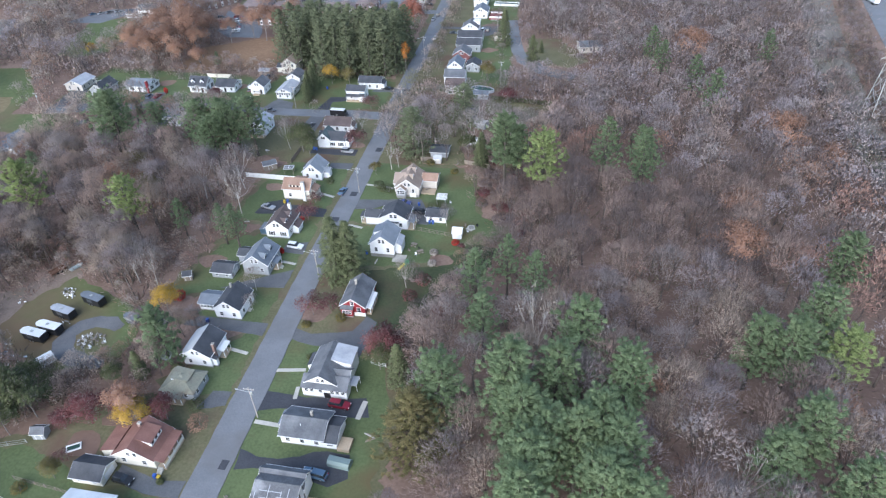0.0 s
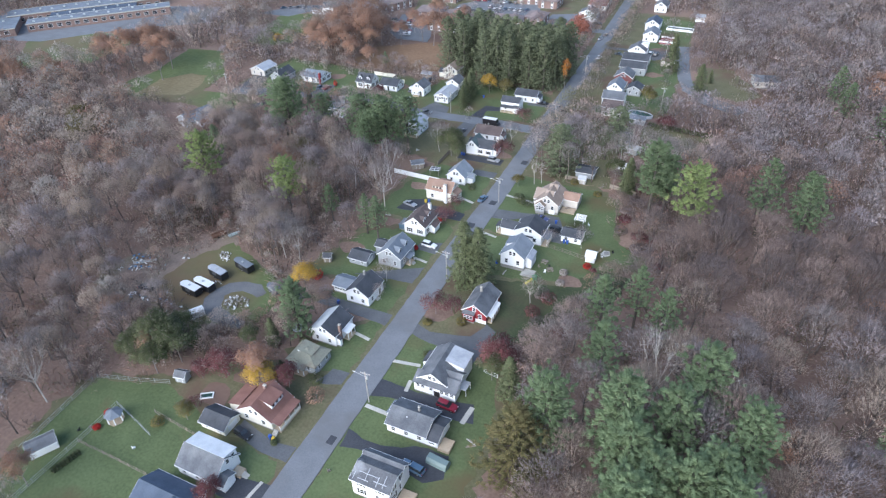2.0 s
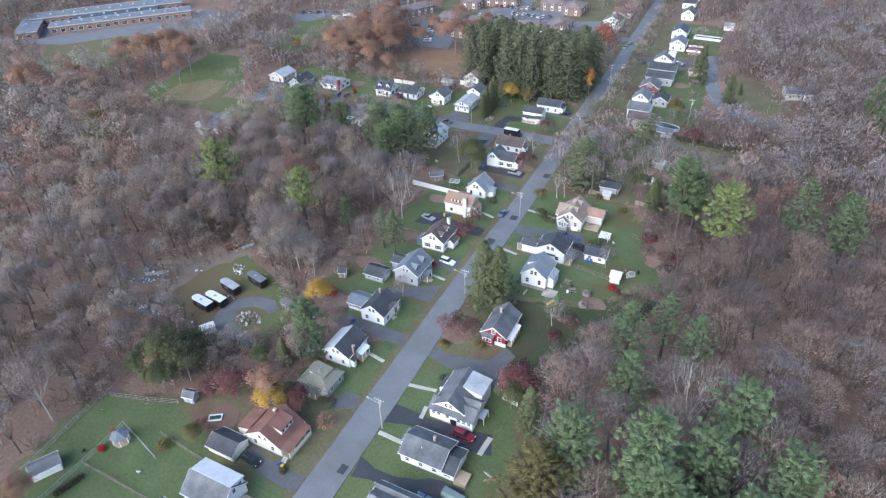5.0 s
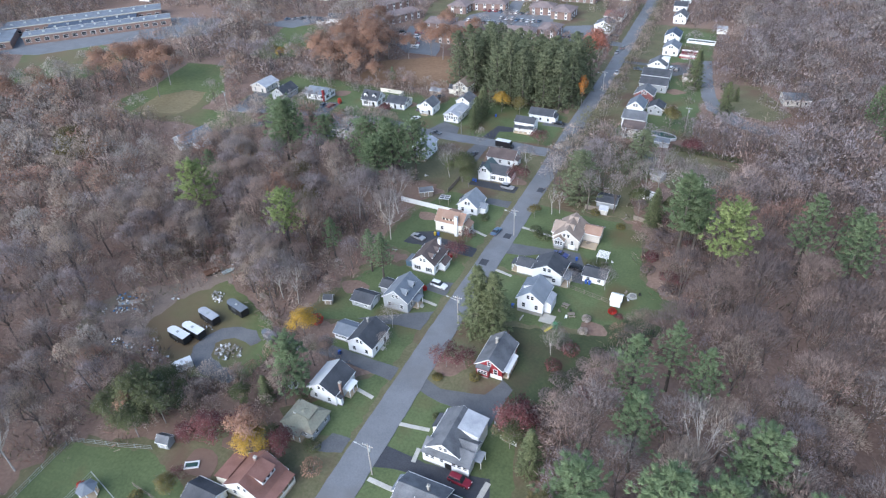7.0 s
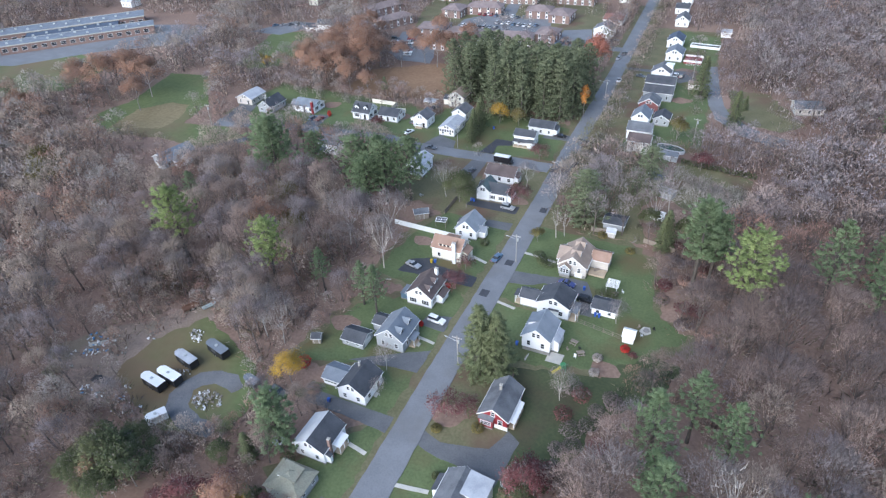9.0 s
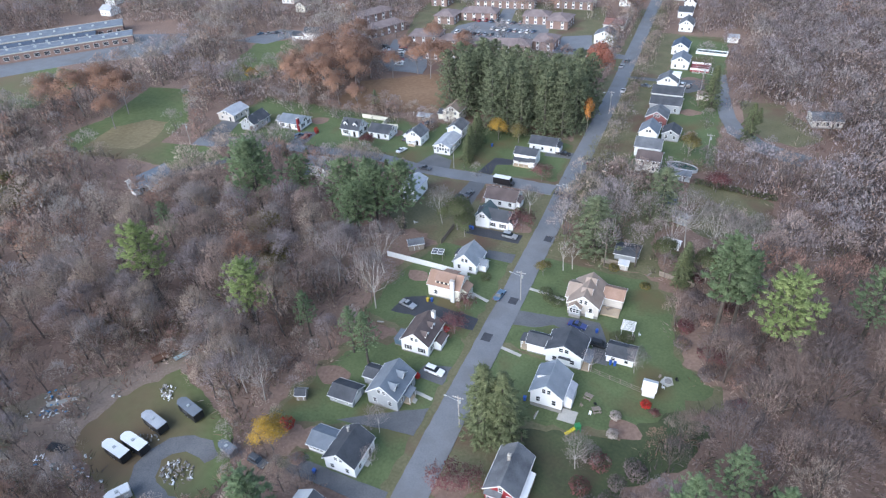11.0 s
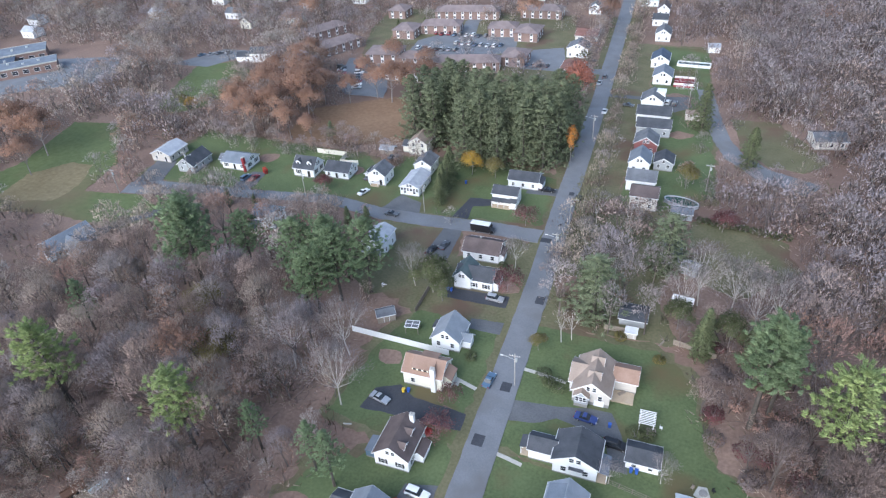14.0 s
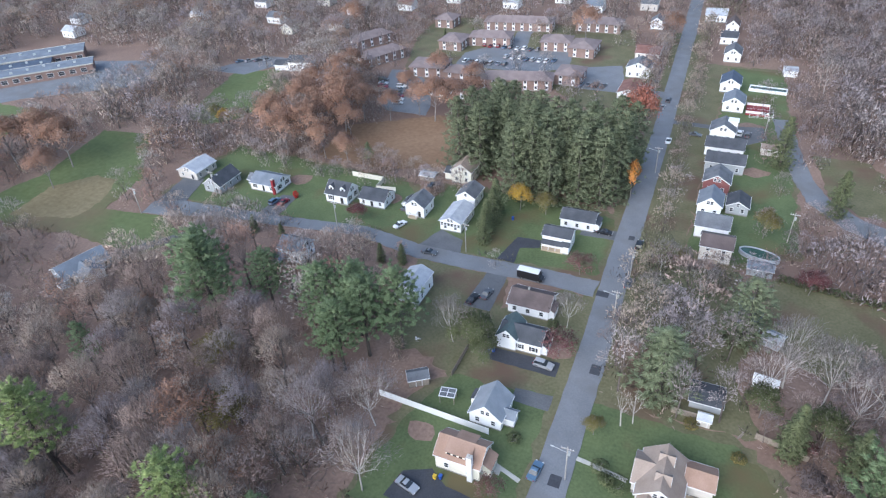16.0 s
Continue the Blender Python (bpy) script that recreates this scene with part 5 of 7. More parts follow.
trailer(-123.2, 92.4, -8, 6.6, 2.3, 2.6, BLACK, TRIM, "black box trailer with a white roof on grass")
trailer(-121.0, 95.2, -8, 6.6, 2.3, 2.6, BLACK, TRIM, "black box trailer with a white roof on grass")
trailer(-121.3, 101.0, -12, 6.6, 2.3, 2.6, BLACK, R_PALE, "black box trailer with a pale roof")
trailer(-116.6, 106.6, -14, 6.8, 2.3, 2.6, BLACK, R_SLATE, "black concession trailer with a pale blue roof")
trailer(-114.8, 85.0, 58, 4.4, 2.1, 2.3, P_WHITE, P_WHITE, "small white camper trailer", "camper")
trailer(-102.3, 101.6, -12, 4.2, 2.0, 2.0, P_GREYC, R_SLATE, "small grey utility trailer")

# delivery van on the side street
v = thing("delivery_van", -86.6, 222.8, -2, "black step van with a white roof on the side street", "van", z=0.09)
part("body", Shape().extrude([(-3.4, 0.5), (2.7, 0.5), (2.7, 1.4), (2.3, 2.7), (-3.4, 2.7)], -1.1, 1.1, "y"), P_BLACK, v)
part("roof", Shape().box(-3.42, 2.3, -1.06, 1.06, 2.7, 2.84), P_WHITE, v)
part("hood", Shape().extrude([(2.7, 0.5), (3.5, 0.5), (3.5, 1.1), (2.7, 1.35)], -0.95, 0.95, "y"), P_BLACK, v)
part("windscreen", Shape().add([(2.735, -0.95, 1.5), (2.735, 0.95, 1.5), (2.40, 0.95, 2.55), (2.40, -0.95, 2.55), (2.6, -0.95, 1.5), (2.6, 0.95, 1.5), (2.3, 0.95, 2.55), (2.3, -0.95, 2.55)], [(0, 1, 2, 3), (7, 6, 5, 4), (0, 4, 5, 1), (1, 5, 6, 2), (2, 6, 7, 3), (3, 7, 4, 0)]), GLASS, v)
for sx in (-2.1, 2.4):
    for sy in (-1, 1):
        w = part("wheel", Shape().rod((sx, sy * 0.85, 0.42), (sx, sy * 1.12, 0.42), 0.42, n=14), RUBBER, v)
        part("rim", Shape().rod((sx, sy * 1.12, 0.42), (sx, sy * 1.135, 0.42), 0.24), CHROME, w)
for sy in (-1, 1):
    part("headlight", Shape().box(3.48, 3.53, sy * 0.7 - 0.15, sy * 0.7 + 0.15, 0.75, 1.0), LAMP_WHITE, v)
    part("mirror", Shape().box(2.55, 2.7, sy * 1.3 - 0.08, sy * 1.3 + 0.08, 1.6, 2.0), BLACK, v)

# lorry on the highway
v = thing("lorry", 157, 388, 97, "white lorry driving on the highway", "truck", z=0.06)
part("box_body", Shape().box(-7, 3.2, -1.25, 1.25, 1.1, 4.0), P_WHITE, v)
part("cab", Shape().extrude([(3.4, 0.6), (6.2, 0.6), (6.2, 1.7), (5.2, 2.0), (4.9, 3.2), (3.4, 3.3)], -1.15, 1.15, "y"), P_WHITE, v)
part("windscreen", Shape().box(4.95, 5.3, -0.95, 0.95, 2.05, 2.8), GLASS, v)
for sx in (-5.5, -4.2, 2.0, 5.3):
    for sy in (-1, 1):
        part("wheel", Shape().rod((sx, sy * 0.9, 0.5), (sx, sy * 1.2, 0.5), 0.5, n=12), RUBBER, v)
for k in range(30):
    y = 255 + k * 9.0
    x = np.interp(y, (230, 275, 317, 353, 391, 520), (127.8, 136.8, 147.2, 153.2, 160, 187))
    part("lane_line", Shape().box(-0.08, 0.08, -1.6, 1.6, -0.02, 0.075), TRIM, None, m=pose(x, y, 0, 0, 0, -11))["kind"] = "structure"


# ---- school ----
t = thing("school_building", -395, 290, 47, "long flat-roofed brick school with pale roof edges", "school")
for k, (x0, x1, y0, y1, hh, roof) in enumerate(((-45, 45, -6, 9, 5.0, R_SLATE), (-20, 30, -18.2, -6.6, 4.2, R_NAVY), (-32, 50, -30, -18.8, 4.6, R_SLATE), (-50, -38, -34, 9, 4.2, R_SLATE))):
    part("wall", Shape().box(x0, x1, y0, y1, -0.1, hh), BRICK, t)
    part("roof", Shape().box(x0 - 0.4, x1 + 0.4, y0 - 0.4, y1 + 0.4, hh, hh + 0.4), roof, t)
    for q in ((x0 - 0.5, x1 + 0.5, y0 - 0.6, y0 - 0.4), (x0 - 0.5, x1 + 0.5, y1 + 0.4, y1 + 0.6)):
        part("roof_edge", Shape().box(*q, hh, hh + 0.55), CONCRETE, t)
    for i in range(int((x1 - x0) / 5)):
        window(t, pose(x0 + 2.5 + i * 5, y0, 2.4), 2.6, 1.8)
    for i in range(int((x1 - x0) / 7)):
        u = x0 + 4 + i * 7
        part("roof_vent", Shape().box(u - 0.6, u + 0.6, (y0 + y1) / 2 - 0.5 + (i % 3 - 1) * 2, (y0 + y1) / 2 + 0.5 + (i % 3 - 1) * 2, hh + 0.4, hh + 1.2), GALV, t)


# ---- yard things ----
def shed(x, y, rot, w, d, h, wall, roof, label):
    t = thing("garden_shed", x, y, rot, label, "shed", "garden sheds")
    block(t, -w / 2, w / 2, -d / 2, d / 2, h, 0.9, "x", wall, roof, over=0.2, base=0.1)
    door(t, pose(0, -d / 2, 0.1), 1.2, min(1.8, h - 0.2), wall)
    return t


shed(-115.2, 39.9, 62, 5.4, 3.6, 2.0, WHITE, R_GREY, "white shed with a grey roof on the lawn")
shed(-102.0, 66.8, 10, 2.6, 2.2, 1.9, GREYSIDE, R_GREY, "small grey shed by the trees")
shed(-96.6, 119.6, 20, 2.2, 2.0, 1.8, WOOD, R_DARK, "small dark wooden playhouse")
shed(-27.0, 148.6, 0, 2.6, 3.0, 2.1, WHITE, TRIM, "white metal shed on the grass")
shed(-98.2, 180.0, 35, 4.4, 3.0, 2.1, WOOD, R_GREY, "weathered shed at the edge of the trees")
shed(-33.0, 315.6, 0, 6.0, 4.0, 2.4, BEIGE, R_TAN, "beige outbuilding behind the houses")
shed(-33.2, 245.4, 0, 6.0, 3.6, 2.2, GREYSIDE, R_SLATE, "grey shed with a slate roof by the pool")
shed(-29.4, 219.0, -20, 4.0, 3.4, 2.2, GREYSIDE, R_PALE, "small pale-roofed shed by the lawn")
shed(-28.0, 394.0, 5, 5.0, 6.0, 2.6, WHITE, R_PALE, "white outbuilding by the woods")

# gazebo
t = thing("gazebo", -107.0, 51.6, 15, "white garden gazebo with a pointed grey roof", "gazebo")
part("floor", Shape().rod((0, 0, -0.1), (0, 0, 0.15), 1.8, n=6), DECK, t)
part("roof", Shape().rod((0, 0, 2.2), (0, 0, 3.3), 2.1, 0.1, n=6), R_SLATE, t)
for k in range(6):
    c, s = math.cos(k * math.pi / 3), math.sin(k * math.pi / 3)
    part("post", Shape().box(1.6 * c - 0.09, 1.6 * c + 0.09, 1.6 * s - 0.09, 1.6 * s + 0.09, 0.15, 2.25), TRIM, t)

# trampoline-like framed pool on the lawn
t = thing("inflatable_pool", -93.3, 65.0, 32, "small white-rimmed rectangular pool on the grass", "pool")
for q in ((-1.5, 1.5, -0.85, -0.6), (-1.5, 1.5, 0.6, 0.85), (-1.5, -1.25, -0.6, 0.6), (1.25, 1.5, -0.6, 0.6)):
    part("rim", Shape().box(*q, 0, 0.35), TRIM, t)
part("water", Shape().box(-1.25, 1.25, -0.6, 0.6, 0, 0.2), WATER, t)

# above-ground pool
t = thing("swimming_pool", -33.6, 252.6, -14, "oval above-ground pool with a pale rim", "pool")
ring = [(5.2 * math.cos(a), 2.4 * math.sin(a)) for a in (2 * math.pi * k / 28 for k in range(28))]
s = Shape()
for k in range(28):
    (x0, y0), (x1, y1) = ring[k], ring[(k + 1) % 28]
    s.add([(x0, y0, 0), (x1, y1, 0), (x1 * .93, y1 * .88, 0), (x0 * .93, y0 * .88, 0), (x0, y0, 1.2), (x1, y1, 1.2), (x1 * .93, y1 * .88, 1.2), (x0 * .93, y0 * .88, 1.2)], [(0, 1, 5, 4), (2, 3, 7, 6), (4, 5, 6, 7)])
part("rim", s, R_PALE, t)
part("water", Shape().add([(x * .93, y * .88, 0.95) for x, y in ring], [tuple(range(28))]), WATER, t)

# pergola, picnic table, fire pit, porch furniture
t = thing("pergola", -34.8, 165.6, 0, "weathered white garden pergola", "pergola")
for sx in (-1.3, 1.3):
    for sy in (-1.5, 1.5):
        part("post", Shape().box(sx - 0.07, sx + 0.07, sy - 0.07, sy + 0.07, 0, 2.3), TRIM, t)
for k in range(9):
    part("slat", Shape().box(-1.6, 1.6, -1.75 + k * 0.42, -1.63 + k * 0.42, 2.3, 2.42), TRIM, t)
t = thing("fire_pit", -23.7, 153.2, 0, "round stone fire pit on bare ground", "fire pit")
part("ring", Shape().rod((0, 0, -0.1), (0, 0, 0.35), 0.8, 0.7, n=12), STONE, t)
patch("stone_apron", [(-25.2, 152.2), (-24.8, 154.4), (-22.8, 154.6), (-22.2, 152.6), (-23.6, 151.6)], 0.05, CONCRETE, "pale gravel ring around the fire pit", "gravel", 0.3)


def table(x, y, rot, label="weathered wooden picnic table"):
    t = thing("picnic_table", x, y, rot, label, "table", "picnic tables")
    part("tabletop", Shape().box(-0.9, 0.9, -0.4, 0.4, 0.7, 0.76), WOOD, t)
    for s in (-1, 1):
        part("bench", Shape().box(-0.9, 0.9, s * 0.75 - 0.14, s * 0.75 + 0.14, 0.42, 0.47), WOOD, t)
        part("leg_frame", Shape().box(s * 0.6 - 0.05, s * 0.6 + 0.05, -0.85, 0.85, 0, 0.44).box(s * 0.6 - 0.05, s * 0.6 + 0.05, -0.1, 0.1, 0.44, 0.7), WOOD, t)


for q in ((-33.8, 164.0, 10), (-36.2, 139.4, 30), (-38.6, 142.4, -12), (-40.5, 172, 45)):
    table(*q)


def bin_box(x, y, material, label, s=0.6):
    t = thing("wheelie_bin", x, y, 0, label, "bin", "rubbish bins", z=0.05)
    part("body", Shape().add([(-s * .4, -s * .4, 0), (s * .4, -s * .4, 0), (s * .4, s * .4, 0), (-s * .4, s * .4, 0), (-s / 2, -s / 2, 1.0), (s / 2, -s / 2, 1.0), (s / 2, s / 2, 1.0), (-s / 2, s / 2, 1.0)], [(3, 2, 1, 0), (4, 5, 6, 7)] + [(i, (i + 1) % 4, 4 + (i + 1) % 4, 4 + i) for i in range(4)]), material, t)
    part("lid", Shape().box(-s / 2 - 0.03, s / 2 + 0.03, -s / 2 - 0.05, s / 2 + 0.03, 1.0, 1.07), material, t)


for x, y, m, l in ((-37.6, 70.4, BIN_BLUE, "blue wheelie bin beside the house"), (-72.6, 61.2, BIN_BLUE, "blue wheelie bin on the driveway"), (-71.6, 61.0, BIN_YELLOW, "yellow-lidded bin on the driveway"), (-83.6, 159.6, BIN_BLUE, "blue wheelie bin by the house"),
                   (-84.6, 159.2, BIN_YELLOW, "yellow bin by the house"), (-87.2, 194.6, BIN_BLUE, "blue wheelie bin by the wall"), (-86.2, 194.4, BIN_BLUE, "blue wheelie bin by the wall"), (-36.4, 153.8, BIN_BLUE, "blue wheelie bin by the garage"),
                   (-35.4, 153.8, BIN_BLUE, "blue wheelie bin by the garage"), (-51.0, 136.8, BIN_BLUE, "dark blue bin by the house"), (-41.6, 163.0, BIN_BLUE, "white and blue box on the driveway"), (-83.2, 104.2, BIN_BLUE, "teal bin by the white house"), (-100.2, 248, BIN_BLUE, "bright blue bin on the lawn")):
    bin_box(x, y, m, l)

# boat or car under a tarp
t = thing("covered_trailer", -37.6, 69.8, -6, "vehicle under a grey-green tarpaulin", "tarpaulin", z=0.05)
part("cover", Shape().extrude([(-1.1, 0), (1.1, 0), (1.05, 0.9), (0.6, 1.5), (-0.6, 1.5), (-1.05, 0.9)], -2.3, 2.3, "x"), TARP, t)


# ---- fences ----
def fence(pts, h, material, label, step=2.4, post=0.06, panel=True, bar=0.06):
    t = thing("fence", pts[0][0], pts[0][1], 0, label, "fence", "garden fences")
    ox, oy = pts[0]
    for (x0, y0), (x1, y1) in zip(pts, pts[1:]):
        n = max(1, round(math.dist((x0, y0), (x1, y1)) / step))
        rot = math.degrees(math.atan2(y1 - y0, x1 - x0))
        L = math.dist((x0, y0), (x1, y1)) / n
        for k in range(n + 1):
            u = k / n
            part("post", Shape().box(-post, post, -post, post, -0.1, h + 0.08), material, t, m=pose(x0 + (x1 - x0) * u - ox, y0 + (y1 - y0) * u - oy, 0, 0, 0, rot))
        for k in range(n):
            u = (k + 0.5) / n
            m = pose(x0 + (x1 - x0) * u - ox, y0 + (y1 - y0) * u - oy, 0, 0, 0, rot)
            if panel:
                part("panel", Shape().box(-L / 2, L / 2, -0.03, 0.03, 0.05, h), material, t, m=m)
            else:
                s = Shape()
                for z in ((0.15, h) if h < 1.1 else (0.1, h * 0.5, h)):
                    s.box(-L / 2, L / 2, -0.025 if bar > 0.05 else -bar / 2, 0.025 if bar > 0.05 else bar / 2, z - bar, z)
                part("rail", s, material, t, m=m)


fence([(-104, 173.4), (-79.0, 172.4)], 1.8, TRIM, "long white vinyl panel fence between the yards")
fence([(-118.6, 28), (-119, 33), (-121.6, 58), (-121.4, 59.2), (-111, 62.2), (-104, 64.6)], 1.2, GALV, "chain link fence round the lawn", panel=False, step=3, post=0.045, bar=0.045)
fence([(-110.0, 28), (-109.9, 36), (-109.8, 44.1), (-110.0, 51), (-110.2, 55)], 1.2, GALV, "chain link fence across the lawn", panel=False, step=3, post=0.045, bar=0.045)
fence([(-110.2, 55), (-104, 53.4), (-97, 51.5)], 1.2, GALV, "chain link fence behind the gazebo", panel=False, step=3, post=0.045, bar=0.045)
fence([(-109.6, 44.1), (-100, 44), (-89.8, 43.8)], 1.1, WOOD, "low weathered fence between lawns", panel=False)
fence([(-100.5, 56.6), (-88, 55.4)], 1.1, WOOD, "low weathered fence beside the garage", panel=False)
fence([(-38.6, 96.6), (-35.0, 96.0)], 1.1, TRIM, "short white rail fence by the driveway", panel=False, step=1.6)
fence([(-41.0, 99.4), (-38.4, 97.4)], 1.1, TRIM, "short white rail fence by the driveway", panel=False, step=1.6)
fence([(-40.4, 150.2), (-28.4, 148.0)], 1.2, WOOD, "brown wooden fence behind the house", panel=False)
fence([(-31.5, 190.5), (-27, 189.6), (-22.5, 188.2)], 1.6, WOOD, "weathered wooden fence at the wood's edge")
fence([(-47, 191.2), (-42, 191.2)], 1.6, WOOD, "weathered wooden fence by the low house")
fence([(-160, 256), (-148, 256), (-147.5, 250), (-141, 251)], 1.8, CREAM, "cream fence enclosing a back yard")
fence([(-92, 184), (-92, 194)], 1.5, WOOD, "short wooden fence by the trees")
fence([(-6.5, 230), (2, 219)], 1.2, WOOD, "wooden fence at the lawn's edge", panel=False)
fence([(-4, 300), (10, 286)], 1.2, WOOD, "wooden fence beside the lane", panel=False)
fence([(-41, 344), (-33, 345), (-33, 350), (-42, 350)], 1.2, TRIM, "white deck railing behind the house", panel=False)


# ---- utility poles, street lamps, pylon ----
def pole(x, y, h=9.5, arm=1, label="weathered wooden utility pole with a street lamp"):
    t = thing("utility_pole", x, y, 0, label, "utility pole", "utility poles")
    part("shaft", Shape().rod((0, 0, -0.2), (0, 0, h), 0.14, 0.1), POLE_WOOD, t)
    part("crossarm", Shape().box(-1.2, 1.2, -0.06, 0.06, h - 0.7, h - 0.55), POLE_WOOD, t)
    for k in (-1.05, -0.5, 0.5, 1.05):
        part("insulator", Shape().rod((k, 0, h - 0.55), (k, 0, h - 0.35), 0.05), TRIM, t)
    part("transformer", Shape().rod((0.32, 0.05, h - 2.2), (0.32, 0.05, h - 1.3), 0.24, n=10), GALV, t)
    if arm:
        a = part("lamp_arm", Shape().rod((0, 0, h - 1.6), (arm * 2.6, 0, h - 1.0), 0.04), GALV, t)
        part("lamp_head", Shape().rod((arm * 2.5, 0, h - 1.05), (arm * 3.1, 0, h - 1.0), 0.14, 0.1), GALV, a)


for x, y, arm in ((-58.6, 78.2, -1), (-61.2, 125.0, -1), (-62.4, 168.0, -1), (-63.4, 214.0, -1), (-63.0, 231.0, 0), (-66.2, 290, -1), (-147.4, 226, 0), (-196, 229, 1), (-212, 212, 0), (-107, 228.2, 0), (-27, 262, 0), (-35.5, 325, 0)):
    pole(x, y, arm=arm)

t = thing("pylon", 113, 244, 20, "grey steel lattice pylon above the woods", "pylon")
for sx in (-1, 1):
    for sy in (-1, 1):
        part("leg", Shape().rod((sx * 3, sy * 3, -0.2), (sx * 0.6, sy * 0.6, 30), 0.16, 0.1, n=6), GALV, t)
for k in range(6):
    z0, z1 = k * 5, k * 5 + 5
    r0, r1 = 3 - 2.4 * z0 / 30, 3 - 2.4 * z1 / 30
    s = Shape()
    for (a0, b0), (a1, b1) in (((-1, -1), (1, -1)), ((1, -1), (1, 1)), ((1, 1), (-1, 1)), ((-1, 1), (-1, -1))):
        s.rod((a0 * r0, b0 * r0, z0), (a1 * r1, b1 * r1, z1), 0.06, n=4)
        s.rod((a1 * r0, b1 * r0, z0), (a0 * r1, b0 * r1, z1), 0.06, n=4)
    part("lattice", s, GALV, t)
for z in (22, 26, 29.5):
    part("crossarm", Shape().rod((-5.5, 0, z), (5.5, 0, z), 0.15, n=4).rod((-5.5, 0, z), (0, 0, z + 1.2), 0.08, n=4).rod((5.5, 0, z), (0, 0, z + 1.2), 0.08, n=4), GALV, t)


# ---- scrap and rubble in the lot ----
def rubble(x, y, r, n, seed, label, mats):
    rr = random.Random(seed)
    t = thing("rubble_heap", x, y, 0, label, "rubble", "rubble heaps")
    for k in range(n):
        d, a = r * math.sqrt(rr.random()), rr.random() * 6.283
        s = rr.uniform(0.1, 0.4)
        sh = Shape().rod((-s, 0, 0), (s, 0, s * rr.uniform(0, .5)), s * rr.uniform(.3, .9), s * rr.uniform(.2, .7), n=5)
        part("scrap", sh, mats[rr.randrange(len(mats))], t, m=pose(d * math.cos(a), d * math.sin(a) * 0.7, 0.1 + 0.5 * max(0, 1 - d / r), rr.uniform(-40, 40), rr.uniform(-40, 40), rr.uniform(0, 360)))


rubble(-108.9, 93.8, 3.8, 110, 1, "heap of pale rubble and scrap on gravel", (CONCRETE, TRIM, STONE, WOOD))
rubble(-127.0, 110.4, 2.2, 30, 2, "small heap of pale stones in grass", (CONCRETE, TRIM, STONE))
rubble(-147.5, 98.0, 5.0, 60, 3, "scattered junk and boards on bare ground", (CONCRETE, TARP_BLUE, WOOD, STONE, TRIM))
rubble(-104, 87.0, 3.0, 20, 4, "line of pale stones beside the gravel", (CONCRETE, STONE))
rubble(-126, 87.0, 6.0, 16, 6, "scattered white scraps in the brush", (TRIM, CONCRETE))
rubble(-130, 122, 4.0, 14, 7, "planks and scrap among brown brush", (WOOD, TRIM, STONE))
for x, y, rot in ((-128.5, 121, 70), (-121.8, 120.4, 60)):
    t = thing("scrap_pallet", x, y, rot, "old wooden pallet lying on the ground", "pallet")
    for k in range(6):
        part("board", Shape().box(-1.3, 1.3, -0.9 + k * 0.34, -0.66 + k * 0.34, 0.1, 0.16), WOOD, t)
    part("runner", Shape().box(-1.2, -1.0, -0.9, 1.04, 0, 0.1).box(1.0, 1.2, -0.9, 1.04, 0, 0.1), WOOD, t)
t = thing("satellite_dish", -85.6, 89.8, 0, "large pale satellite dish on a post", "satellite dish")
part("post", Shape().rod((0, 0, -0.1), (0, 0, 2.6), 0.08), GALV, t)
part("dish", Shape().rod((0, 0, 2.6), (0.1, -0.15, 2.95), 0.3, 1.3, n=16), R_PALE, t)

t = thing("canopy", -90.0, 177.6, 10, "garden canopy with a white frame and glazed roof", "canopy")
for sx in (-1.5, 1.5):
    for sy in (-1.1, 1.1):
        part("post", Shape().box(sx - 0.06, sx + 0.06, sy - 0.06, sy + 0.06, 0, 2.2), WOOD, t)
for q in ((-1.7, 1.7, -1.3, -1.15), (-1.7, 1.7, 1.15, 1.3), (-1.7, -1.55, -1.15, 1.15), (1.55, 1.7, -1.15, 1.15), (-1.55, 1.55, -0.06, 0.06), (-0.06, 0.06, -1.15, -0.06), (-0.06, 0.06, 0.06, 1.15)):
    part("frame_bar", Shape().box(*q, 2.2, 2.32), TRIM, t)
for sx in (-1, 1):
    for sy in (-1, 1):
        part("roof_panel", Shape().box(min(sx * 0.06, sx * 1.55), max(sx * 0.06, sx * 1.55), min(sy * 0.06, sy * 1.15), max(sy * 0.06, sy * 1.15), 2.22, 2.27), R_GREY, t)
shed(-30.4, 205.0, -8, 4.6, 2.2, 1.9, WHITE, TRIM, "low white-roofed shed among bare trees")
shed(-40.8, 190.6, 0, 2.4, 2.0, 1.9, BEIGE, R_PALE, "small pale shed by the wooded house")
rubble(-104.1, 191.4, 0.9, 12, 9, "ring of pale stones on the grass", (CONCRETE, TRIM))
rubble(-128.4, 86.4, 1.6, 10, 10, "blue tarpaulin and junk in the brush", (TARP_BLUE, STONE, TRIM))
t = thing("long_pool_deck", -35.6, 372.4, -4, "long pale raised pool deck behind the house", "deck")
part("deck_frame", Shape().box(-7, 7, -2.2, -1.8, 0, 1.2).box(-7, 7, 1.8, 2.2, 0, 1.2).box(-7, -6.6, -1.8, 1.8, 0, 1.2).box(6.6, 7, -1.8, 1.8, 0, 1.2), TRIM, t)
part("water", Shape().box(-6.6, 6.6, -1.8, 1.8, 0, 0.9), WATER, t)
t = thing("raised_deck", -38.5, 350.0, 0, "dark red deck with white railing", "deck")
part("floor", Shape().box(-4, 4, -4, 4, 0, 0.9), REDSIDE, t)
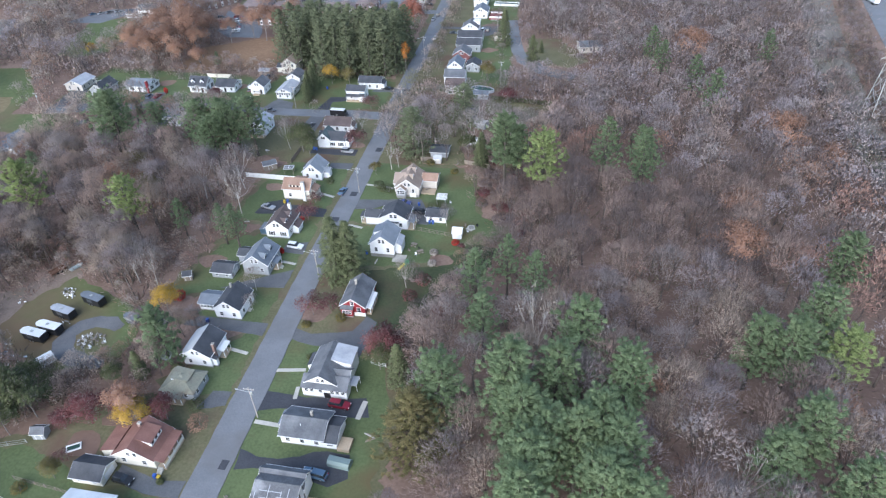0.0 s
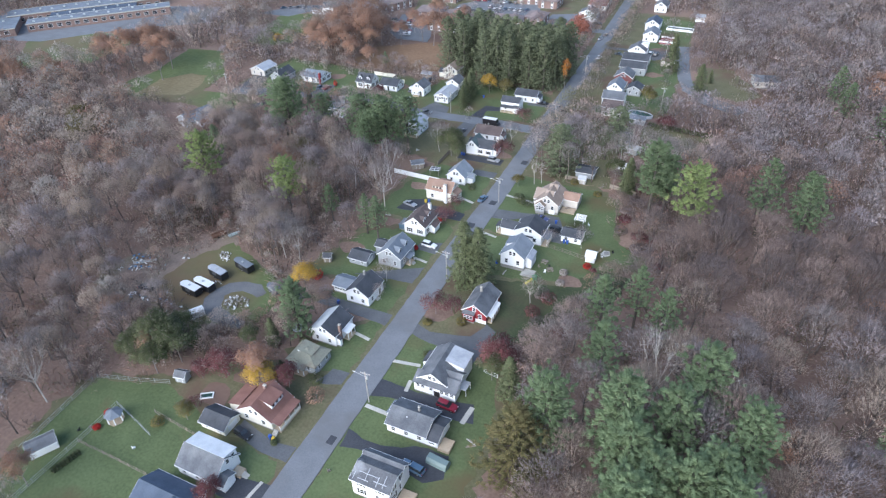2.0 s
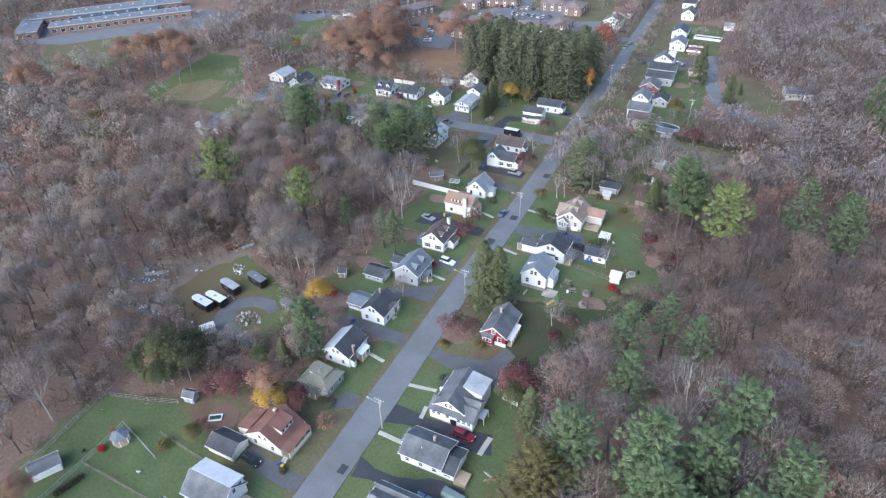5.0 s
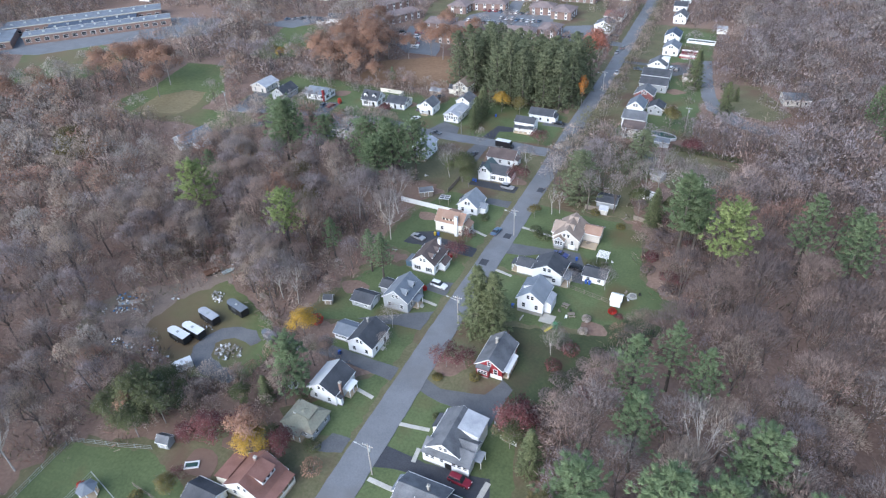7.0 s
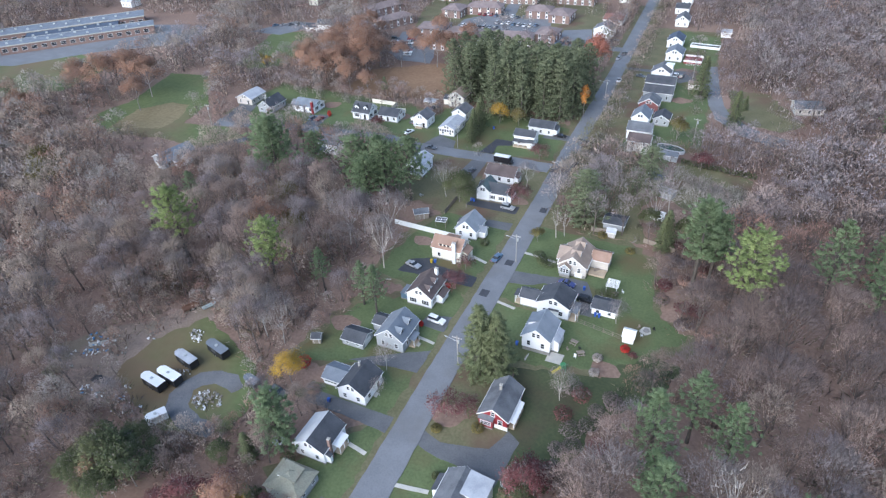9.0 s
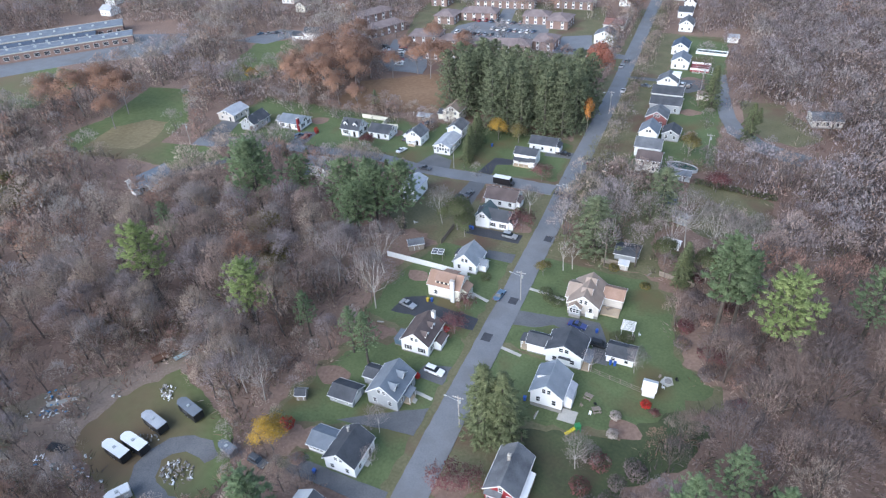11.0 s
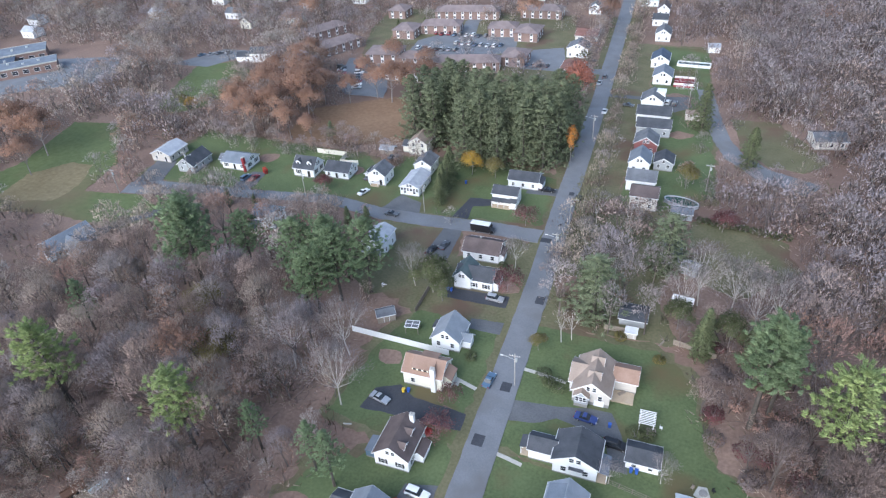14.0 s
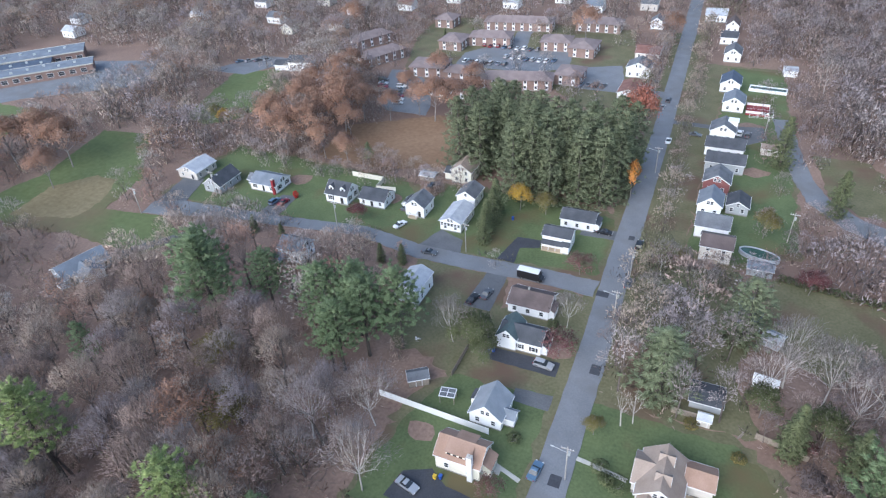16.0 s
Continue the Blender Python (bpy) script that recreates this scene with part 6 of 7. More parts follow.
for q in ((-4, 4, -4.1, -3.98), (3.98, 4.1, -3.98, 4), (-4, 3.98, 3.98, 4.1)):
    part("railing", Shape().box(*q, 0.9, 1.8), TRIM, t)
# lawn clutter: chairs, toys, boards
def garden_chair(x, y, rot, material, label):
    t = thing("garden_chair", x, y, rot, label, "chair", "garden chairs")
    part("seat", Shape().box(-0.27, 0.27, -0.27, 0.27, 0.38, 0.43), material, t)
    part("backrest", Shape().box(-0.27, 0.27, 0.23, 0.28, 0.43, 0.95), material, t)
    for sx in (-0.23, 0.23):
        for sy in (-0.23, 0.23):
            part("leg", Shape().box(sx - 0.025, sx + 0.025, sy - 0.025, sy + 0.025, 0, 0.38), material, t)


for k, (x, y) in enumerate(((-37.2, 138.0), (-39.4, 139.6), (-36.8, 141.0), (-38.4, 173.6), (-41.6, 173.0), (-25.6, 153.6), (-22.0, 154.0), (-24.4, 150.8), (-97.4, 47.6), (-110.4, 47.8), (-112.2, 46.2), (-84.2, 170.0), (-32.0, 165.6), (-56.8, 59.4), (-37.6, 57.6), (-36.6, 58.8))):
    garden_chair(x, y, k * 67 % 360, (TRIM, WOOD, BLACK, TRIM)[k % 4], ("white plastic garden chair on the grass", "weathered wooden garden chair on the grass", "black metal garden chair on the grass", "white plastic garden chair on the grass")[k % 4])
for k, (x, y, ln) in enumerate(((-33.6, 77.2, 2.6), (-33.2, 76.2, 2.2), (-47.5, 133.8, 2.4), (-31.4, 128.6, 1.8), (-92.4, 147.8, 1.8), (-34.0, 190.2, 2.2))):
    t = thing("timber_beam", x, y, k * 53 - 20, "loose pale timber lying on the grass", "timber")
    part("board", Shape().box(-ln / 2, ln / 2, -0.12, 0.12, 0.0, 0.14), WOOD if k % 2 else CONCRETE, t)
    part("cross_board", Shape().box(-ln / 3, ln / 3, 0.16, 0.36, 0.0, 0.12), WOOD, t)

# children's slide on the eastern lawn
t = thing("playground_slide", -38.7, 132.6, 35, "small plastic slide in yellow and green on the lawn", "slide")
SLIDE_Y, SLIDE_G = paint("yellow_plastic", (0.6, 0.5, 0.04), 0.45), paint("green_plastic", (0.04, 0.22, 0.08), 0.45)
chute = Shape()
for k in range(5):
    chute.box(-2.4 + k * 0.42, -1.98 + k * 0.42, -0.35, 0.35, 0.05 + k * 0.28, 0.2 + k * 0.28)
part("chute", chute, SLIDE_Y, t)
for sx in (-0.3, 0.6):
    for sy in (-0.45, 0.45):
        part("post", Shape().box(sx, sx + 0.12, sy - 0.06, sy + 0.06, 0, 2.1), SLIDE_G, t)
part("platform", Shape().box(-0.35, 0.75, -0.5, 0.5, 1.25, 1.38), SLIDE_G, t)
part("roof", Shape().box(-0.4, 0.8, -0.55, 0.55, 2.1, 2.2), SLIDE_G, t)

# more junk on the bare soil round the lot
for k, (x, y, r, n, mats, label) in enumerate(((-146.6, 94.4, 2.2, 22, (TARP_BLUE, TRIM, CONCRETE), "blue tarpaulin and white junk on bare soil"), (-150.7, 92.6, 1.6, 9, (TRIM, BLACK, CONCRETE), "small heap of junk on bare soil"),
                                               (-147.3, 88.7, 1.4, 7, (WOOD, CONCRETE), "old boards and stones on bare soil"), (-140.8, 97.6, 2.6, 14, (WOOD, CONCRETE, STONE), "scattered boards at the soil bank"), (-137.3, 85.3, 1.8, 14, (TRIM, TARP_BLUE, STONE), "white and blue scrap in the brush"),
                                               (-133.2, 85.3, 1.3, 9, (TARP, TRIM), "green and white scrap in the brush"), (-125.4, 108.4, 1.6, 22, (TRIM, CONCRETE), "white stones beside a trailer"), (-145.2, 100.4, 2.8, 12, (CONCRETE, WOOD), "pale stones along the soil bank"), (-136.6, 104.6, 1.8, 8, (WOOD, TRIM), "loose boards at the edge of the grass"), (-120.4, 98.0, 2.4, 14, (WOOD, STONE, TRIM), "litter of wood between the trailers"))):
    rubble(x, y, r, n, 30 + k, label, mats)
t = thing("concrete_sheet", -147.4, 97.8, 38, "cracked pale concrete slab on the soil bank", "slab")
part("slab", Shape().box(-2.6, 2.6, -0.8, 0.8, 0.0, 0.12), CONCRETE, t)
part("broken_slab", Shape().box(2.75, 4.2, -0.5, 0.7, 0.0, 0.1), CONCRETE, t)
RUST = mat("rusted_steel", (0.1, 0.055, 0.038), (0.18, 0.1, 0.07), 0.6, 9, 0.9)
t = thing("flatbed_trailer", -135.1, 117.2, 62, "rusty flatbed trailer standing in brown brush", "trailer")
part("bed", Shape().box(-2.2, 2.2, -1.0, 1.0, 0.6, 0.75), RUST, t)
for sy in (-1, 1):
    part("side_board", Shape().box(-2.2, 2.2, sy * 1.0 - 0.05, sy * 1.0 + 0.05, 0.75, 1.1), RUST, t)
    for sx in (-0.5, 0.5):
        part("wheel", Shape().rod((sx, sy * 0.8, 0.36), (sx, sy * 1.0, 0.36), 0.36, n=12), RUBBER, t)
part("drawbar", Shape().rod((2.2, 0, 0.6), (3.6, 0, 0.4), 0.06), RUST, t)
t = thing("rowing_boat", -131.2, 119.6, 66, "small pale blue boat lying in the brush", "boat")
HULL = paint("pale_blue_hull_paint", (0.5, 0.6, 0.62), 0.5)
lo, hi = [(-1.7, -0.35), (0.9, -0.35), (1.6, 0), (0.9, 0.35), (-1.7, 0.35)], [(-1.9, -0.62), (1.1, -0.62), (2.2, 0), (1.1, 0.62), (-1.9, 0.62)]
part("hull", Shape().add([(x, y, 0.02) for x, y in lo] + [(x, y, 0.6) for x, y in hi] + [(x * 0.93, y * 0.82, 0.6) for x, y in hi] + [(x * 0.9, y * 0.8, 0.12) for x, y in lo],
                         [(4, 3, 2, 1, 0)] + [(i, (i + 1) % 5, 5 + (i + 1) % 5, 5 + i) for i in range(5)] + [(5 + i, 5 + (i + 1) % 5, 10 + (i + 1) % 5, 10 + i) for i in range(5)] + [(10 + i, 10 + (i + 1) % 5, 15 + (i + 1) % 5, 15 + i) for i in range(5)] + [(15, 16, 17, 18, 19)]), HULL, t)
for bx in (-0.9, 0.4):
    part("bench", Shape().box(bx - 0.13, bx + 0.13, -0.5, 0.5, 0.42, 0.47), WOOD, t)


# ---- trees ----
def tube(p0, p1, r0, r1, n=3):
    p0, p1 = np.asarray(p0, float), np.asarray(p1, float)
    d = p1 - p0
    d = d / (np.linalg.norm(d) + 1e-9)
    s = np.cross(d, (0.31, 0.17, 0.93) if abs(d[2]) < 0.9 else (1, 0, 0))
    s /= np.linalg.norm(s)
    t = np.cross(d, s)
    a = np.arange(n) * 2 * np.pi / n
    ring = np.cos(a)[:, None] * s + np.sin(a)[:, None] * t
    lo, hi = p0 + r0 * ring, p1 + r1 * ring
    nx = np.roll(np.arange(n), -1)
    return np.concatenate([np.stack([lo, lo[nx], hi], 1), np.stack([lo[nx], hi[nx], hi], 1)])


def blades(base, way, length, width, rng):
    """Narrow triangles from their base points along their ways."""
    way = way / (np.linalg.norm(way, axis=1, keepdims=True) + 1e-9)
    side = np.cross(way, rng.normal(size=way.shape))
    side /= np.linalg.norm(side, axis=1, keepdims=True) + 1e-9
    half = side * (np.asarray(width) / 2)[:, None]
    return np.stack([base - half, base + half, base + way * np.asarray(length)[:, None]], 1)


def bare_tree(rng, H, R, limbs, n, length, wide, forks=4, tubes=True, thick=0.0115):
    """A leafless tree: limbs that fan up from a fork into clumps of fine twigs on a rounded crown. Gives wood, twigs and twig bases."""
    wood, twig, tips = [], [], []
    lean = rng.normal(size=2) * 0.02 * H
    fork = np.array([lean[0], lean[1], H * rng.uniform(0.26, 0.36)])
    core = np.array([lean[0], lean[1], H * 0.42])
    r = thick * H
    wood.append(tube((0, 0, -0.3), fork, r * 1.2, r * 0.9, 6 if tubes else 4))
    per = n // limbs
    for k in range(limbs):
        out = np.sqrt((k + 0.4) / limbs) * rng.uniform(0.72, 0.86)
        az = 2 * np.pi * (k * 0.382 + rng.uniform(-0.07, 0.07))
        tip = np.array([R * out * np.cos(az), R * out * np.sin(az), H * (0.88 - 0.42 * out ** 2.2) * rng.uniform(0.92, 1.05)])
        p0 = fork + np.array([0, 0, H * 0.15 * (1 - out) * rng.random()])
        knee = p0 + (tip - p0) * np.array([0.6, 0.6, 0.45]) + rng.normal(size=3) * 0.015 * H
        wood.append(tube(p0, knee, r * 0.36, r * 0.2, 4 if tubes else 3))
        wood.append(tube(knee, tip, r * 0.2, r * 0.05, 3))
        lobe = R * rng.uniform(0.34, 0.46)
        d = rng.normal(size=(per, 3)) + np.array([0, 0, 0.55])
        d /= np.linalg.norm(d, axis=1, keepdims=True)
        pos = tip + d * lobe * (rng.random((per, 1)) ** 0.42) * np.array([1, 1, 0.85])
        # branches into the clump
        ends = pos[:forks]
        wood.append(blades(np.repeat((knee + (tip - knee) * 0.35)[None], len(ends), 0), ends - knee, np.linalg.norm(ends - knee, axis=1) * 1.05, np.full(len(ends), r * 0.22), rng))
        way = (pos - core) / np.linalg.norm(pos - core, axis=1, keepdims=True) + rng.normal(size=pos.shape) * 0.42
        twig.append(blades(pos, way, length * rng.uniform(0.6, 1.4, per), wide * rng.uniform(0.7, 1.4, per), rng))
        tips.append(pos)
    return np.concatenate(wood), np.concatenate(twig), np.concatenate(tips)


def leaves(points, n, size, rng, spread=0.4):
    pick = points[rng.integers(0, len(points), n)] + rng.normal(size=(n, 3)) * spread
    way = rng.normal(size=(n, 3)) + np.array([0, 0, -0.2])
    return blades(pick, way, size * rng.uniform(0.7, 1.4, n), size * rng.uniform(0.7, 1.3, n), rng)


def pine(rng, H, R, whorls=15, per=7, low=0.22, droop=0.0, tuft=0.8, tufts=5, blade=7, point=0.75, bare=0.0):
    """A conifer: trunk and boughs, and needle tufts in uneven tiers."""
    wood = [tube((0, 0, -0.3), (0, 0, H * 0.5), 0.02 * H, 0.012 * H, 6), tube((0, 0, H * 0.5), (0, 0, H * 0.98), 0.012 * H, 0.02, 5)]
    need, hearts = [], []
    for k in range(whorls):
        u = k / (whorls - 1)
        z = H * (low + (0.97 - low) * u)
        prof = (1 - u) ** point * (0.72 + 0.28 * min(1, u * 5)) + 0.06
        for j in range(per):
            if rng.random() < bare:
                continue
            az = 2 * np.pi * (j + rng.uniform(-0.3, 0.3) + 0.5 * (k % 2)) / per
            ln = R * prof * rng.uniform(0.62, 1.2)
            rise = (0.15 + 0.45 * u - droop) * ln
            p0 = np.array([0, 0, z + rng.uniform(-0.25, 0.25)])
            p1 = p0 + np.array([ln * np.cos(az), ln * np.sin(az), rise])
            wood.append(tube(p0, p1, 0.05, 0.015, 3))
            nt = max(2, int(round(tufts * (0.5 + 0.5 * ln / R))))
            q = np.linspace(0.35, 1.0, nt)
            cen = p0 + (p1 - p0) * q[:, None] + rng.normal(size=(nt, 3)) * 0.15 * ln * np.array([1, 1, 0.3])
            base = np.repeat(cen, blade, 0)
            out = np.array([np.cos(az), np.sin(az), 0.25 - droop])
            way = out * 0.9 + np.array([0, 0, 0.35 - droop * 0.5]) + rng.normal(size=(len(base), 3)) * np.array([0.6, 0.6, 0.35])
            need.append(blades(base + rng.normal(size=base.shape) * 0.16 * tuft, way, tuft * 0.72 * rng.uniform(0.6, 1.4, len(base)), tuft * 0.17 * rng.uniform(0.7, 1.4, len(base)), rng))
            hearts.append(np.repeat(cen - out * 0.35 * tuft - np.array([0, 0, 0.35 * tuft]), blade, 0))
    base = np.tile([0, 0, H * 0.95], (14, 1)) + rng.normal(size=(14, 3)) * 0.15
    need.append(blades(base, np.array([0, 0, 1.2]) + rng.normal(size=(14, 3)) * 0.5, np.full(14, tuft), np.full(14, tuft * 0.2), rng))
    hearts.append(np.tile([0, 0, H * 0.93], (14, 1)))
    return np.concatenate(wood), np.concatenate(need), np.concatenate(hearts)


def rounded(tri, core):
    """Triangles, and for each a soft normal that points out of the crown and up."""
    face = np.cross(tri[:, 1] - tri[:, 0], tri[:, 2] - tri[:, 0])
    face *= np.where(face[:, 2:] < 0, -1, 1) / (np.linalg.norm(face, axis=1, keepdims=True) + 1e-9)
    out = tri.mean(1) - np.asarray(core, float)
    out /= np.linalg.norm(out, axis=1, keepdims=True) + 1e-9
    soft = out * 0.7 + face * 0.3 + np.array([0, 0, 0.6])
    return tri, soft / (np.linalg.norm(soft, axis=1, keepdims=True) + 1e-9)


def soup(name, *sets, soft=None):
    """One mesh from sets of triangles, each with its material; soft: a normal for each triangle."""
    tri = np.concatenate([s for s, _ in sets]).astype(np.float32)
    n = len(tri)
    m = bpy.data.meshes.new(name)
    m.vertices.add(3 * n)
    m.vertices.foreach_set("co", tri.reshape(-1))
    m.loops.add(3 * n)
    m.loops.foreach_set("vertex_index", np.arange(3 * n, dtype=np.int32))
    m.polygons.add(n)
    m.polygons.foreach_set("loop_start", np.arange(0, 3 * n, 3, dtype=np.int32))
    idx = []
    for k, (s, mt) in enumerate(sets):
        m.materials.append(mt)
        idx.append(np.full(len(s), k, np.int32))
    m.polygons.foreach_set("material_index", np.concatenate(idx))
    m.update()
    if soft is not None:
        m.attributes.new("soft", "FLOAT_VECTOR", "POINT").data.foreach_set("vector", np.repeat(soft, 3, 0).astype(np.float32).reshape(-1))
    return m


def crown_mesh(name, core, *sets):
    """A crown or bush whose leaves or twigs share soft, rounded shading."""
    done = [rounded(t, core) for t, _ in sets]
    return soup(name, *((t, mt) for (t, _), (_, mt) in zip(done, sets)), soft=np.concatenate([n for _, n in done]))


def tree_kind(name, label, category, group, wood, wood_mat, crown, crown_mat, extra=None, hearts=None):
    """A tree to copy: trunk with limbs, and crown."""
    t = tagged(new(name), label, category, group)
    part("trunk", soup("trunk", (wood, wood_mat)), wood_mat, t)
    core = hearts if hearts is not None else (0, 0, 0.5 * (crown[..., 2].min() + crown[..., 2].max()) - 0.12 * np.ptp(crown[..., 2]))
    part("crown", crown_mesh("crown", core, (crown, crown_mat), *([extra] if extra else [])), crown_mat, t)
    return t


placed = set()


def plant(kind, x, y, s=1.0, sz=None, rot=None):
    """Sets a tree of that kind; the first one is the tree itself, the others are copies."""
    rot = (x * 37.1 + y * 17.3) % 360 if rot is None else rot
    sz = s if sz is None else sz
    m = pose(x, y, 0, 0, 0, rot)
    if kind not in placed:
        placed.add(kind)
        ob = kind
        ob.matrix_basis = m
    else:
        ob = copy_thing(kind, m)
    ob.scale = (s, s, sz)
    return ob


G = np.random.default_rng
def firs(name, label, group, needles, seeds, **k):
    return [tree_kind(name, label, "pine tree" if "spruce" not in name else "spruce tree", group, w, BARK_DARK, c, needles, hearts=q) for w, c, q in (pine(G(s), **k) for s in seeds)]


pines = firs("white_pine", "tall green white pine with plumed boughs", "white pines", PINE_N, (1, 2, 3), H=27, R=5.9, whorls=13, per=8, low=0.3, tuft=1.0, tufts=6, blade=30, point=0.4)
full_pines = firs("full_pine", "full pale green pine with low boughs", "full pines", PINE_N, (17,), H=19, R=4.6, whorls=13, per=8, low=0.12, tuft=0.95, tufts=5, blade=28, point=0.42)
round_pines = firs("broad_pine", "broad round-crowned green pine", "broad pines", PINE_N, (15, 16), H=25, R=6.8, whorls=11, per=9, low=0.38, tuft=1.0, tufts=6, blade=30, point=0.36, droop=0.02)
thin_pines = firs("young_pine", "slender pale green pine among bare trees", "young pines", PINE_N, (4, 5), H=23, R=4.9, whorls=13, per=6, low=0.36, tuft=0.8, tufts=5, blade=28, point=0.7, bare=0.12)
yg_pines = firs("yellowing_pine", "yellow-green pine standing in bare woods", "yellowing pines", PINE_YG, (6, 7), H=26, R=6.0, whorls=12, per=7, low=0.48, tuft=0.92, tufts=6, blade=32, point=0.45, bare=0.06)
tall_pines = firs("tall_pine", "tall pine with a bare lower trunk", "tall pines", PINE_N, (8,), H=29, R=5.4, whorls=14, per=8, low=0.45, tuft=0.95, tufts=7, blade=32, point=0.45, bare=0.12)
spruces = firs("spruce", "dense dark spruce with drooping boughs", "spruces", SPRUCE_N, (9, 10), H=21, R=4.8, whorls=19, per=8, low=0.06, droop=0.45, tuft=1.1, tufts=5, blade=15, point=0.75)
grove_trees = firs("grove_spruce", "tall dark evergreen in a dense grove", "evergreen grove", GROVE_N, (11, 12, 13), H=23, R=5.6, whorls=17, per=8, low=0.04, droop=0.25, tuft=1.2, tufts=5, blade=14, point=0.42)
larches = firs("larch", "browning olive larch with a broad cone", "larches", LARCH_N, (14,), H=17, R=6.0, whorls=18, per=9, low=0.05, droop=0.1, tuft=0.85, tufts=6, blade=20, point=0.6)


def leafy(name, label, seed, H, R, leaf, n, size, wood=BARK, twig=TWIG, group="leafy trees"):
    r = G(seed)
    w, t, tips = bare_tree(r, H, R, 9, 540, 0.1 * R + 0.3, 0.05)
    return tree_kind(name, label, "tree", group, w, wood, leaves(tips, n, size, r), leaf, (t, twig))


yellow_tree = leafy("yellow_tree", "round tree with golden yellow autumn leaves", 21, 9.5, 4.2, YELLOW_LEAF, 4200, 0.27)
maroon_tree = leafy("maroon_tree", "small tree with dark maroon leaves", 22, 7, 4.0, MAROON_LEAF, 3400, 0.25)
rust_tree = leafy("oak_tree", "oak holding rust-brown autumn leaves", 23, 13, 5.0, RUST_LEAF, 4200, 0.27)
rust_tree2 = leafy("oak_tree", "broad oak holding rust-brown autumn leaves", 24, 15, 6.4, RUST_LEAF, 5000, 0.3)
orange_tree = leafy("orange_tree", "upright tree with bright orange leaves", 25, 10, 2.6, ORANGE_LEAF, 2600, 0.27)
salmon_tree = leafy("maple_tree", "maple with thinning salmon-red leaves", 26, 13, 5.0, SALMON_LEAF, 3000, 0.32)
olive_tree = leafy("olive_leaved_tree", "tree with dull olive-yellow leaves", 27, 9, 4.4, OLIVE_LEAF, 3400, 0.28)
green_tree = leafy("green_tree", "dense tree still in dark green leaf", 28, 10, 4.6, GREEN_LEAF, 5200, 0.3)
red_thin = leafy("crab_apple_tree", "low spreading tree with sparse dark red leaves", 29, 5.5, 4.2, MAROON_LEAF, 1100, 0.28, twig=TWIG_BROWN)

for k, (x, y, s) in enumerate(((-18.9, 78.8, .93), (-5.7, 80, 1.06), (3, 84, .93), (7.2, 96.2, .95), (16, 86, .9), (-3, 73, .96), (1.4, 70, .88), (-1, 64, .93), (7.4, 71, .9), (11, 75.2, .88), (14, 69.5, .9), (-2, 57.7, .9), (11, 61.4, .93), (16.3, 59.5, .88),
                               (42.5, 101, .8), (48.8, 99.4, .85), (56, 109, .88), (40.5, 73.2, .8), (46.6, 78.6, .88), (51.7, 68.6, .82), (68, 132, .8))):
    plant(pines[k % 3], x, y, s)
plant(full_pines[0], -85, 89.5, .95)
for k, (x, y, s) in enumerate(((-150, 177, 1.1), (-158, 184, .95), (-112, 183, .9), (-117, 188, .86), (-106, 188, .9), (-123, 184, .9), (-142, 188, .75), (-115, 177, .8))):
    plant(round_pines[k % 2], x, y, s)
for k, (x, y, s) in enumerate(((-13.2, 99.2, .97), (-16.5, 112.3, 1.02), (-10.2, 123.2, .88), (-3.3, 118.2, .86), (-106, 137, .62), (-88, 134, .68), (-93, 136, .62), (14, 179, 1.1), (24, 172, 1.1), (26, 180, .95), (52, 226, 1), (35, 277, .9), (48, 245, .9), (38, 263, .85), (80, 276, .9), (25, 189, .8),
                               (-117, 176, .78), (-158, 264, .4), (-15, 106, .7), (-167, 155, .7))):
    plant(thin_pines[k % 2], x, y, s)
for k, (x, y, s) in enumerate(((-4.3, 163, 1.06), (-149.2, 131.8, 1.02), (-117.6, 132, .9), (58, 99, .85))):
    plant(yg_pines[k % 2], x, y, s, s)
for x, y, s in ((-16, 170.9, 1.0), (-12.5, 175, .8)):
    plant(tall_pines[0], x, y, s)
for k, (x, y, *s) in enumerate(((-55.6, 124.6, 1.0, .98), (-52.0, 125.6, 1.0, .9), (-30, 306, .85), (-15, 280, .7), (-26, 188, .55), (-104, 234, .5), (-105, 239, .55), (-105, 244, .58), (-106, 249, .6), (-127, 216, .3), (-121, 217, .32), (-170, 216, .3), (-160, 216, .25), (-176, 404, .3), (-190, 400, .3), (-89.6, 85, .4), (-25.5, 189.5, .62), (-15.6, 187.5, .62), (-12, 298, .3), (-30.4, 91, .62))):
    plant(spruces[k % 2], x, y, s[0], s[1] if len(s) > 1 else s[0])
rg = random.Random(8)
for k in range(34):
    row, col = divmod(k, 8)
    x, y = -128 + col * 7.2 + rg.uniform(-1.6, 1.6) + row * 1.5, 262 + row * 8.0 + rg.uniform(-2, 2)
    if x < -73 and not (x < -112 and y < 270):
        plant(grove_trees[k % 3], x, y, rg.uniform(.9, 1.08), rg.uniform(1.04, 1.2))
plant(larches[0], -22.6, 72.6, 1.25, 1.22)
plant(grove_trees[1], -35.5, 217, 1.0, .78)
plant(grove_trees[0], -50.2, 194.5, 1.12, .8)
for x, y, s in ((-82.4, 71.6, .84), (-100, 254, .85), (-94.1, 105.6, .9), (-231.5, 276, .7)):
    plant(yellow_tree, x, y, s)
for x, y, s in ((-93, 72, 1.05), (-87, 76, .9), (-77.5, 74.6, .85), (-36.5, 99, 1.2), (-144, 232, .75), (-98, 69, .7), (-73.5, 44.5, .75), (-22, 240, .9), (-25, 142, .3)):
    plant(maroon_tree, x, y, s)
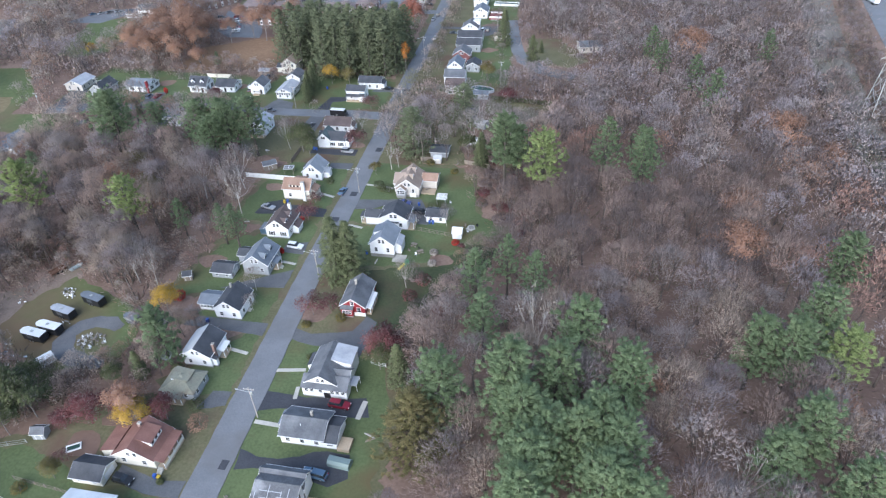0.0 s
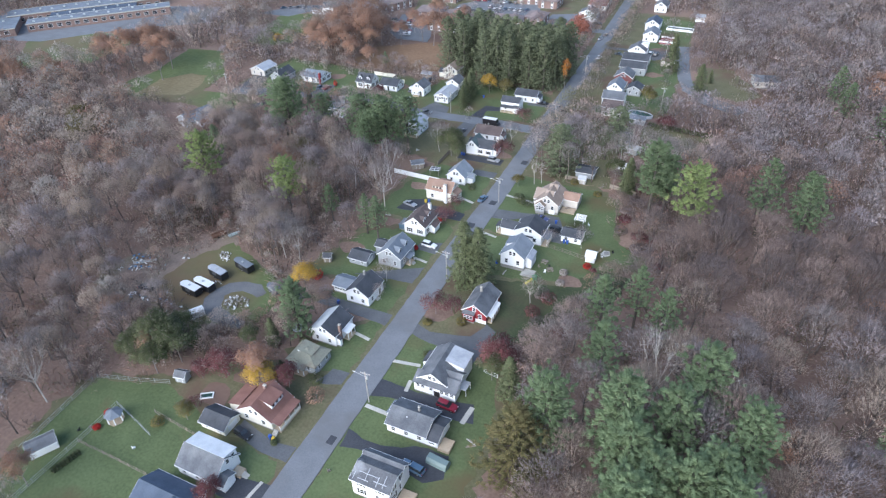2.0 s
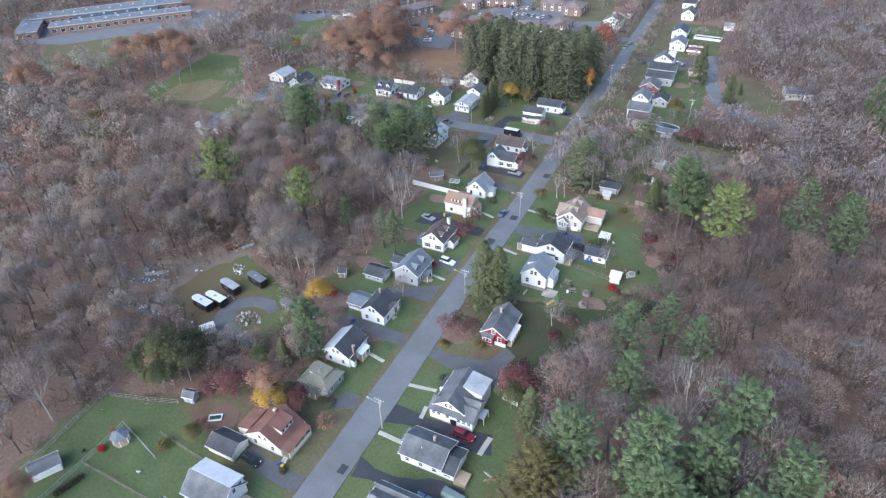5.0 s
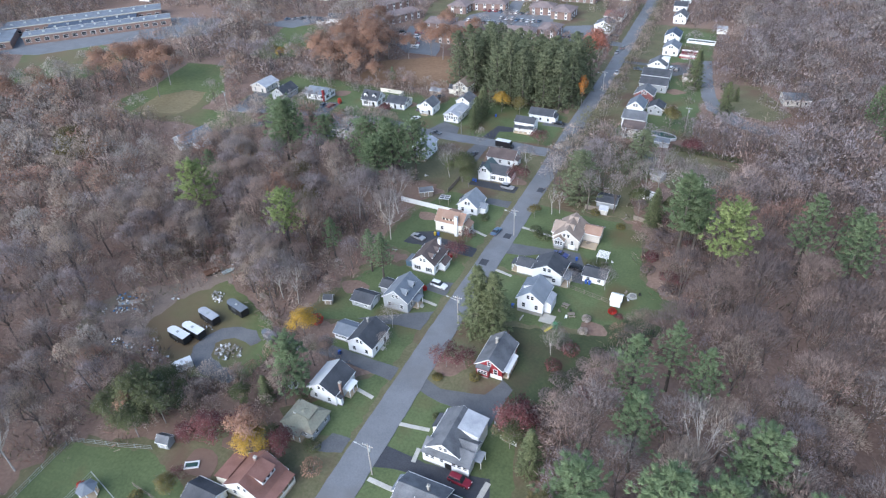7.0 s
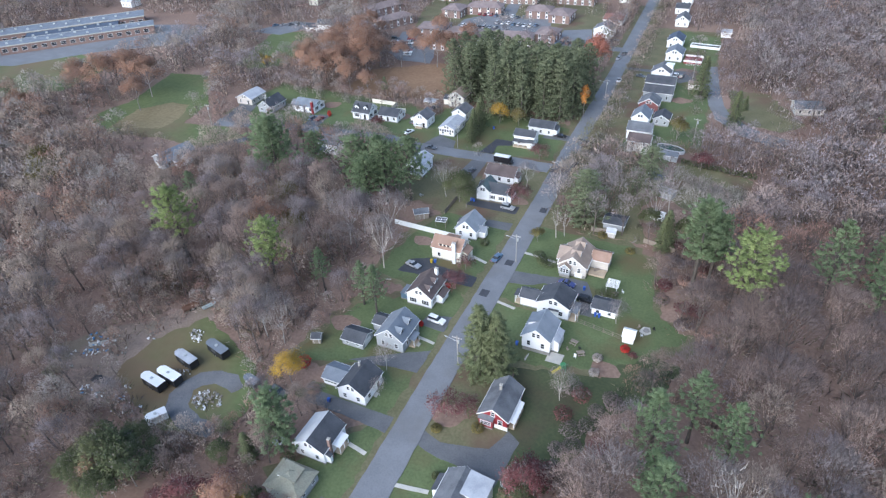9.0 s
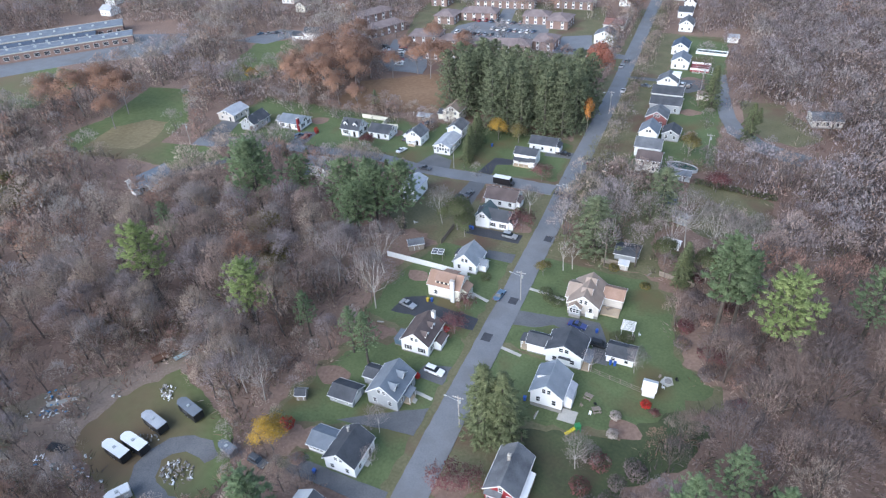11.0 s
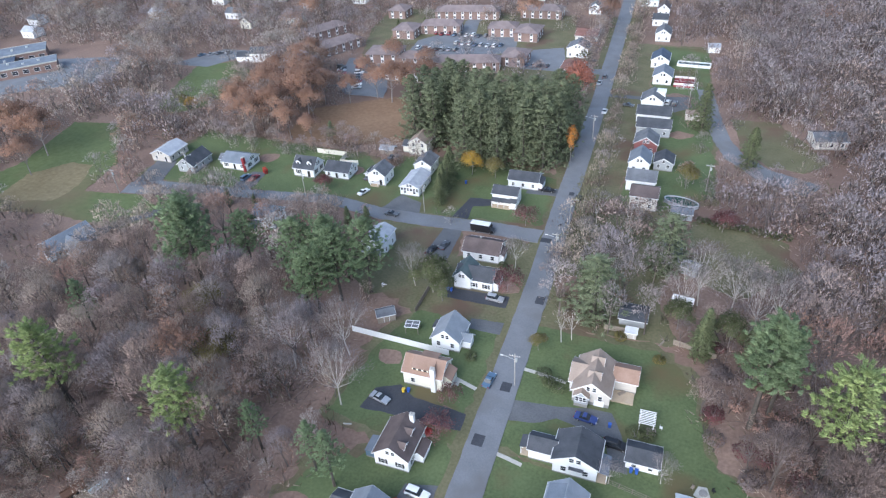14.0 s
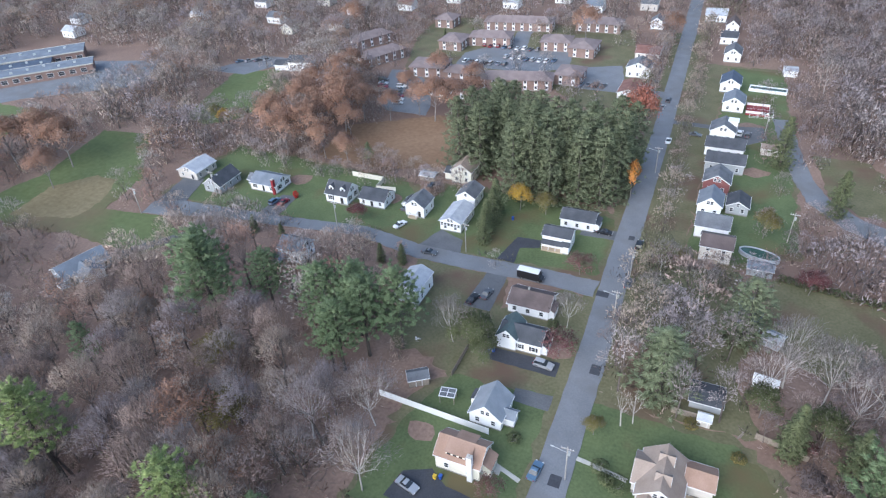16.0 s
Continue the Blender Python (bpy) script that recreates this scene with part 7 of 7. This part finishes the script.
for x, y, s in ((-57.6, 110.5, 1.0), (-54, 112.5, .8), (-73.5, 151, .9), (-74.2, 159.6, .7), (-72.2, 198, 1.1), (-75.4, 229, 1.0), (-93, 61.5, .5)):
    plant(red_thin, x, y, s)
for x, y, s in ((-70.6, 271, .8),):
    plant(orange_tree, x, y, s, 1.35)
plant(rust_tree, -110.3, 32.4, .72)
plant(rust_tree, -84.2, 73.6, .85, .92)
plant(rust_tree, -112, 68, .5, .8)
for x, y, s in ((-75, 305.5, 1.15), (-77.5, 309, 1.0)):
    plant(salmon_tree, x, y, s, s * 1.5)
for x, y, s in ((-92, 254, .8), (-92.5, 58, .55), (-60, 180, .5), (-234, 152, 1.5), (-226, 147, 1.5), (-238, 279, .7), (-33, 262, .9), (-128, 153, 1.2), (-140, 166, 1.2)):
    plant(olive_tree, x, y, s)
for x, y, s in ((-112.5, 71.5, 1.25), (-106.5, 71, 1.1), (-109, 65.8, .95), (-115.5, 67, .95), (-110, 77, .9), (-90.5, 192.5, 1.1), (-87, 190, .8), (-36, 95, .75), (-94, 82, .6), (-20, 193, .9), (-31, 196, .8)):
    plant(green_tree, x, y, s)
for k, (x, y, s) in enumerate(((50, 160, 1.2), (46, 138, 1.2), (53, 91, 1.1), (69, 201, 1.3), (79, 186, 1.2), (51, 280, 1.3), (56, 88, 1), (21, 96, .8), (-132, 149, 1.3), (-118, 141, 1.0), (-166, 170, .9), (-280, 220, 1.4), (-291, 216, 1.4), (-298, 169, 1.4), (-286, 182, 1.3), (-273, 229, 1.4), (-255, 214, 1.2), (-262, 228, 1.3),
                               (-192, 274, 1.4), (-196, 283, 1.4), (-186, 279, 1.4), (-181, 286, 1.4), (-174, 279, 1.2), (-184, 268, 1.3), (-176, 264, 1.1), (-191, 262, 1.2), (-166, 263, .9), (-200, 270, 1.3), (-199, 294, 1.3), (-189, 296, 1.3), (-179, 297, 1.2), (-152, 305, 1.2), (-160, 308, 1.1), (-147, 310, 1.1), (-169, 300, 1.0), (-120, 415, 1.2), (-80, 425, 1.1), (-240, 395, 1.2), (-206, 306, 1.3), (-198, 312, 1.3), (-190, 306, 1.3), (-201, 326, 1.2), (-172, 322, 1.0), (-168, 345, .9), (-149, 338, 1.0), (-143, 322, .9))):
    plant((rust_tree, rust_tree2)[k % 2], x, y, s)

# bushes
def bush(x, y, r, h, leaf, label, n=420, seed=1, name="bush"):
    rr = G(seed)
    p = rr.normal(size=(n, 3))
    p /= np.linalg.norm(p, axis=1, keepdims=True)
    p *= (0.45 + 0.55 * rr.random(n) ** 0.4)[:, None]
    p = p * np.array([r, r, h * 0.55]) + np.array([0, 0, h * 0.5])
    p[:, 2] = np.abs(p[:, 2])
    stems = np.concatenate([tube((0, 0, -0.1), q * 0.8, 0.05, 0.01) for q in p[:9]])
    t = thing(name, x, y, 0, label, "bush", "bushes")
    part("stems", soup("stems", (stems, BARK)), BARK, t)
    part("foliage", crown_mesh("foliage", (0, 0, h * 0.3), (blades(p, rr.normal(size=(n, 3)) + np.array([0, 0, .3]), rr.uniform(.2, .4, n), rr.uniform(.15, .3, n), rr), leaf)), leaf, t)


for k, (x, y, r, h, leaf, label) in enumerate(((-27.0, 144.4, 1.2, 1.5, RED_LEAF, "small bright red bush on the lawn"), (-94.8, 111.4, 1.8, 2.6, RED_LEAF, "bright red bush by the trees"), (-109.9, 52.2, .9, 1.2, RED_LEAF, "red bush beside the gazebo"), (-109.1, 48.3, .8, 1.0, RED_LEAF, "small red bush on the lawn"),
                                               (-31.8, 134.2, 1.2, 1.7, TWIG_PALE, "pale dried shrub beside the lawn"), (-32.2, 139.0, 1.2, 1.7, TWIG_PALE, "pale dried shrub beside the lawn"), (-69.8, 73.8, 2.3, 3.2, RUST_LEAF, "rounded rust-brown shrub beside the bungalow"), (-57, 172.5, 1.9, 1.9, GREEN_LEAF, "dark green hedge bush by the house"), (-55.5, 170.4, 1.6, 1.8, GREEN_LEAF, "dark green hedge bush by the house"),
                                               (-73.8, 172.8, 1.6, 2.0, GREEN_LEAF, "dark green bush by the house"), (-76, 207, 1.4, 2.2, GREEN_LEAF, "dark bush at the house corner"), (-36.4, 162, 2.2, 2.4, GREEN_LEAF, "dark green bush beside the garage"), (-34.4, 162.4, 1.8, 2.2, GREEN_LEAF, "dark green bush beside the garage"),
                                               (-53.2, 169.8, 2.4, 2.6, GREEN_LEAF, "large dark green bush before the house"), (-83.4, 78.4, 1.8, 2.2, GREEN_LEAF, "dark bush behind the small house"), (-82, 87.6, 1.6, 2.4, GREEN_LEAF, "dark bush between two houses"), (-73, 78.6, 2.0, 1.8, GREEN_LEAF, "dark bush below the porch"), (-71, 60.4, .7, 1.0, GREEN_LEAF, "small dark bush by the steps"), (-53, 96, 1.0, 1.4, GREEN_LEAF, "dark bush by the path"), (-58, 106.5, 1.3, 1.1, OLIVE_LEAF, "pale dry shrub on the verge"), (-50, 109.6, 1.4, 1.8, OLIVE_LEAF, "dry shrub beside the house"),
                                               (-97.6, 54.6, 1.6, 1.8, OLIVE_LEAF, "brownish shrub on the lawn"), (-43, 189, 1.6, 1.8, OLIVE_LEAF, "yellowish shrub by the fence"), (-34, 184, 1.5, 1.6, OLIVE_LEAF, "yellowish shrub on the lawn"), (-52, 246, 1.4, 2, OLIVE_LEAF, "autumn shrub by the house"), (-45, 243, 1.2, 1.6, RUST_LEAF, "rust-coloured shrub by the house"),
                                               (-88, 105.4, 1.6, 1.2, RUST_LEAF, "brown shrub by the house"), (-75.4, 134.2, .6, 1.4, RED_LEAF, "small red bush by the house"), (-75.6, 150.6, .8, 1.2, RED_LEAF, "red shrub by the porch"), (-170, 237, .9, 2.6, RED_LEAF, "tall red shrub by the chimney"))):
    bush(x, y, r, h, leaf, label, seed=40 + k)
# dark leafless thickets between the lawn and the eastern wood
rt = random.Random(61)
for k in range(26):
    x, y = rt.uniform(-40, -24), rt.uniform(102, 128)
    if x > -42 + 0.28 * (y - 102):
        bush(x, y, rt.uniform(1.6, 2.8), rt.uniform(1.6, 3.2), (TWIG_DARK, MAROON_LEAF, TWIG_DARK, TWIG_BROWN)[k % 4], "dark leafless thicket at the wood's edge", 420, 120 + k, "thicket")
for k in range(40):
    x, y = rt.uniform(-25, -6), rt.uniform(150, 192)
    if x > -24 + 0.55 * max(0, 168 - y):
        bush(x, y, rt.uniform(1.5, 2.7), rt.uniform(1.2, 2.6), (TWIG_DARK, MAROON_LEAF, TWIG_DARK, TWIG_RUSSET)[k % 4], "dark leafless thicket behind the lawns", 380, 160 + k, "thicket")
# hedge rows
for k in range(14):
    bush(-28 + k * 1.75, 243.6 - k * 0.25, 1.2, 1.9, GREEN_LEAF, "clipped dark green hedge", 260, 70 + k, "hedge")
for k in range(8):
    bush(-107.9 + k * 0.15, 36.6 + k * 0.75, .36, 1.7, GREEN_LEAF, "row of narrow young evergreens", 160, 90 + k, "evergreen_shrub")

# ---- the bare woods ----
OPEN = [poly for m, label, poly in LAWNS if "shaded" not in label and "power" not in label] + [poly for m, label, poly in DRIVES]
HOUSES = [(o.location.x, o.location.y) for o in scene.objects if o.parent is None and o.get("category") in ("house", "garage", "shed", "apartments", "gazebo")]
FIRS = [(o.location.x, o.location.y) for o in scene.objects if o.parent is None and o.get("category") in ("pine tree", "spruce tree", "larch tree") and not o.name.startswith("yellowing")]
SOIL_BANK = next(poly for m, label, poly in LAWNS if m is SOIL)
bare_big = [bare_tree(G(100 + k), 19, 5.7, 14, 2000, 0.8, 0.08, 6) for k in range(4)]
bare_mid = [bare_tree(G(120 + k), 18.5, 5.5, 11, 620, 0.75, 0.2, 3, False) for k in range(5)]
bare_far = [bare_tree(G(140 + k), 17.5, 5.8, 9, 290, 0.8, 0.32, 1, False) for k in range(5)]
for k, (w, t, tips) in enumerate(bare_far):
    r = G(180 + k)
    n = 90
    az, out = r.uniform(0, 6.283, n), np.sqrt(r.random(n)) * 5.6
    low = np.stack([out * np.cos(az), out * np.sin(az), r.uniform(0.8, 8.0, n)], 1)
    bare_far[k] = (w, np.concatenate([t, blades(low, r.normal(size=(n, 3)) * 0.6 + np.array([0, 0, 0.8]), r.uniform(0.9, 1.9, n), np.full(n, 0.3), r)]), tips)
bare_mid = [(w, *rounded(t, (0, 0, 8.0)), tips) for w, t, tips in bare_mid]
bare_far = [(w, *rounded(t, (0, 0, 7.5)), tips) for w, t, tips in bare_far]
kinds = [tree_kind("bare_tree", "leafless grey-brown tree with fine twigs", "bare tree", "bare trees", w, BARK_WOODS, t, (TWIG, TWIG_TAN, TWIG_MAUVE, TWIG_BROWN)[k]) for k, (w, t, _) in enumerate(bare_big)]
dark_kinds = [tree_kind("bare_tree", "leafless dark brown tree with fine twigs", "bare tree", "dark bare trees", w, BARK_WOODS, t, (TWIG_DARK, TWIG_BROWN)[k]) for k, (w, t, _) in enumerate(bare_big[:2])]
pale = [tree_kind("pale_bare_tree", "leafless tree with pale, spreading limbs", "bare tree", "pale bare trees", w, BARK_PALE, t, TWIG) for w, t, _ in (bare_tree(G(160 + s), 19, 7.0, 14, 1700, 1.0, 0.07, 8, thick=0.0085) for s in range(2))]
dead = tree_kind("dead_tree", "dead tree with bare white limbs", "bare tree", "dead trees", *(lambda w, t, p: (w, BARK_PALE, t, BARK_PALE))(*bare_tree(G(170), 22, 5.0, 9, 90, 1.4, 0.09, 6)))
for x, y, s in ((-2, 100, 1.1), (12, 95, 1.0), (36, 70, .9), (-55.6, 184, .46), (-53.5, 185.5, .4), (-62, 206, .36)):
    plant(dead, x, y, s)
for k, (x, y, s) in enumerate(((-96, 152, .95), (-111, 158.5, 1.05), (-109, 116, .85), (-104, 116, .8), (-20, 203, .95), (-16, 198, .95), (-27, 206, .95), (-30, 201, .85), (-11, 202, .9), (-57, 221, .6), (-53, 215, .65), (-47, 209, .65), (-73, 208, .55), (-96, 194, .7), (-76, 117.5, .42), (-73.6, 110, .3),
                               (-46, 228, .65), (-56, 236, .6), (-50, 201, .6), (-126, 49, 1.05), (-130, 40, 1.0), (-16, 372, 1.0), (-36.7, 124.0, .5), (-40, 150, .35), (-31, 153, .4), (-101, 166, .9))):
    plant(pale[k % 2], x, y, s)

rw = random.Random(77)
spots = []
for j in range(0, 64):
    for i in range(0, 86):
        x, y = -560 + i * 8.6 + rw.uniform(-3.6, 3.6) + (j % 2) * 4.3, 18 + j * 8.3 + rw.uniform(-3.6, 3.6)
        if (y > 440 or x < -330) and rw.random() < 0.25:
            continue
        # the wooded land fans out to the north
        if y < 12 + 0.6 * (-112 - x) or x > 78 + 0.34 * (y - 78) or x > 165:
            continue
        if abs(x - np.interp(y, [p[1] for p in STREET], [p[0] for p in STREET])) < 7:
            continue
        if any(inside(x, y, p) for p in OPEN) or any(abs(x - a) < 8.5 and (-13 if b < 300 else -22) < y - b < 8.5 for a, b in HOUSES) or any(abs(x - a) < 4.5 and -5.5 < y - b < 4 for a, b in FIRS):
            continue
        if -96 < x < -28 and y < 190:
            continue
        if inside(x, y, [(-36, 40), (-30, 40), (-29, 108), (-40, 108)]) or inside(x, y, [(-420, 225), (-300, 225), (-300, 340), (-420, 340)]) or inside(x, y, [(99, 190), (98.5, 244), (104, 290), (123, 392), (185, 392), (160, 240), (112, 190)]):
            continue
        if -180 < x < -160 and 215 < y < 230 or -160 < x < -70 and 219 < y < 231 or -135 < x < -72 and 258 < y < 298 or -168 < x < -84 and 298 < y < 346:
            continue
        s = rw.uniform(0.78, 1.12)
        # trees at the edge of a clearing stay lower
        if any(inside(x + a, y + b, p) for p in OPEN for a, b in ((0, 9), (-7, 14), (0, 19), (9, 2), (-9, 2))):
            s *= rw.uniform(0.45, 0.75)
        if -150 < x < -95 and 56 < y < 92:
            s = rw.uniform(0.62, 0.85) if x < -119 else rw.uniform(0.35, 0.5)
        elif -160 < x < -97 and 90 < y < 130:
            if inside(x, y, SOIL_BANK) and rw.random() < 0.55:
                continue
            s = rw.uniform(0.36, 0.6) if y < 110 else rw.uniform(0.62, 0.95)
        if -226 < x < -188 and 158 < y < 200:
            s = rw.uniform(0.25, 0.4)
        spots.append((x, y, s))
for k in range(30):
    y = 242 + k * 7.2 + rw.uniform(-2, 2)
    xs = np.interp(y, [p[1] for p in STREET], [p[0] for p in STREET])
    spots.append((xs + 6.6 + rw.uniform(0, 3), y, rw.uniform(0.42, 0.72)))
    if y > 330:
        spots.append((xs - 7.5 - rw.uniform(0, 3), y, rw.uniform(0.55, 0.85)))
    if k % 3 == 0:
        spots.append((-34 + rw.uniform(-3, 6), y, rw.uniform(0.5, 0.8)))
for x, y in ((-12, 250), (2, 246), (10, 255), (-2, 262), (14, 268), (20, 280), (-14, 262), (12, 296), (18, 310), (-2, 322), (-14, 324), (-20, 312), (24, 296), (-8, 334), (6, 332), (-24, 335), (8, 240), (-38, 192), (-46, 190), (-44, 203), (-34, 200), (-38, 210), (-60, 200), (-58, 212), (-42, 236), (-62, 228), (-36, 232)):
    spots.append((x, y, rw.uniform(0.6, 0.85)))
for k in range(520):
    x, y = rw.uniform(-200, 60), rw.uniform(45, 230)
    if y < 12 + 0.6 * (-112 - x) or x > 78 + 0.34 * (y - 78) or -96 < x < -28 or any(inside(x, y, p) for p in OPEN) or any(abs(x - a) < 6 and -9 < y - b < 6 for a, b in HOUSES):
        continue
    spots.append((x, y, rw.uniform(0.25, 0.42)))
for k in range(110):
    x, y = rw.uniform(-152, -96), rw.uniform(57, 128)
    if y > 12 + 0.6 * (-112 - x) and not any(inside(x, y, p) for p in OPEN + [SOIL_BANK]):
        spots.append((x, y, rw.uniform(0.26, 0.42)))
for k in range(26):
    x, y = rw.uniform(-112, -87), rw.uniform(72, 93)
    if not any(inside(x, y, p) for p in OPEN):
        spots.append((x, y, rw.uniform(0.25, 0.46)))
spots.append((-85.5, 86, 0.55))
for k in range(60):
    x, y = rw.uniform(-34, 30), rw.uniform(190, 330)
    if not any(inside(x, y, p) for p in OPEN) and not any(abs(x - a) < 5 and -7 < y - c < 5 for a, c in HOUSES):
        spots.append((x, y, rw.uniform(0.3, 0.62)))
for x, y in ((4, 294), (12, 295), (18, 299), (6, 290), (15, 289), (0, 300), (20, 306)):
    spots.append((x, y, rw.uniform(0.6, 0.75)))
for k in range(46):
    spots.append((-222 + k * 2.3 + rw.uniform(-2, 2), 253 + rw.uniform(-3, 8) + 0.05 * k, rw.uniform(0.3, 0.6)))
for x, y in ((-86.5, 98.5), (-84.5, 101.5), (-82.5, 98), (-30, 190), (-24, 197), (-14, 180), (-8, 186)):
    spots.append((x, y, rw.uniform(0.45, 0.55)))
# young trees round the yellowing pines, and among the apartment blocks
for x, y in ((-149.2, 131.8), (-117.6, 132), (-4.3, 163)):
    for _ in range(7):
        spots.append((x + rw.uniform(-9, 9), y - rw.uniform(3, 12), rw.uniform(0.66, 0.82)))
for k in range(70):
    x, y = rw.uniform(-235, -92), rw.uniform(322, 452)
    if not any(inside(x, y, p) for _, _, p in DRIVES) and not any(abs(x - a) < 9 and -12 < y - c < 7 for a, c in HOUSES):
        spots.append((x, y, rw.uniform(0.5, 0.75)))
# scrub between the corridor and the highway
for k in range(150):
    y = rw.uniform(200, 400)
    a, c = np.interp(y, (190, 240, 298, 392), (112, 114, 123, 140)), np.interp(y, (190, 230, 275, 317, 353, 391), (112, 120, 129, 139, 145, 151))
    spots.append((rw.uniform(a, max(a, c - 1.5)), y, rw.uniform(0.18, 0.34)))
for k in range(60):
    y = rw.uniform(200, 400)
    spots.append((np.interp(y, (190, 244, 290, 392), (99, 98.5, 104, 123)) + rw.uniform(0, 14), y, rw.uniform(0.08, 0.16)))
spots = [p for p in spots if math.hypot(p[0] + 114.8, p[1] - 83.5) > 5.5]
# the back lane stays clear, with low trees before it
LANE = [(-30, 345), (-26, 315), (-23, 300), (-19, 288), (-10, 277), (4, 270)]
spots = [p for p in spots if all(math.hypot(p[0] - a, p[1] - c) > 8 for a, c in LANE)]
spots = [(x, y, min(s, 0.5) if -34 < x < 12 and 246 < y < 292 else s) for x, y, s in spots]
near = [s for s in spots if 40 < s[1] < 175 and -175 < s[0] < 55 and s[2] > 0.44]
rw.shuffle(near)
near = set(near[:250])
sets = {}
twig_mats = (TWIG, TWIG_MAUVE, TWIG_BROWN, TWIG_DARK, TWIG, TWIG_MAUVE, TWIG_RUSSET, TWIG_BROWN)
west_mats = (TWIG, TWIG_TAN, TWIG_BROWN, TWIG_RUSSET, TWIG_TAN, TWIG_PALE, TWIG_TAN, TWIG_PALE)
edge_mats = (TWIG_DARK, TWIG_RUSSET, TWIG_DARK, TWIG_BROWN, TWIG_DARK, TWIG_MAUVE, TWIG_BROWN, TWIG_DARK)
far_mats = (TWIG, TWIG_MAUVE, TWIG_PALE, TWIG_MAUVE, TWIG_TAN, TWIG_PALE, TWIG, TWIG_BROWN)
street_mats = (TWIG_TAN, TWIG, TWIG_TAN, OLIVE_BRUSH, TWIG_BROWN, TWIG_TAN, OLIVE_BRUSH, TWIG)
east_mats = (TWIG_DARK, TWIG_MAUVE, TWIG_BROWN, TWIG, TWIG_DARK, TWIG, TWIG_MAUVE, TWIG_MAUVE)
for k, (x, y, s) in enumerate(spots):
    if (x, y, s) in near:
        plant(dark_kinds[k % 2] if x > -40 and y > 128 and k % 4 < 3 else kinds[k % 4], x, y, s, s * (0.9 + 0.2 * ((k * 7) % 10) / 10))
        continue
    pool = bare_mid if y < 215 and -215 < x < 75 and s > 0.44 else bare_far
    w, t, soft, tips = pool[k % len(pool)]
    a = rw.uniform(0, 6.283)
    turn = np.array([[math.cos(a), math.sin(a), 0], [-math.sin(a), math.cos(a), 0], [0, 0, 1]])
    m = turn * s
    off = np.array([x, y, 0])
    r = rw.random()
    patchy = noise.noise((x * 0.02, y * 0.02, 5.0))
    rust = 0.06 + (0.05 if x < -90 else 0) + max(0, patchy) * 0.25 + (0.08 if y > 225 and x < -140 else 0) - (0.12 if x > -60 and y > 200 else 0)
    lined = abs(x + 66) < 14 and y > 200
    if lined:
        rust = 0
    tm = (street_mats if lined else far_mats if x < -90 and y > 232 else west_mats if x < -70 and y < 240 else edge_mats if -36 < x < 30 and 128 < y < 208 else east_mats if x > -70 and y > 170 else twig_mats)[rw.randrange(8)]
    sets.setdefault(BARK_WOODS, []).append(tuple(rounded(w @ m + off, (x, y, 0))))
    sets.setdefault(tm, []).append((t @ m + off, soft @ turn))
    if r < rust:
        rr = G(k)
        leaf, out = rounded(leaves(tips, 420, 0.4, rr), (0, 0, 7.5))
        sets.setdefault(RUST_LEAF, []).append((leaf @ m + off, out @ turn))
woods = new("woods", soup("woods", *((np.concatenate([t for t, _ in v]), m) for m, v in sets.items()), soft=np.concatenate([n for v in sets.values() for _, n in v])))
tagged(woods, "dense leafless woods of grey-brown twigs with a few rust oaks", "woods", kind="stuff")

# brush and saplings on the forest floor
rb = G(501)
pts, big = [], []
for x, y, s in spots:
    for _ in range(3 if y < 330 else 1):
        px, py = x + rw.uniform(-5, 5), y + rw.uniform(-5, 5)
        if not any(inside(px, py, p) for p in OPEN) and not any(abs(px - a) < 6 and abs(py - c) < 6 for a, c in HOUSES):
            pts.append((px, py, 0))
            big.append(rw.uniform(0.5, 1.5))
pts, big = np.repeat(np.array(pts), 24, 0), np.repeat(np.array(big), 24)
d = rb.normal(size=pts.shape) * np.array([1.3, 1.3, 0.9])
b = pts + d * big[:, None]
b[:, 2] = np.abs(b[:, 2]) * 1.4
w = d * np.array([0.5, 0.5, 0.2]) + rb.normal(size=b.shape) * 0.3 + np.array([0, 0, 0.9])
twiggy = blades(b, w, big * rb.uniform(0.8, 1.6, len(b)), np.full(len(b), 0.18), rb)
up = d / np.linalg.norm(d, axis=1, keepdims=True) * 0.7 + np.array([0, 0, 0.7])
up /= np.linalg.norm(up, axis=1, keepdims=True)
tone = np.repeat(rb.integers(0, 5, len(b) // 24), 24)
tagged(new("brush", soup("brush", *((twiggy[tone == q], mt) for q, mt in enumerate((TWIG_BROWN, TWIG_DARK, TWIG_RUSSET, TWIG_TAN, OLIVE_BRUSH))), soft=np.concatenate([up[tone == q] for q in range(5)]))), "low brown brush and saplings on the forest floor", "brush", kind="stuff")
